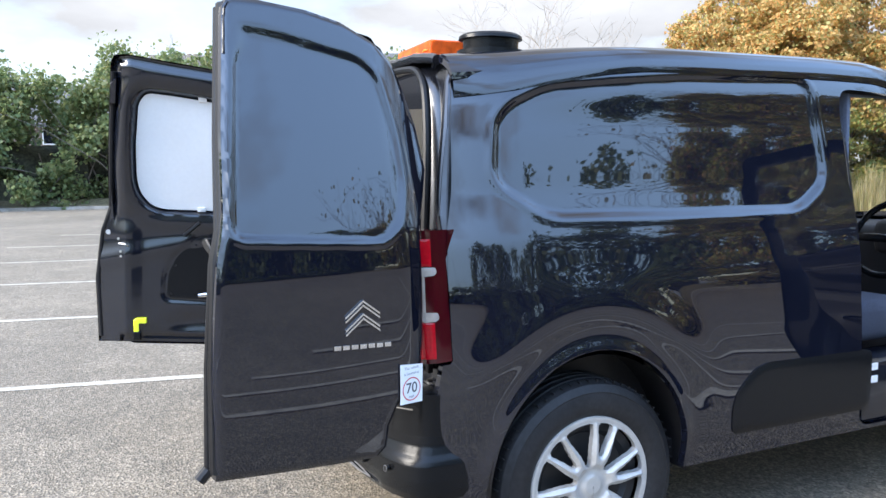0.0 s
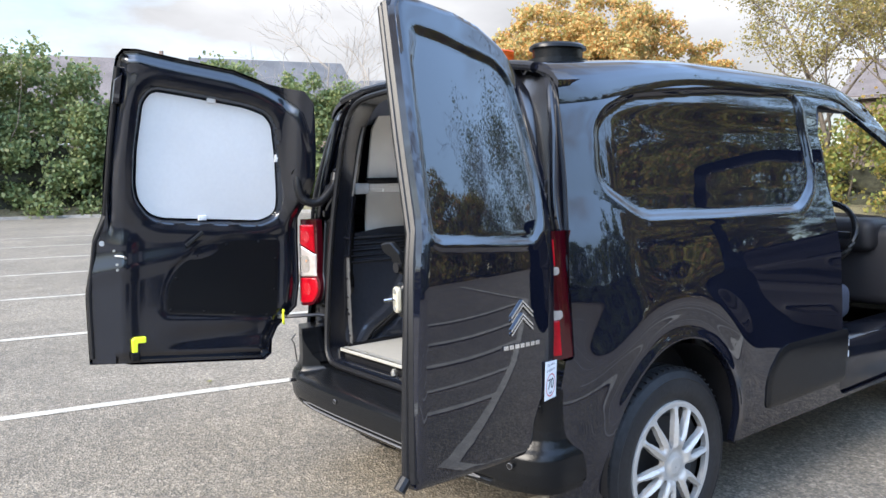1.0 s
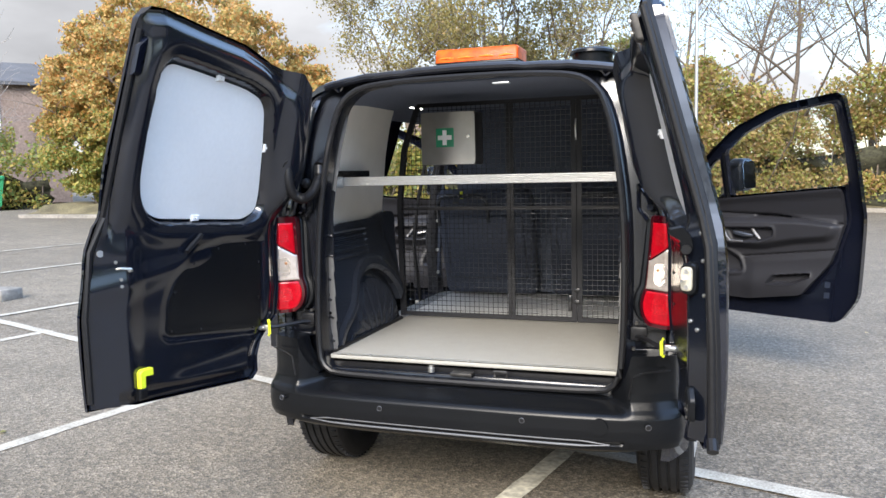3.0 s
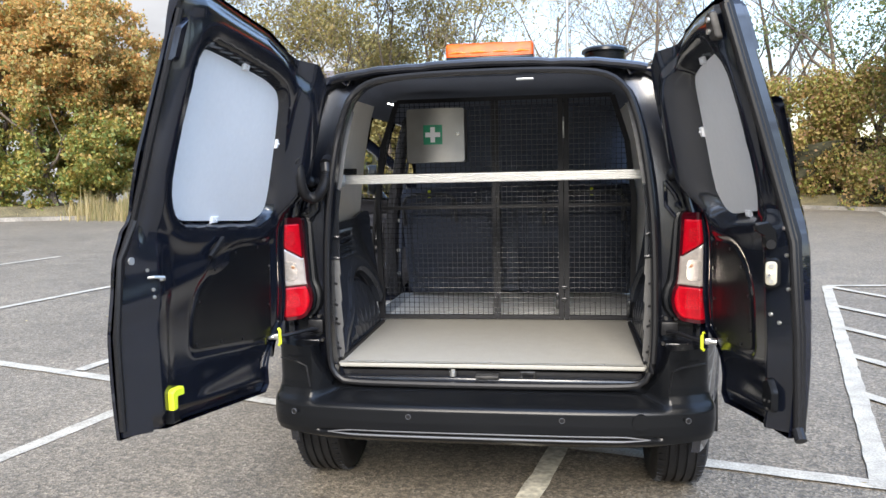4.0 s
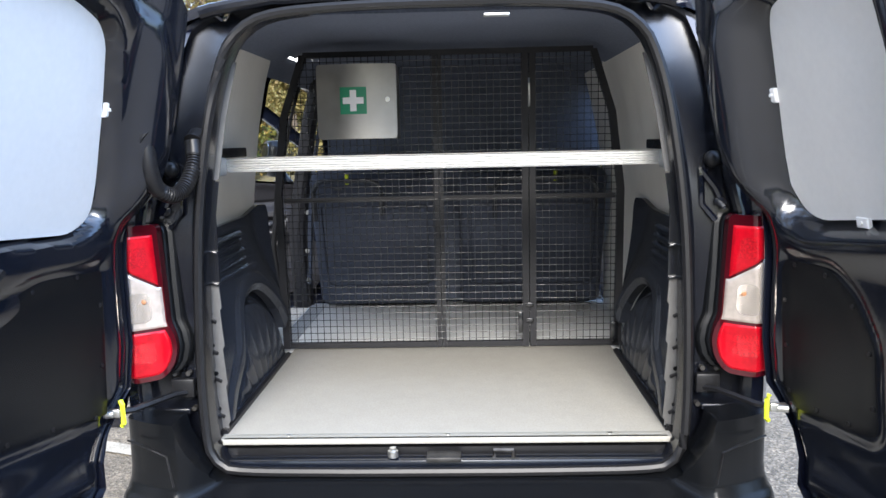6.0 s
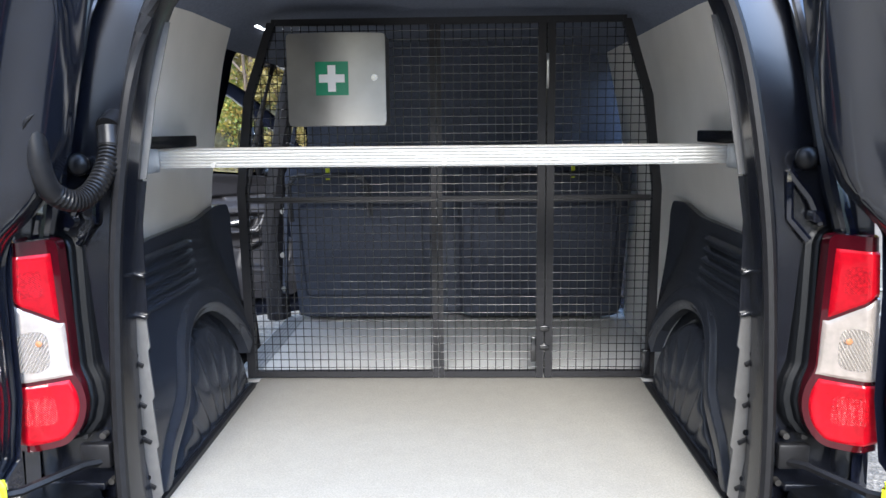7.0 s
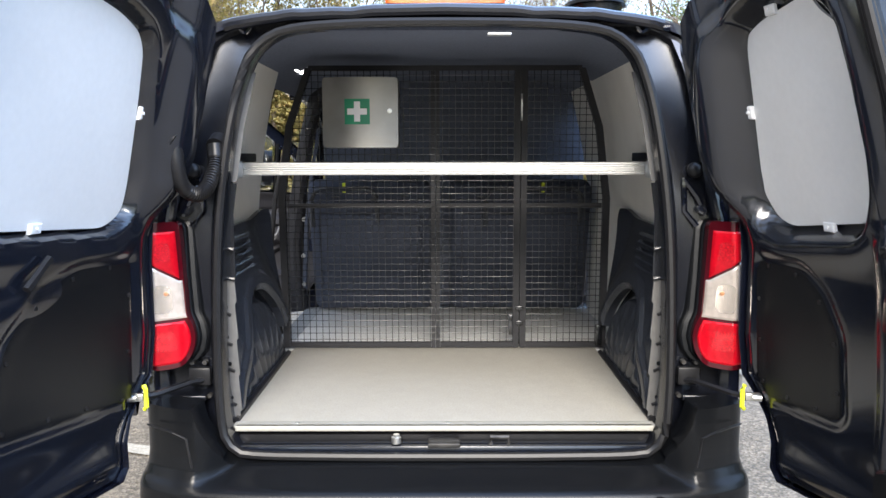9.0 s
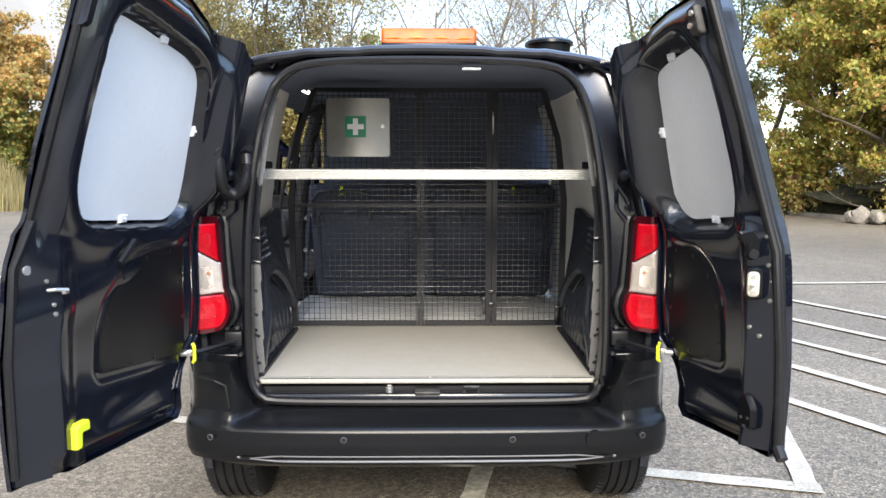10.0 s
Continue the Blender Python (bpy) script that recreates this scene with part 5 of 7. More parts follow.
    for q in bm.verts:
        q.co = R @ Vector((q.co.x * .19, q.co.y * .12, q.co.z * .22))
    mir = part("door_mirror", bm, PLASTIC, door, "black door mirror housing")
    bm = bmesh.new()
    prism(bm, rounded(((-.080, -.092), (.080, -.092), (.080, .092), (-.080, .092)), .03), lambda x, z, y: R @ Vector((x, .056 + y - .07 * z, z)), .004, .001)
    part("mirror_glass", bm, MIRROR, mir, "mirror glass")
    bm = bmesh.new()
    tube(bm, [vec(.24, .0, 1.14), vec(.26, -.09, 1.19)], .03, 10)
    part("mirror_arm", bm, PLASTIC, mir)


front_door(1, 60)
front_door(-1, 62)
for s in (1, -1):
    for z in (.72, 1.02):
        bm = bmesh.new()
        box(bm, (s * .80 - .03, 2.985, z - .035), (s * .80 + .04, 3.04, z + .035), bevel=.008)
        part("door_hinge", bm, STEEL, van)
    bm = bmesh.new()
    tube(bm, [(s * (.83 - .02), 1.90, .40), (s * .855, 1.89, .9), (s * .83, 1.90, 1.15), (s * .765, 1.91, 1.45), (s * .70, 1.91, 1.66), (s * .69, 2.28, 1.65), (s * .715, 2.66, 1.52), (s * .755, 2.98, 1.34)], .012, 8)
    part("doorway_seal", bm, RUBBER, van)

bm = bmesh.new()
box(bm, (.66, 1.94, .36), (.862, 3.02, .60), bevel=.02)
part("door_sill", bm, INNER, van)
for z in (.535, .585):
    bm = bmesh.new()
    box(bm, (.8625, 1.975, z - .016), (.8645, 2.02, z + .012), bevel=.0005, seg=1)
    part("sill_label", bm, WHITE, van, "small white printed label")

# sliding door, pushed back along the left flank
slide = sdf(rounded(((.36, .45), (.36, 1.22), (.50, 1.66), (1.10, 1.675), (1.14, 1.2), (1.14, .45)), .06))
swin = sdf(rounded(((.45, 1.20), (.45, 1.30), (.56, 1.60), (1.05, 1.62), (1.08, 1.22)), .05))
p, f, _ = sheet(lambda y, z: (-(flank(y + .3, z) + .075 - .012 * (1 - step(swin(y, z), -.02, 0))), y, z), np.arange(.34, 1.17, .02), np.arange(.43, 1.70, .02), lambda y, z: np.maximum(slide(y, z), arch_d(y, z, REAR_HUB[0])))
mesh_object("sliding_door", *with_rim(p, f, lambda q: np.array([.04, 0, 0]) + 0 * q), PAINT, van, "gloss black sliding door pushed back")

# roof lining
p, f, _ = sheet(lambda x, y: (x, y, 1.735 - .10 * np.clip((np.abs(x) - .45) / .22, 0, 1) ** 2 - .02 * np.clip((.7 - y) / .4, 0, 1)), np.linspace(-.68, .68, 30), np.linspace(.36, 2.5, 30))
mesh_object("headliner", *with_rim(p, f, lambda q: np.array([0, 0, .015]) + 0 * q), HEADLINER, van)

# side linings and wheel arch trims
LEFT_WALL = ((.34, 1.10), (.38, 1.42), (.50, 1.69), (1.06, 1.69), (1.04, 1.60), (1.05, 1.45), (1.075, 1.30), (1.08, 1.15))
RIGHT_WALL = ((.34, 1.10), (.38, 1.44), (.50, 1.70), (1.94, 1.72), (1.94, .60), (1.00, .60), (1.08, 1.13))
for s, poly in ((-1, LEFT_WALL), (1, RIGHT_WALL)):
    k = sdf(rounded(poly, .03))
    p, f, _ = sheet(lambda y, z: (s * (.712 - .10 * np.clip((z - 1.15) / .55, 0, 1) ** 1.4 - .006 * np.exp(-((y - 1.42) / .012) ** 2)), y, z), np.arange(.46, 1.97, .02), np.arange(.58, 1.75, .02), k)
    mesh_object("side_lining", *with_rim(p, f, lambda q: np.array([s * .012, 0, 0]) + 0 * q), LINING, van, "off-white lining board on cargo side")
    tk = sdf(rounded(((.26, .59), (.26, 1.10), (.56, 1.135), (.90, 1.14), (1.06, 1.165), (1.18, 1.158), (1.205, 1.12), (1.13, .85), (1.055, .59)), .03))
    well = sdf(rounded(((.36, .55), (.41, .638), (.50, .685), (.564, .722), (.612, .79), (.655, .85), (.72, .887), (.80, .898), (.90, .884), (.996, .828), (1.06, .765), (1.10, .65), (1.11, .55)), .05))

    def trim(y, z):
        x = .612 + .088 * step(z, .58, 1.16)
        e = well(y, z)
        x = x - .016 * step(e, -.004, .03) + .012 * step(e, .05, .075)
        top = 1.112
        rib = .0075 * (1 + np.sin((z - top) * 2 * np.pi / .027)) * step(y, .30, .33) * (1 - step(y, .80, .84)) * step(z, top - .14, top - .135) * (1 - step(z, top - .006, top))
        return s * (x - rib), y, z

    cut = lambda y, z: np.maximum(tk(y, z), -e_well(y, z))
    e_well = lambda y, z: np.maximum(well(y, z), .02 - z + .59)

    def cover(y, z):
        e = -well(y, z)
        ang = np.arctan2(z - .36, y - .80) + .35 * (y - .80)
        x = .612 + .075 * step(z, .58, 1.05)
        flute = np.abs(np.sin(ang * math.pi / .19)) ** .6 * step(e, .035, .07)
        return s * (x + .034 - .026 * step(e, .022, .05) - .007 * flute), y, z

    p, f, _ = sheet(cover, np.arange(.30, 1.17, .004), np.arange(.59, .94, .006), lambda y, z: np.maximum(np.maximum(well(y, z) - .012, .60 - z), tk(y, z)))
    mesh_object("wheel_arch_cover", *with_rim(p, f, lambda q: np.array([s * .03, 0, .0]) + 0 * q), GLOSSPLASTIC, van, "gloss black ribbed wheel arch cover", angle=60)
    p, f, _ = sheet(trim, np.arange(.24, 1.31, .008), np.arange(.585, 1.19, .0045), cut)
    mesh_object("arch_trim", *with_rim(p, f, lambda q: np.array([s * .03, 0, .0]) + 0 * q), GLOSSPLASTIC, van, "black moulded wheel arch trim", angle=40)
    # primed flange of the pillar with its scalloped edge, slots and clips; the bare sheet above it
    edge_in = lambda z: np.interp(z, [.56, .75, 1.0, 1.2, 1.3, 1.45, 1.62], [.586, .590, .594, .600, .588, .566, .528]) + .006 * ((z * 9.5) % 1) * (z < 1.02)
    back_y = lambda z: .286 + .098 * np.maximum(0, z - 1.0)
    for lo, hi, mat, lab in ((.565, 1.012, FLANGE, "grey primed pillar flange"), (1.016, 1.288, FRAME, ""), (1.292, 1.60, FLANGE, "grey primed pillar flange")):
        p, f, _ = sheet(lambda z, k: (s * (edge_in(z) + k * .042), back_y(z) - .003 * k * (1 - k) + .0 * z, z), np.linspace(lo, hi, 60), np.linspace(0, 1, 5))
        mesh_object("pillar_flange", *with_rim(p, f, lambda q: np.array([0, .004, 0]) + 0 * q), mat, van, lab)
    for z in (.652, .752, .83, .917):
        bm = bmesh.new()
        x0 = float(edge_in(z)) + .023
        tilt = Matrix.Translation((s * x0, 0, z)) @ Matrix.Rotation(radians(-26 * s), 4, "Y") @ Matrix.Translation((-s * x0, 0, -z))
        box(bm, (s * x0 - .012, .2815, z - .005), (s * x0 + .012, .287, z + .005), tilt, bevel=.002)
        part("trim_slot", bm, RUBBER, van)
        bm = bmesh.new()
        cyl(bm, (s * (x0 + .004), .287, z + .018), (s * (x0 + .004), .2825, z + .018), .006, 12)
        part("trim_clip", bm, PLASTIC, van)
    for z in (1.02, 1.105):
        bm = bmesh.new()
        box(bm, (s * .612 - .02, .274, z - .004), (s * .612 + .02, .292, z + .004), Matrix.Translation((s * .612, 0, z)) @ Matrix.Rotation(radians(-14 * s), 4, "Y") @ Matrix.Translation((-s * .612, 0, -z)), bevel=.003)
        part("trim_ledge", bm, FRAME, van)
    bm = bmesh.new()
    tube(bm, [(s * .600, .27, .607), (s * .602, .6, .607), (s * .606, 1.05, .608)], .010, 6)
    part("floor_edge_seal", bm, RUBBER, van)
for y, x in ((1.215, -.585), (1.30, -.575)):
    bm = bmesh.new()
    box(bm, (x - .010, y - .034, 1.698), (x + .010, y + .034, 1.712), bevel=.004)
    part("interior_lamp", bm, LED, van, "small white interior lamp")

# ---- things in and on the van ----
bm = bmesh.new()
box(bm, (-.602, .235, .585), (.602, 1.145, .603), bevel=.003)
fl = thing("cargo_floor_board", "speckled pale grey floor board in cargo bay", "floor board", (0, 1.1, .585))
part("board", bm, FLOORMAT, fl)
bm = bmesh.new()
box(bm, (-.700, 1.147, .585), (.712, 1.98, .603), bevel=.003)
part("front_board", bm, VINYL, fl, "smooth pale board beyond the mesh")
bm = bmesh.new()
box(bm, (-.592, .222, .590), (.592, .238, .606), bevel=.003)
box(bm, (-.592, .222, .602), (.592, .262, .606), bevel=.0015)
part("edge_strip", bm, PALEALU, fl, "pale aluminium edge strip")
for x in (-.42, 0.01, .44):
    bm = bmesh.new()
    cyl(bm, (x, .248, .605), (x, .248, .6085), .006, 12)
    part("screw", bm, STEEL, fl)

shelf = thing("cargo_shelf", "shelf with ribbed aluminium front rail across cargo bay", "shelf", (0, .41, 1.3))
bm = bmesh.new()
zs = np.linspace(1.309, 1.346, 23)
v = []
for x in (-.601, .601):
    for i, z in enumerate(zs):
        v.append((x, .405 - (.0022 if i % 4 < 2 else 0), z))
    for z in zs[::-1]:
        v.append((x, .425, z))
k = 2 * len(zs)
rail_v = [bm.verts.new(q) for q in v]
for i in range(k):
    j = (i + 1) % k
    bm.faces.new((rail_v[i], rail_v[j], rail_v[k + j], rail_v[k + i]))
bm.faces.new(rail_v[:k][::-1]), bm.faces.new(rail_v[k:])
part("front_rail", bm, ALU, shelf, "ribbed aluminium front rail", smooth=False)
bm = bmesh.new()
box(bm, (-.62, .425, 1.332), (.62, .72, 1.344), bevel=.002)
part("deck", bm, LINING, shelf)
for s in (1, -1):
    bm = bmesh.new()
    box(bm, (s * .604 - .011, .330, 1.300), (s * .604 + .011, .405, 1.350), bevel=.005)
    bracket = part("bracket", bm, GALV, shelf, "metal end bracket")
    bm = bmesh.new()
    cyl(bm, (s * .604, .331, 1.330), (s * .604, .327, 1.330), .004, 10)
    part("bolt", bm, DARKMETAL, bracket)
    bm = bmesh.new()
    box(bm, (s * .66 - .012, .43, 1.345), (s * .66 + .012, .80, 1.375), bevel=.004)
    part("upstand", bm, PLASTIC, shelf)
for x in (-.48, .008, .49):
    bm = bmesh.new()
    cyl(bm, (x, .406, 1.315), (x, .400, 1.315), .0055, 12)
    part("screw", bm, STEEL, shelf)

# wire mesh bulkhead
cage = thing("mesh_bulkhead", "black wire mesh bulkhead with gate behind cargo floor", "bulkhead", (0, 1.13, .605))


def post(name, pts, w=.022):
    bm = bmesh.new()
    for a, b in zip(pts, pts[1:]):
        a, b = Vector(a), Vector(b)
        dx = Vector((w / 2, 0, 0)) if abs(b.z - a.z) > abs(b.x - a.x) else Vector((0, 0, w / 2))
        dy = Vector((0, w / 2, 0))
        A = [bm.verts.new(a + q) for q in (-dx - dy, dx - dy, dx + dy, -dx + dy)]
        B = [bm.verts.new(b + q) for q in (-dx - dy, dx - dy, dx + dy, -dx + dy)]
        for i in range(4):
            bm.faces.new((A[i], A[(i + 1) % 4], B[(i + 1) % 4], B[i]))
        bm.faces.new(A[::-1]), bm.faces.new(B)
    part(name, bm, BARBLACK, cage, smooth=False)


post("frame_post", [(-.628, 1.14, .606), (-.634, 1.14, 1.20), (-.60, 1.14, 1.48), (-.52, 1.14, 1.70)], .026)
post("frame_post", [(.628, 1.14, .606), (.634, 1.14, 1.20), (.60, 1.14, 1.48), (.53, 1.14, 1.70)], .026)
post("frame_post", [(-.043, 1.14, .606), (-.043, 1.14, 1.71)], .016)
post("frame_post", [(-.025, 1.14, .606), (-.025, 1.14, 1.71)], .016)
post("gate_post", [(.284, 1.14, .606), (.284, 1.14, 1.71)], .022)
post("frame_post", [(.311, 1.14, .606), (.311, 1.14, 1.71)], .022)
for a, b in ((-.615, -.052), (-.016, .272), (.323, .615)):
    post("bottom_rail", [(a, 1.14, .617), (b, 1.14, .617)], .02)
    post("middle_rail", [(a, 1.14, 1.172), (b, 1.14, 1.172)], .018)
post("top_rail", [(-.52, 1.14, 1.70), (.53, 1.14, 1.70)], .02)
bm = bmesh.new()
half = lambda z: float(np.interp(z, [.6, 1.2, 1.48, 1.7], [.62, .625, .592, .515]))
for z in np.arange(.64, 1.69, .0252):
    tube(bm, [(-half(z), 1.131, z), (half(z), 1.131, z)], .0015, 6)
for x in np.arange(-.61, .615, .0252):
    top = float(np.interp(abs(x), [.515, .592, .62], [1.69, 1.48, 1.2]))
    tube(bm, [(x, 1.133, .62), (x, 1.133, top)], .0015, 6)
w = part("wire_mesh", bm, WIRE, cage, "welded black wire mesh", angle=80)
w["kind"] = "stuff"
bm = bmesh.new()
box(bm, (.255, 1.118, .66), (.272, 1.128, .74), bevel=.003)
box(bm, (.283, 1.118, .70), (.312, 1.126, .715), bevel=.002)
box(bm, (.283, 1.118, .76), (.312, 1.126, .775), bevel=.002)
part("gate_hinge", bm, WIRE, cage, "gate hinge plates")
bm = bmesh.new()
box(bm, (.60, 1.11, .62), (.625, 1.13, .70), bevel=.003)
part("foot_bracket", bm, WIRE, cage)
bm = bmesh.new()
tube(bm, [(.298, 1.115, 1.60), (.298, 1.108, 1.58), (.298, 1.108, 1.52), (.298, 1.115, 1.50)], .004, 6)
part("gate_catch", bm, STEEL, cage)

# first aid cabinet on the mesh
cab = thing("first_aid_cabinet", "brushed steel first aid cabinet hung on wire mesh", "cabinet", (-.305, 1.05, 1.4))
bm = bmesh.new()
box(bm, (-.440, .99, 1.395), (-.170, 1.128, 1.650), bevel=.004)
part("body", bm, BRUSHED, cab)


def bow(x):
    return .985 - .022 * np.cos((x + .305) / .27 * np.pi * .9)


p, f, _ = sheet(lambda x, z: (x, bow(x), z), np.linspace(-.445, -.168, 30), np.linspace(1.396, 1.650, 20), sdf(rounded(((-.445, 1.396), (-.168, 1.396), (-.168, 1.650), (-.445, 1.650)), .012)))
door = mesh_object("door", *with_rim(p, f, lambda q: np.array([0, .022, 0]) + 0 * q), BRUSHED, cab, "bowed brushed steel door")
p, f, _ = sheet(lambda x, z: (x, bow(x) - .0015, z), np.linspace(-.362, -.270, 14), np.linspace(1.480, 1.572, 8))
sign = mesh_object("first_aid_sign", *with_rim(p, f, lambda q: np.array([0, .0012, 0]) + 0 * q), GREEN, door, "green first aid sign with white cross", smooth=False)
cx, cz = -.316, 1.526
cross = sdf(((cx - .011, cz - .036), (cx + .011, cz - .036), (cx + .011, cz - .011), (cx + .036, cz - .011), (cx + .036, cz + .011), (cx + .011, cz + .011), (cx + .011, cz + .036), (cx - .011, cz + .036), (cx - .011, cz + .011), (cx - .036, cz + .011), (cx - .036, cz - .011), (cx - .011, cz - .011)))
p, f, _ = sheet(lambda x, z: (x, bow(x) - .003, z), np.linspace(-.356, -.276, 81), np.linspace(1.486, 1.566, 81), cross)
mesh_object("white_cross", p, f, WHITE, door, "white cross", smooth=False)
bm = bmesh.new()
cyl(bm, (-.198, .995, 1.528), (-.198, .966, 1.528), .009, 16)
cyl(bm, (-.198, .966, 1.528), (-.198, .963, 1.528), .005, 12)
part("lock", bm, CHROME, cab, "small round lock")

# seats and the dark partition behind them
for nm, x0, x1 in (("passenger_seat", -.64, -.06), ("driver_seat", .03, .69)):
    seat = thing(nm, "dark cloth front seat seen from behind", "seat", ((x0 + x1) / 2, 1.9, .603), "front seats")
    bm = bmesh.new()
    box(bm, (x0, -.06, 0), (x1, .06, .66), Matrix.Translation((0, 1.935, .62)) @ Matrix.Rotation(radians(17), 4, "X"), bevel=.045, seg=4)
    part("backrest", bm, CLOTH, seat)
    bm = bmesh.new()
    box(bm, (x0 + .05, -.075, .12), (x1 - .05, -.05, .52), Matrix.Translation((0, 1.935, .62)) @ Matrix.Rotation(radians(17), 4, "X"), bevel=.02, seg=3)
    part("back_panel", bm, CLOTH, seat)
    bm = bmesh.new()
    box(bm, (x0, 1.98, .62), (x1, 2.45, .80), bevel=.05, seg=3)
    part("cushion", bm, CLOTH, seat)
    bm = bmesh.new()
    lx = -.458 if x0 < 0 else .452
    box(bm, (lx - .008, 1.650, 1.200), (lx + .008, 1.664, 1.245), bevel=.003)
    part("release_tag", bm, YELLOW, seat, "yellow seat release tag")
    bm = bmesh.new()
    g0, g1 = (x0 + .03, x0 + .33) if x0 < 0 else (x0 + .16, x1 - .06)
    tube(bm, [(g0, 1.70, 1.04), (g0, 1.668, 1.17), (g0 + .02, 1.655, 1.205), (g0 + .05, 1.65, 1.216), (g1 - .05, 1.65, 1.216), (g1 - .02, 1.655, 1.205), (g1, 1.668, 1.17), (g1, 1.70, 1.06)], .011, 10)
    part("fold_rail", bm, GLOSSPLASTIC, seat, "black tubular rail on the seat back")
    for dx, dz in ((.12, 1.175), (.30, 1.165), (.44, 1.18)):
        bm = bmesh.new()
        box(bm, (x0 + dx, 1.668, dz), (x0 + dx + .035, 1.682, dz + .008), bevel=.002)
        part("back_clip", bm, DARKMETAL, seat)
bm = bmesh.new()
box(bm, (-.60, 2.01, .61), (.70, 2.03, 1.74), bevel=.006)
pa = thing("partition_board", "dark partition board behind the front seats", "partition", (0, 2.02, .605))
part("panel", bm, HEADLINER, pa)

# middle pillar with its belt, and the ribbed threshold of the sliding doorway
bm = bmesh.new()
tube(bm, [(-.735, 1.95, .60), (-.745, 1.94, .95), (-.715, 1.93, 1.20), (-.665, 1.92, 1.48), (-.60, 1.91, 1.70)], [.05, .045, .04, .036, .04], 10)
part("middle_pillar", bm, TRIM, van, "dark grey trimmed door pillar")
bm = bmesh.new()
for a, b in zip(((-.690, 1.885, .72), (-.672, 1.88, 1.05), (-.640, 1.875, 1.30)), ((-.672, 1.88, 1.05), (-.640, 1.875, 1.30), (-.60, 1.87, 1.50))):
    tube(bm, [a, b], .012, 4)
part("seat_belt", bm, CLOTH, van, "dark woven seat belt")
for z in (.74, .88, 1.06, 1.30):
    bm = bmesh.new()
    cyl(bm, (-.692 + .12 * max(0, z - 1.0), 1.90, z), (-.692 + .12 * max(0, z - 1.0), 1.872, z), .011, 12)
    part("pillar_bolt", bm, STEEL, van)
for k in range(6):
    bm = bmesh.new()
    box(bm, (-.694 + .013 * k, 1.20, .603), (-.687 + .013 * k, 1.93, .6065), bevel=.001, seg=1)
    part("threshold_rib", bm, GALV, fl, "ribbed aluminium threshold")

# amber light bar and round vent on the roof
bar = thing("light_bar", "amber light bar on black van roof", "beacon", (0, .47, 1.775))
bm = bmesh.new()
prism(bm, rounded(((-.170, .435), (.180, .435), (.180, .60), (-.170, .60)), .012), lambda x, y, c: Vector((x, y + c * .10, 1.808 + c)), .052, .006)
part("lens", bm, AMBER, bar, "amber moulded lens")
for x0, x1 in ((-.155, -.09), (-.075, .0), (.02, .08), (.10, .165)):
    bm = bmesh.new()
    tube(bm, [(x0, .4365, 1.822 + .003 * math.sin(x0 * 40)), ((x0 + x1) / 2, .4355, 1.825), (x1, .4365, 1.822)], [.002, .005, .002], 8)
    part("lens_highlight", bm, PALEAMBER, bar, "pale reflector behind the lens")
bm = bmesh.new()
box(bm, (-.168, .437, 1.790), (.176, .598, 1.809), bevel=.005)
box(bm, (-.12, .47, 1.765), (-.08, .57, 1.795))
box(bm, (.09, .47, 1.765), (.13, .57, 1.795))
part("base", bm, PLASTIC, bar)
vent = thing("roof_vent", "round black plastic roof vent", "vent", (.462, .535, 1.775))
bm = bmesh.new()
lathe(bm, ((.0, .068), (.112, .064), (.126, .056), (.128, .046), (.112, .044), (.110, .012), (.135, .008), (.135, -.012)), Matrix.Translation((.462, .545, 1.768)) @ Matrix.Diagonal((.72, .90, 1, 1)), 48)
part("cap", bm, PLASTIC, vent)


# ---- planting and buildings round the car park ----
def pol(az, d):
    """A place by its angle to the left of the van's heading and its distance from the walk."""
    a = radians(az)
    x, y = 0.5 - math.sin(a) * d, -2.2 + math.cos(a) * d
    return x, y, float(min(gz(x, y), 0.8))



def leaf_mesh(centres, size, rs, droop=0.3):
    """Small pointed, folded leaves, one at each centre."""
    n = len(centres)
    d = rs.normal(size=(n, 3))
    d[:, 2] -= droop
    d /= np.linalg.norm(d, axis=1)[:, None]
    r = rs.normal(size=(n, 3))
    s = np.cross(d, r)
    s /= np.linalg.norm(s, axis=1)[:, None]
    nn = np.cross(s, d)
    L = size * rs.uniform(.6, 1.35, (n, 1))
    W = L * rs.uniform(.30, .46, (n, 1))
    a, b = centres - d * L * .5, centres + d * L * .5
    c1, c2 = centres + s * W + nn * W * .25, centres - s * W + nn * W * .25
    v = np.stack([a, c1, b, c2], 1).reshape(-1, 3)
    f = np.arange(4 * n).reshape(-1, 4)
    return v, f


def fast_mesh(name, v, f, mat, parent=None, label=""):
    me = bpy.data.meshes.new(name)
    me.vertices.add(len(v))
    me.vertices.foreach_set("co", np.ascontiguousarray(v, np.float32).ravel())
    me.loops.add(f.size)
    me.loops.foreach_set("vertex_index", np.ascontiguousarray(f, np.int32).ravel())
    me.polygons.add(len(f))
    me.polygons.foreach_set("loop_start", np.arange(0, f.size, f.shape[1], dtype=np.int32))
    me.polygons.foreach_set("loop_total", np.full(len(f), f.shape[1], np.int32))
    me.update(calc_edges=True)
    me.materials.append(mat)
    ob = new(name, me)
    if parent is not None:
        ob.parent = parent
        ob.matrix_parent_inverse = parent.matrix_world.inverted()
    if label:
        ob["label"] = label
    return ob


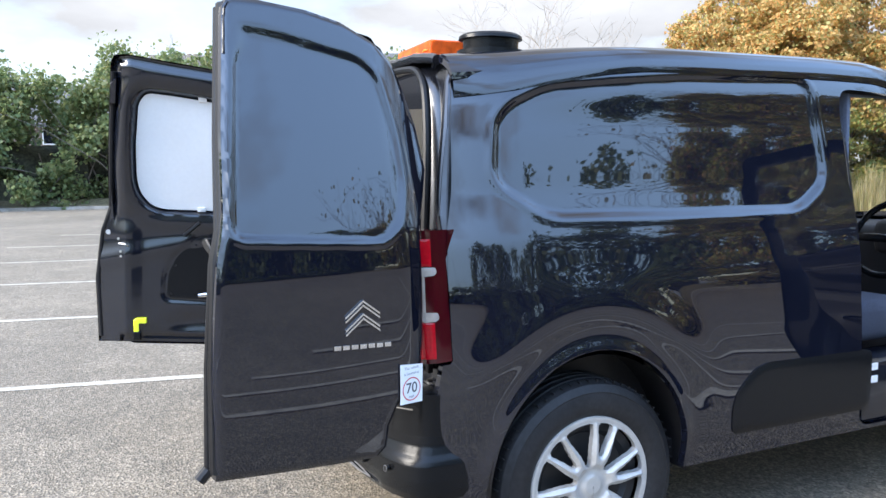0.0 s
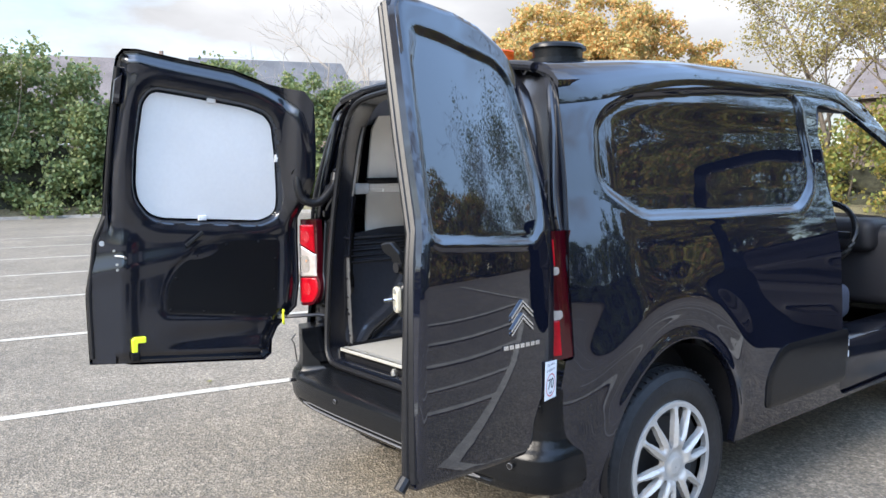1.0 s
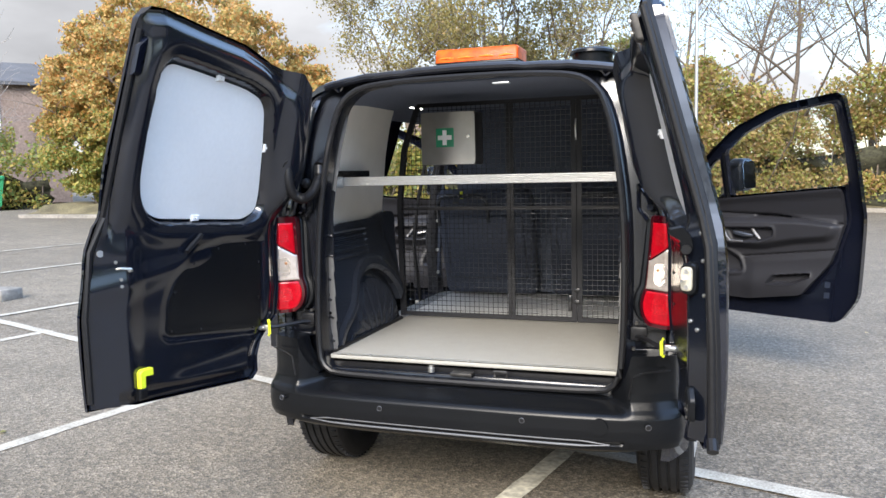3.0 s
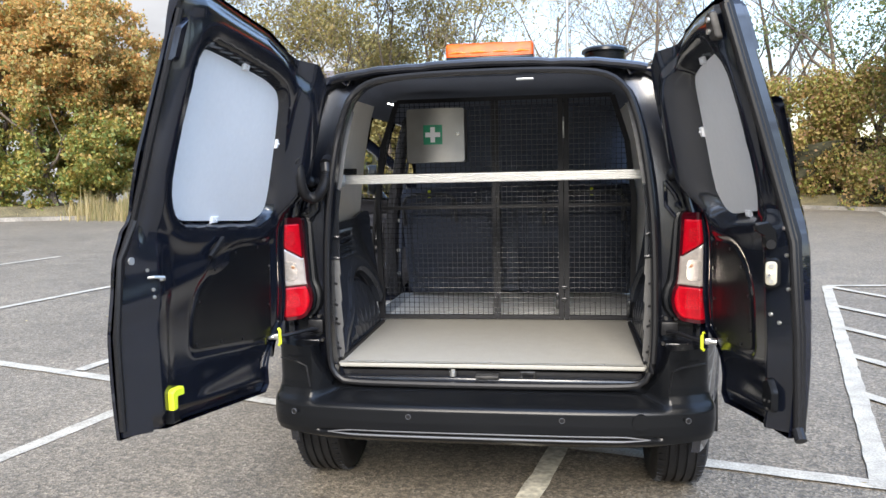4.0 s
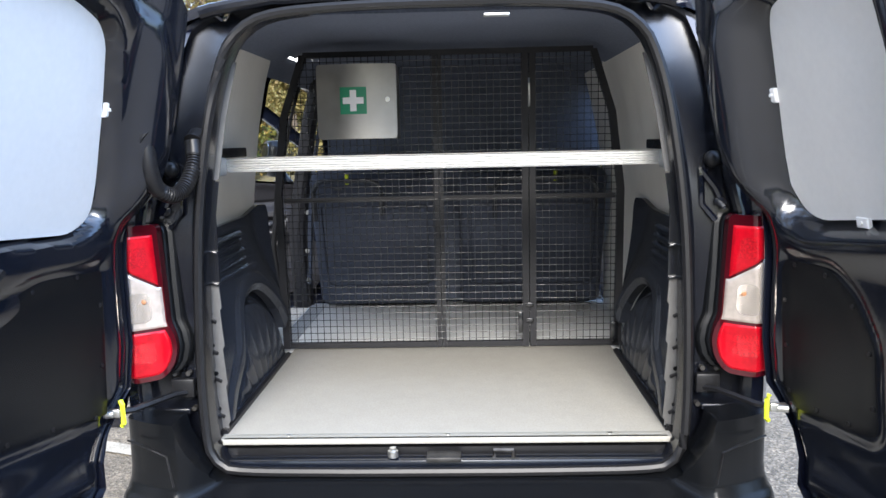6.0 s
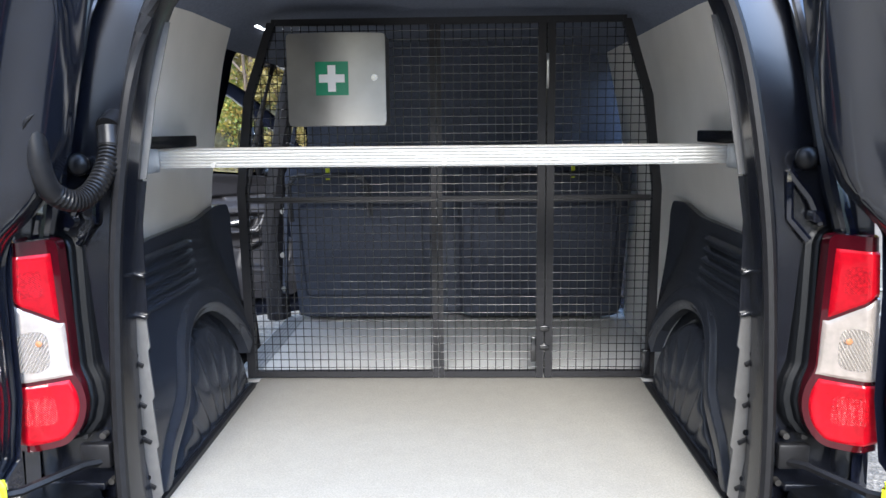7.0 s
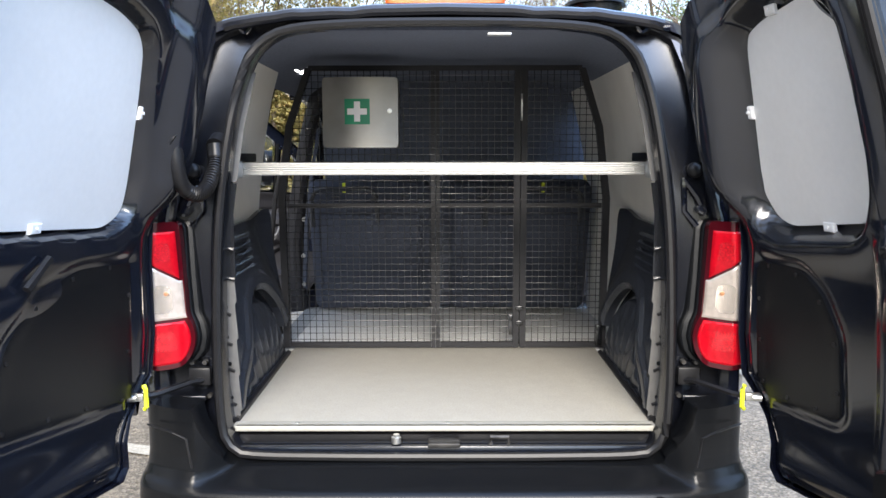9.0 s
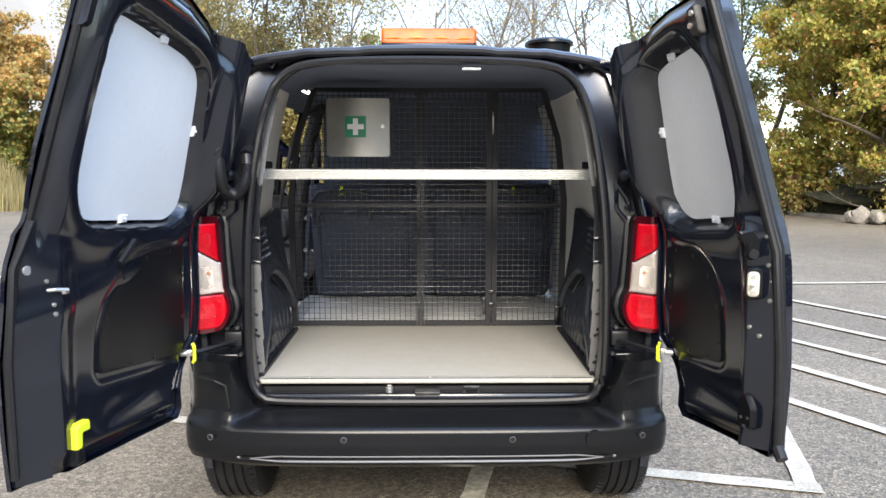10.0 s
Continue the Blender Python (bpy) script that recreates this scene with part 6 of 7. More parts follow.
def limbs(rs, base, height, spread, depth, r0, lean=0.1, first=0.25):
    """Points of a branching tree: a list of (line of points, radii), and the twig ends."""
    out, tips = [], []

    def grow(p, d, length, r, level):
        n = 5 if level < 2 else 4
        pts, rad = [p.copy()], [r]
        q, dd = p.copy(), d.copy()
        for i in range(n):
            dd = dd + rs.normal(size=3) * (.10 + .05 * level)
            dd[2] += .06
            dd /= np.linalg.norm(dd)
            q = q + dd * length / n
            pts.append(q.copy()), rad.append(max(.006, r * (1 - .75 * (i + 1) / n)))
        out.append((pts, rad))
        if level >= depth:
            tips.extend(pts[1:])
            return
        kids = (6 if level == 0 else 4) if depth < 4 else (6 if level == 0 else 4)
        for k in range(kids):
            t = first + (1 - first) * (k + rs.uniform(.2, .8)) / kids if level == 0 else rs.uniform(.3, 1.0)
            i = min(n - 1, int(t * n))
            o = pts[i] + (pts[i + 1] - pts[i]) * (t * n - i)
            side = rs.normal(size=3)
            side[2] = abs(side[2]) * .3
            nd = dd * .55 + side / np.linalg.norm(side) * spread
            nd[2] += .15
            nd /= np.linalg.norm(nd)
            grow(o, nd, length * rs.uniform(.45, .68), max(.008, rad[i] * .6), level + 1)
    d0 = np.array([rs.normal() * lean, rs.normal() * lean, 1.0])
    grow(np.array(base, float), d0 / np.linalg.norm(d0), height * .72, r0, 0)
    return out, np.array(tips)


def wood(parent, out, mat, name="trunk"):
    bm = bmesh.new()
    for pts, rad in out:
        tube(bm, pts, rad, 5 if rad[0] > .03 else 3)
    part(name, bm, mat, parent, smooth=True, angle=80)


def bare_tree(az, d, height, label, seed, leaves=0, leaf_mat=None, size=.1, r0=.13, depth=3, mat=None):
    rs = np.random.RandomState(seed)
    base = pol(az, d)
    t = thing("tree", label, "tree", base, "trees round the car park")
    out, tips = limbs(rs, base, height, .75, depth, r0)
    wood(t, out, mat or BARK)
    if leaves:
        c = tips[rs.randint(0, len(tips), leaves)] + rs.normal(size=(leaves, 3)) * .22
        v, f = leaf_mesh(c, size, rs)
        fast_mesh("crown", v, f, leaf_mat, t)


def bushy_tree(az, d, height, width, mat, label, seed, n=9000, size=.17, low=0.0, low_mat=None):
    """A full crown of leaf clumps, uneven in outline, on a branching trunk."""
    rs = np.random.RandomState(seed)
    base = pol(az, d)
    t = thing("tree", label, "tree", base, "trees round the car park")
    out, tips = limbs(rs, base, height * .8, .8, 2, .14)
    wood(t, out, BARK)
    k = int(170 + width * 40)
    cc = []
    while len(cc) < k:
        q = rs.uniform(-1, 1, 3)
        if np.linalg.norm(q) < 1 and np.linalg.norm(q) > .35:
            z = low + (height - low) * (.5 + .5 * q[2])
            taper = 1.0 - .38 * max(0, q[2])
            cc.append((base[0] + q[0] * width * taper, base[1] + q[1] * width * .8 * taper, base[2] + z + rs.normal() * .15))
    cc = np.array(cc)
    rad = rs.uniform(.22, .62, k) * (.42 + width * .11)
    which = rs.choice(k, n, p=rad ** 2 / np.sum(rad ** 2))
    q = rs.normal(size=(n, 3))
    q /= np.linalg.norm(q, axis=1)[:, None]
    c = cc[which] + q * (rad[which] * (rs.uniform(.2, 1.3, n) ** .7 + (rs.uniform(0, 1, n) > .9) * .6))[:, None] * [1, 1, .7]
    c = c[c[:, 2] > base[2] + .05]
    if low_mat is not None:
        lo = (c[:, 2] - base[2] + rs.normal(size=len(c)) * .5) < height * .42
        v, f = leaf_mesh(c[lo], size, rs)
        fast_mesh("lower_crown", v, f, low_mat, t)
        c = c[~lo]
    v, f = leaf_mesh(c, size, rs)
    fast_mesh("crown", v, f, mat, t)


def hedge(a, b, height, depth, mat, label, seed, n=12000, size=.16, rough=.5, wild=.25):
    """A stretch of overgrown hedge: leaf clumps over a tangle of stems."""
    rs = np.random.RandomState(seed)
    a, b = np.array(a, float), np.array(b, float)
    L = np.linalg.norm(b - a)
    d = (b - a) / L
    s = np.array([-d[1], d[0]])
    mid = (a + b) / 2
    t = thing("hedge", label, "hedge", (mid[0], mid[1], float(min(gz(*mid), .8))), "hedges round the car park")
    k = int(L * height * 4.2)
    u, z = rs.uniform(0, L, k), rs.uniform(0, 1, k) ** .9
    prof = height * (1 + wild * np.sin(u * .55 + seed) * .6 + wild * np.sin(u * 1.7 + 2 * seed) * .4)
    w = rs.uniform(-1, 1, k) * depth * (1 - .3 * z)
    cc = np.stack([a[0] + d[0] * u + s[0] * w, a[1] + d[1] * u + s[1] * w, prof * z], -1)
    cc[:, 2] += np.minimum(gz(cc[:, 0], cc[:, 1]), .8)
    rad = rs.uniform(.16, .52, k) * (1 + rough * .5)
    which = rs.choice(k, n, p=rad ** 2 / np.sum(rad ** 2))
    q = rs.normal(size=(n, 3))
    q /= np.linalg.norm(q, axis=1)[:, None]
    c = cc[which] + q * (rad[which] * (rs.uniform(.3, 1.15, n) ** .6 + (rs.uniform(0, 1, n) > .9) * .7))[:, None]
    c = c[c[:, 2] > np.minimum(gz(c[:, 0], c[:, 1]), .8) + .03]
    v, f = leaf_mesh(c, size, rs)
    fast_mesh("foliage", v, f, mat, t)
    bm = bmesh.new()
    for i in range(int(L * 1.6)):
        uu = rs.uniform(0, L)
        p = np.array([a[0] + d[0] * uu, a[1] + d[1] * uu, 0.])
        p[2] = min(float(gz(p[0], p[1])), .8)
        pts = [p]
        dd = np.array([rs.normal() * .3, rs.normal() * .3, 1.])
        for j in range(5):
            dd = dd + rs.normal(size=3) * .22
            pts.append(pts[-1] + dd / np.linalg.norm(dd) * height * .22)
        tube(bm, pts, [.035, .03, .024, .018, .012, .008], 4)
    part("stems", bm, BARK, t)["kind"] = "stuff"
    # dark upright sheet inside the hedge, coloured as the shade among its twigs
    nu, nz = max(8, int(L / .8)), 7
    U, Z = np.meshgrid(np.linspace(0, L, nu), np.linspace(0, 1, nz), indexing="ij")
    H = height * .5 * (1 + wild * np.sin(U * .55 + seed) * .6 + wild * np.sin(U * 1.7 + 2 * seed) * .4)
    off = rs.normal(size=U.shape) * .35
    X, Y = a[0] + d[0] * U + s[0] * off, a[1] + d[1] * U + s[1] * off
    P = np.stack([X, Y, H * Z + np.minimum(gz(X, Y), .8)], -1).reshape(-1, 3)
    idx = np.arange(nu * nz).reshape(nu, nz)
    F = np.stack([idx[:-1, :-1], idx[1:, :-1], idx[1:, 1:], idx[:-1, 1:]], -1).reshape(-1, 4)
    fast_mesh("shade_core", P, F, SHADE_CORE, t)


P2 = lambda az, d: pol(az, d)[:2]
hedge(P2(112, 33), P2(88, 31), 5.3, 1.6, L_GREEN, "tall overgrown dark green hedge at car park edge", 11, 46000, .17, wild=.12)
hedge(P2(88, 31), P2(73, 31), 5.5, 1.6, L_GREEN, "tall overgrown dark green hedge at car park edge", 12, 44000, .16, wild=.12)
hedge(P2(73.5, 31), P2(65.5, 31), 4.6, 1.4, L_GREEN, "ivy covered green hedge in front of houses", 9, 26000, .15, wild=.07)
hedge(P2(66, 31), P2(55, 32), 5.2, 1.4, L_GREEN, "ivy covered green hedge beside houses", 13, 34000, .15, wild=.15)
hedge(P2(55, 34.5), P2(46, 33), 3.2, 0.9, L_GOLD, "straggling yellowing shrubs in front of brick building", 14, 9000, .14, wild=.4)
for az, d, h, sd in ((56.5, 33, 8.6, 21), (53.2, 32, 8.2, 22), (50.5, 34, 7.6, 23), (62, 34, 6.4, 24), (79, 35, 6.6, 25)):
    bare_tree(az, d, h, "thin bare tree with pale twigs", sd, mat=PALEBARK, r0=.09, depth=3)
for az, d, h, w, sd in ((43.0, 28, 6.6, 1.8, 31), (39.5, 27, 7.8, 2.4, 32), (36.0, 26, 7.5, 2.5, 33), (32.5, 27, 7.0, 2.4, 34), (29.0, 28, 5.7, 2.0, 35)):
    bushy_tree(az, d, h, w, L_ORANGE, "broad autumn tree with orange and gold leaves", sd, 40000, .11, 0.2, L_GOLD)
hedge(P2(26.5, 29), P2(15, 26), 3.4, 1.2, L_GOLD, "yellowing hedge behind the van", 15, 16000, .13)
for az, d, h, sd in ((20.5, 27, 9.0, 41), (16.5, 25, 9.4, 42), (13.0, 26, 9.2, 43), (9.5, 25, 8.6, 44)):
    bare_tree(az, d, h, "tall thin tree with olive brown leaves", sd, 13000, L_OLIVE, .090, .12, 4)
for az, d, h, sd in ((6.0, 27, 9.8, 45), (2.0, 26, 9.2, 46), (-2.5, 27, 10.0, 47), (-6.5, 26, 9.6, 48), (-11, 27, 9.4, 49), (-15.5, 27, 9.8, 50), (-20, 26, 9.5, 51), (-25, 28, 9.5, 52)):
    bare_tree(az, d, h, "tall bare tree with fine grey branches", sd, 1400, L_OLIVE, .075, .12, 4)
hedge(P2(15, 26), P2(5, 25.5), 4.2, 1.2, L_OLIVE, "brown and olive hedge behind the van", 16, 30000, .11)
hedge(P2(5, 25.5), P2(-4, 25), 4.0, 1.2, L_RUST, "rust and green hedge behind the van", 8, 34000, .11)
bushy_tree(13.5, 31, 7.0, 2.4, L_OLIVE, "rounded olive brown tree in front of building", 36, 30000, .11, .3, L_GOLD)
bushy_tree(5.5, 32, 6.6, 2.2, L_GOLD, "rounded olive gold tree in front of building", 37, 26000, .11, .3, L_GOLD)
hedge(P2(-4, 25), P2(-22, 25), 3.5, 1.2, L_RUST, "overgrown hedge with rust and green leaves", 17, 80000, .095, wild=.15)
for az, d, h, w, sd in ((-26.5, 22, 7.8, 2.1, 61), (-31.5, 20.0, 8.4, 2.6, 62), (-37.5, 19.5, 8.0, 2.4, 64)):
    bushy_tree(az, d, h, w, L_LIME, "leafy yellow green tree at the car park edge", sd, 60000, .095, .25, L_LIME)
for az, d, h, sd in ((-18.0, 25.5, 9.0, 65), (-22.0, 25, 8.6, 66)):
    bare_tree(az, d, h, "dense twiggy tree with a few green leaves", sd, 7000, L_GREEN, .10, .12, 4)
hedge(P2(-20, 23.5), P2(-40, 18.5), 1.6, .7, L_RUST, "low bramble at foot of trees", 18, 14000, .095)
# beyond the walk, where only the paintwork shows them
bare_tree(-36, 21, 9.0, "bare tree at the edge of the car park", 90, 300, L_OLIVE, .15, .13, 4)
bare_tree(-43, 23, 9.4, "bare tree at the edge of the car park", 91, 300, L_OLIVE, .15, .13, 3)
hedge((14, 12.5), (21, -4), 6.6, 1.6, L_GREEN, "dark green hedge along car park", 19, 56000, .17, wild=.25)
hedge((21, -4), (22, -22), 4.2, 1.4, L_GREEN, "dark green hedge along car park", 20, 42000, .17, wild=.2)
hedge((22, -24), (-2, -27), 2.8, 1.4, L_GREEN, "dark green hedge along car park", 26, 22000, .2, wild=.12)
hedge((-2, -27), (-28, -22), 4.2, 1.4, L_OLIVE, "olive hedge along car park", 27, 9000, .26)
hedge((-28, -22), (-34, -10), 4.4, 1.4, L_GREEN, "dark green hedge along car park", 28, 7000, .26)
for i, (x, y, h) in enumerate(((19, 8, 7), (26, -3, 8), (25, -15, 7), (12, -27, 8), (-8, -28, 8), (-18, -26, 8.5))):
    az, d = math.degrees(math.atan2(-(x - .5), y + 2.2)), math.hypot(x - .5, y + 2.2)
    bare_tree(az, d, h, "bare tree at the edge of the car park", 70 + i, r0=.14, depth=3)


def grass(az, d, wide, deep, height, n, seed):
    rs = np.random.RandomState(seed)
    c = np.array(pol(az, d))
    x = c[0] + rs.normal(size=n) * wide * .5
    y = c[1] + rs.normal(size=n) * deep * .5
    z = np.minimum(gz(x, y), .8)
    h = height * (.55 + .25 * np.sin(x * 3.1 + y) + .2 * np.sin(x * 7.3 - 2 * y)) * rs.uniform(.3, 1.25, n) * np.exp(-((x - c[0]) / wide) ** 2 * .8)
    a = rs.uniform(0, 2 * np.pi, n)
    bend = rs.uniform(.05, .35, n) * h
    w = .012
    p0 = np.stack([x - w * np.sin(a), y + w * np.cos(a), z], -1)
    p1 = np.stack([x + w * np.sin(a), y - w * np.cos(a), z], -1)
    m0 = np.stack([x + bend * .3 * np.cos(a) + w * .7 * np.sin(a), y + bend * .3 * np.sin(a) - w * .7 * np.cos(a), z + h * .6], -1)
    m1 = np.stack([x + bend * .3 * np.cos(a) - w * .7 * np.sin(a), y + bend * .3 * np.sin(a) + w * .7 * np.cos(a), z + h * .6], -1)
    t = np.stack([x + bend * np.cos(a), y + bend * np.sin(a), z + h], -1)
    v = np.stack([p0, p1, m0, m1, t], 1).reshape(-1, 3)
    i = np.arange(n)[:, None] * 5
    ob = fast_mesh("dry_grass", v, np.vstack([i + [0, 1, 2], i + [0, 2, 3], i + [3, 2, 4]]), STRAW)
    tagged(ob, "tall dry straw coloured grass at car park edge", "grass", kind="stuff")


grass(29.3, 23.6, 3.0, 1.0, 1.35, 8000, 5)
grass(24.5, 24.5, 2.6, 0.9, .9, 3500, 6)


def verge(points, wide, label):
    """A low mossy bank with a concrete kerb before it."""
    v, f = [], []
    P = np.array(points, float)
    for i, p in enumerate(P):
        a, b = P[max(0, i - 1)], P[min(len(P) - 1, i + 1)]
        d = (b - a) / np.linalg.norm(b - a)
        s = np.array([-d[1], d[0]])
        for k, (o, h) in enumerate(((0, -.02), (0.0, .10), (.12, .11), (.14, .07), (.8, .16), (wide, .35), (wide * 2.5, .4))):
            q = p - s * o
            v.append((q[0], q[1], float(min(gz(*p), .8)) + h))
    for i in range(len(P) - 1):
        for k in range(6):
            f.append((i * 7 + k, i * 7 + 7 + k, i * 7 + 8 + k, i * 7 + 1 + k))
    kerb = [q for n, q in enumerate(f) if n % 6 < 3]
    bank = [q for n, q in enumerate(f) if n % 6 >= 3]
    tagged(mesh_object("kerb", v, kerb, CONCRETE, smooth=False), "weathered concrete kerb along car park edge", "kerb", kind="structure")
    tagged(mesh_object("verge", v, bank, TURF), label, "verge", kind="structure")


verge([P2(a, d) for a, d in ((-44, 17), (-36, 18), (-30, 19.5), (-24, 22), (-16, 23.6), (-8, 24), (0, 24), (8, 24), (16, 24.4), (24, 24.2), (32, 24), (42, 25), (48, 27))], 1.2, "mossy bank with fallen leaves behind kerb")
verge([P2(a, d) for a, d in ((54, 29), (64, 29), (76, 29.2), (90, 29.5), (104, 31), (114, 33))], 1.0, "rough grass bank under hedge")

# a few fallen leaves and scraps on the asphalt
rs = np.random.RandomState(12)
c = np.stack([rs.uniform(-9, 6, 90), rs.uniform(-2.5, 14, 90), np.zeros(90)], -1)
c = c[(np.abs(c[:, 0]) > 1.2) | (c[:, 1] < -.3)]
c[:, 2] = np.minimum(gz(c[:, 0], c[:, 1]), .8) + .012
v, f = leaf_mesh(c, .05, rs)
v[:, 2] = np.repeat(c[:, 2], 4) + np.tile([.0, .006, .002, .008], len(c)) - .006
tagged(fast_mesh("fallen_leaves", v, f, STRAW), "scattered dry fallen leaves on asphalt", "leaves", kind="stuff")

# rubble at the foot of the trees
rs = np.random.RandomState(3)
for i in range(7):
    x, y, z = pol(-29.2 + rs.normal() * .7, 19.3 + rs.normal() * .15)
    bm = bmesh.new()
    g = bmesh.ops.create_icosphere(bm, subdivisions=2, radius=.10 + rs.uniform(0, .14))
    for q in g["verts"]:
        q.co = Vector((x, y, z + .16)) + q.co * (1 + .35 * noise.noise(q.co * 7 + Vector((i, 0, 0))))
    ob = part("rubble_lump", bm, CONCRETE, angle=20)
    tagged(ob, "pale broken lump of rubble on the verge", "rubble", "rubble on the verge")


def lamp_post(az, d, height, heads, label):
    x, y, z = pol(az, d)
    t = thing("flood_light_post", label, "lamp post", (x, y, z))
    bm = bmesh.new()
    cyl(bm, (x, y, z), (x, y, z + height), .06, 12, .04)
    part("pole", bm, GALV, t)
    for dx in heads:
        bm = bmesh.new()
        box(bm, (-.18, -.12, -.09), (.18, .14, .09), Matrix.Translation((x + dx, y - .15, z + height - .05)) @ Matrix.Rotation(radians(28), 4, "X"), bevel=.03)
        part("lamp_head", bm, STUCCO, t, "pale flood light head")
        bm = bmesh.new()
        tube(bm, [(x, y, z + height - .2), (x + dx, y - .05, z + height - .1)], .025, 6)
        part("arm", bm, GALV, t)


lamp_post(0.0, 22, 6.1, (-.42, .42), "galvanised post with two flood light heads")
lamp_post(-15.2, 29, 7.5, (.0,), "tall galvanised post with one lamp head")


def post_box(x, y):
    """A white tapered box on a post."""
    z = float(gz(np.array(x), np.array(y)))
    t = thing("post_box", "small white tapered box on post before hedge", "sign", (x, y, z))
    bm = bmesh.new()
    cyl(bm, (x, y, z), (x, y, 2.62), .05, 12)
    part("post", bm, GALV, t)
    bm = bmesh.new()
    prism(bm, ((-.37, 0), (.37, 0), (.34, .12), (.20, .36), (-.20, .36), (-.34, .12)), lambda a, b, c: Vector((x + a, y - .2 + c, 2.60 + b)), .4, .02)
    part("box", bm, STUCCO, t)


post_box(.05, 21.4)


def house(az, d, wide, deep, eaves, ridge, turn, mats, label, gable_front=False, windows=()):
    x, y, z = pol(az, d)
    m = Matrix.Translation((x, y, z)) @ Matrix.Rotation(radians(az + turn), 4, "Z")
    h = thing("house", label, "house", (x, y, z), "buildings beyond the hedge")
    wall_mat, roof_mat = mats
    bm = bmesh.new()
    hw, hd = wide / 2, deep / 2
    P = [m @ Vector(q) for q in ((-hw, -hd, 0), (hw, -hd, 0), (hw, hd, 0), (-hw, hd, 0), (-hw, -hd, eaves), (hw, -hd, eaves), (hw, hd, eaves), (-hw, hd, eaves))]
    V = [bm.verts.new(q) for q in P]
    R = [bm.verts.new(m @ Vector(q)) for q in (((-hw, 0, ridge), (hw, 0, ridge)) if not gable_front else ((0, -hd, ridge), (0, hd, ridge)))]
    for q in ((0, 1, 5, 4), (1, 2, 6, 5), (2, 3, 7, 6), (3, 0, 4, 7)):
        bm.faces.new([V[i] for i in q])
    if gable_front:
        bm.faces.new((V[4], V[5], R[0])), bm.faces.new((V[6], V[7], R[1]))
    else:
        bm.faces.new((V[7], V[4], R[0])), bm.faces.new((V[5], V[6], R[1]))
    part("wall", bm, wall_mat, h, smooth=False)
    o = .3
    for sgn in (-1, 1):
        bm = bmesh.new()
        if gable_front:
            q = [(sgn * (hw + o), -hd - o, eaves - .15), (sgn * (hw + o), hd + o, eaves - .15), (0, hd + o, ridge + .12), (0, -hd - o, ridge + .12)]
        else:
            q = [(-hw - o, sgn * (hd + o), eaves - .15), (hw + o, sgn * (hd + o), eaves - .15), (hw + o, 0, ridge + .12), (-hw - o, 0, ridge + .12)]
        A = [bm.verts.new(m @ Vector(k)) for k in q]
        B = [bm.verts.new(m @ (Vector(k) + Vector((0, 0, .14)))) for k in q]
        bm.faces.new(A), bm.faces.new(B)
        for i in range(4):
            bm.faces.new((A[i], A[(i + 1) % 4], B[(i + 1) % 4], B[i]))
        part("roof", bm, roof_mat, h, smooth=False)
    for wx, wz, ww, wh in windows:
        bm = bmesh.new()
        box(bm, (wx - ww / 2 - .07, -hd - .05, wz - wh / 2 - .07), (wx + ww / 2 + .07, -hd + .05, wz + wh / 2 + .07), m)
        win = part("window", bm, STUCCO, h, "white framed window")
        bm = bmesh.new()
        box(bm, (wx - ww / 2, -hd - .07, wz - wh / 2), (wx + ww / 2, -hd - .04, wz + wh / 2), m)
        part("pane", bm, PAINT, win)
    return h, m


h, m = house(84, 47, 18, 8, 3.8, 6.0, 0, (BRICK, SLATE), "long grey slate roofed house behind hedge", windows=((-5, 3.4, 1.2, 1.2), (3, 3.4, 1.2, 1.2)))
bm = bmesh.new()
box(bm, (1.2, -.4, 5.4), (2.5, .4, 7.9), m)
for k in (1.5, 1.85, 2.2):
    cyl(bm, m @ Vector((k, 0, 7.9)), m @ Vector((k, 0, 8.25)), .13, 8)
part("chimney", bm, BRICK, h, "brick chimney with pots")
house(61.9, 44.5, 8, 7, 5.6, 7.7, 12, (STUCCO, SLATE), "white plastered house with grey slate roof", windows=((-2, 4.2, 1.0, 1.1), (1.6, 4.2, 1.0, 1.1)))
h, m = house(76.2, 44, 12, 8, 5.0, 7.55, 0, (BRICK, TILE), "long brick house with brown tiled roof", windows=((0, 3.6, 1.0, 1.1),))
bm = bmesh.new()
box(bm, (5.0, -.35, 6.9), (5.7, .35, 8.0), m)
cyl(bm, m @ Vector((5.35, 0, 8.0)), m @ Vector((5.35, 0, 8.3)), .13, 8)
part("chimney", bm, BRICK, h, "brick chimney with pot")
house(51.5, 41, 9, 7, 5.2, 6.2, 0, (BRICK, SLATE), "low brown brick building behind bare trees", windows=((-2.6, 3.8, 1.3, 1.3), (1.2, 3.8, 1.3, 1.3)))
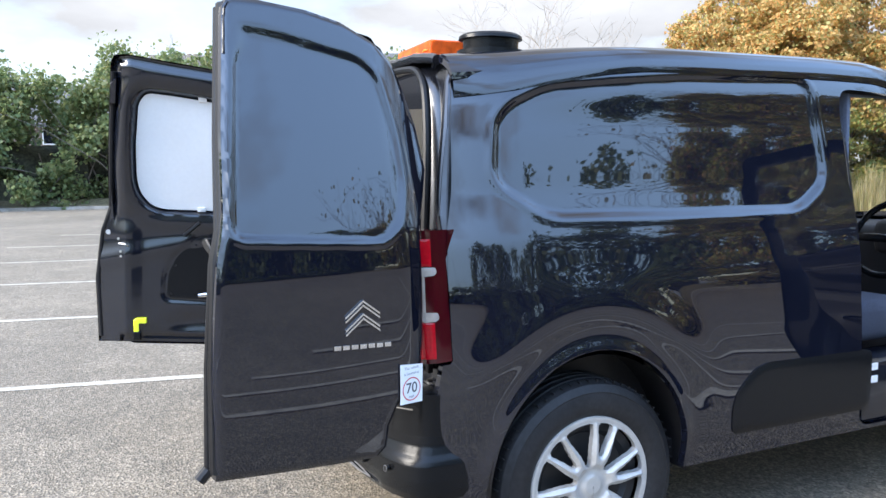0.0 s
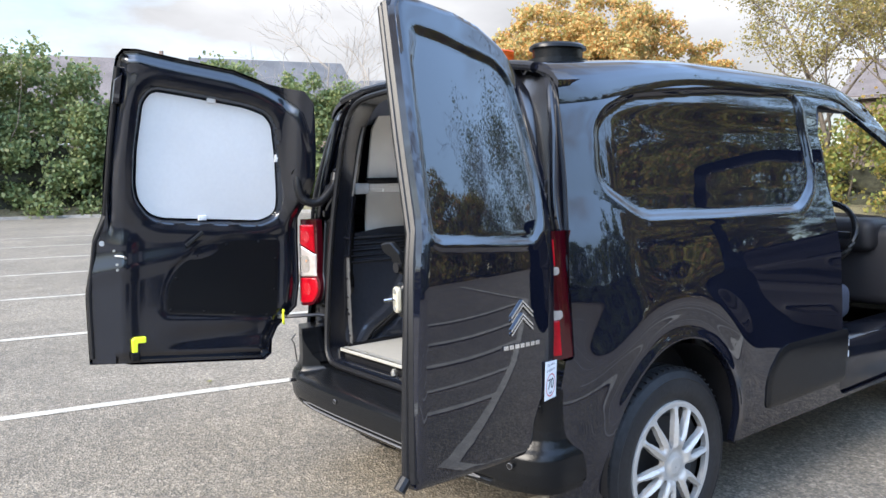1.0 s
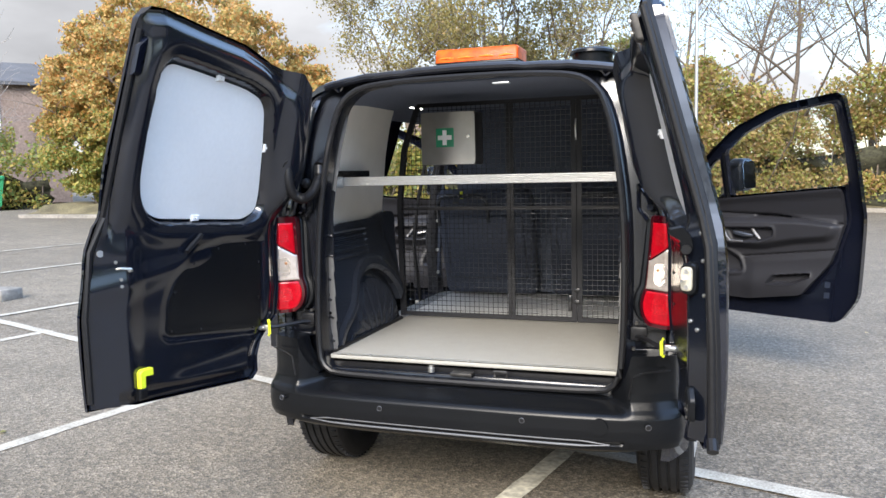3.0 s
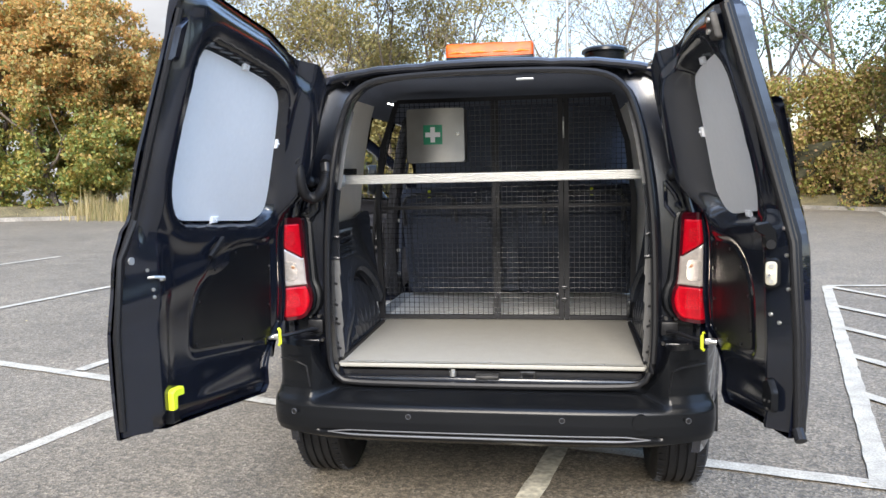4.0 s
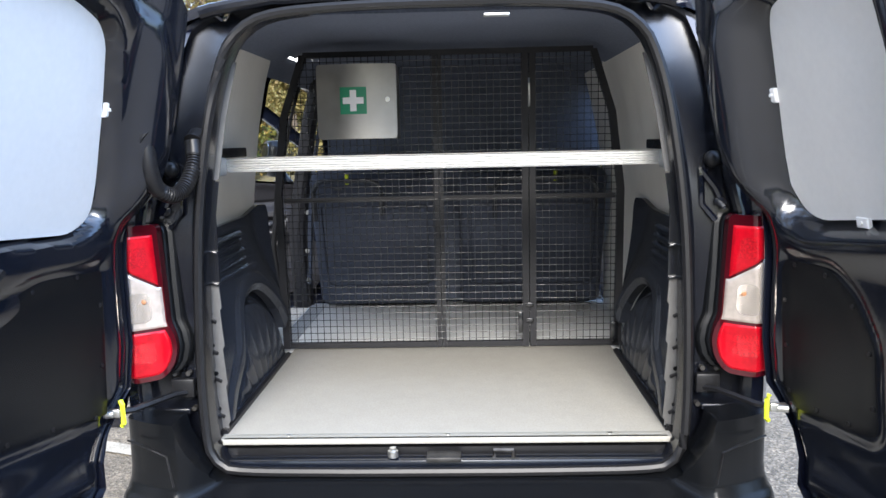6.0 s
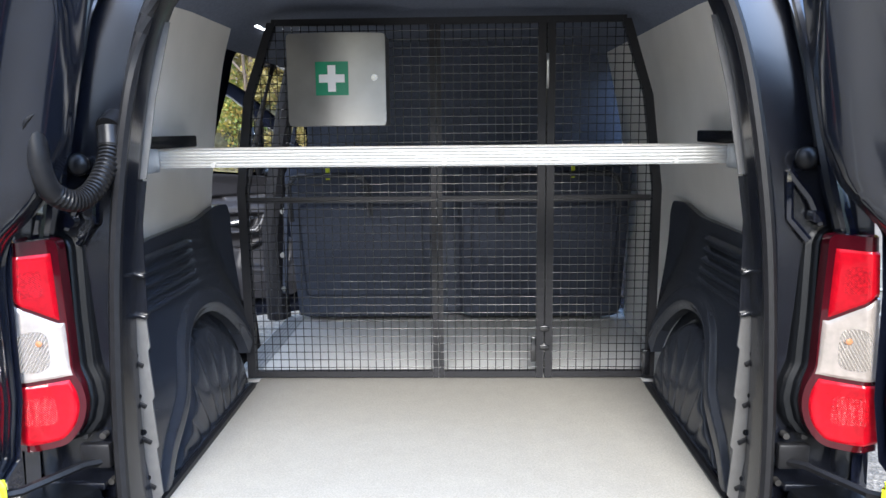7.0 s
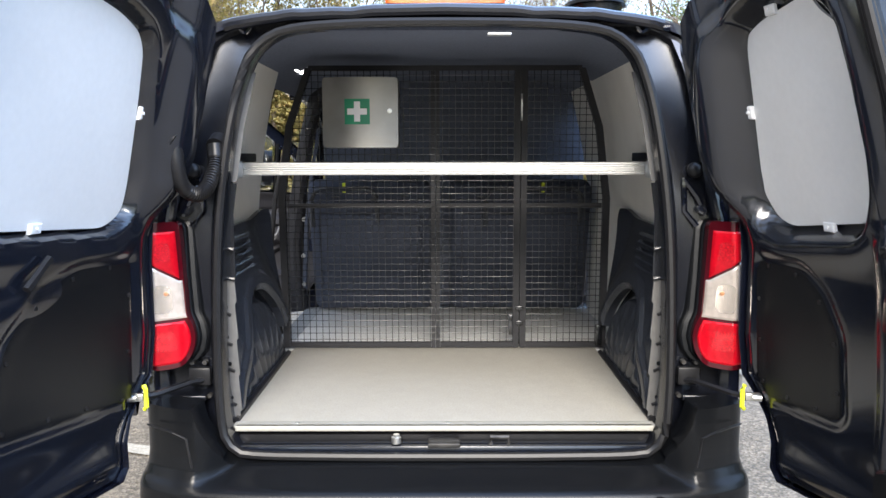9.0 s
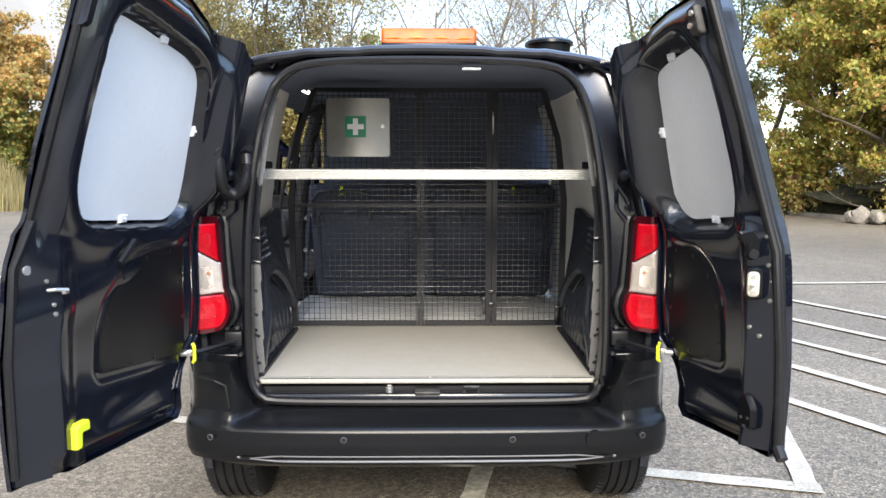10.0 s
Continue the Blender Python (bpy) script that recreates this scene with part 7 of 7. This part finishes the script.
house(10, 42, 15, 9, 4.6, 6.4, 4, (BRICK, TILE), "long brick building with low pitched roof", windows=((-4, 2.6, 1.6, 1.6), (0, 2.6, 1.6, 1.6), (4, 2.6, 1.6, 1.6)))


def wheelie_bin(az, d):
    x, y, z = pol(az, d)
    m = Matrix.Translation((x, y, z)) @ Matrix.Rotation(radians(az), 4, "Z")
    t = thing("waste_bin", "large green lidded waste bin on castors", "bin", (x, y, z), "waste bins")
    bm = bmesh.new()
    lo, hi = ((-.52, -.38), (.52, .38)), ((-.64, -.48), (.64, .48))
    A = [bm.verts.new(m @ Vector((a, b, .16))) for a, b in ((-.52, -.38), (.52, -.38), (.52, .38), (-.52, .38))]
    B = [bm.verts.new(m @ Vector((a, b, 1.12))) for a, b in ((-.64, -.48), (.64, -.48), (.64, .48), (-.64, .48))]
    for i in range(4):
        bm.faces.new((A[i], A[(i + 1) % 4], B[(i + 1) % 4], B[i]))
    bm.faces.new(A), bm.faces.new(B)
    part("tub", bm, BIN, t)
    bm = bmesh.new()
    box(bm, (-.68, -.52, 1.12), (.68, .52, 1.30), m, bevel=.07)
    part("lid", bm, BIN, t)
    bm = bmesh.new()
    box(bm, (-.22, -.475, .55), (.26, -.43, .95), m)
    part("notice", bm, REDINK, t, "red printed notice")
    bm = bmesh.new()
    box(bm, (-.17, -.482, .68), (.21, -.47, .82), m)
    part("notice_bar", bm, WHITE, t)
    for a, b in ((-.45, -.3), (.45, -.3), (.45, .3), (-.45, .3)):
        bm = bmesh.new()
        cyl(bm, m @ Vector((a - .03, b, .08)), m @ Vector((a + .03, b, .08)), .08, 14)
        part("castor", bm, RUBBER, t)


wheelie_bin(52.2, 32.5)
wheelie_bin(49.8, 32.8)
# low concrete kerb block beside the bays
bm = bmesh.new()
box(bm, (-8.6, 3.75, float(gz(-7, 0)) - .02), (-6.5, 4.05, float(gz(-7, 0)) + .12), bevel=.02)
tagged(part("kerb_block", bm, CONCRETE), "low pale concrete kerb block on asphalt", "kerb", kind="structure")
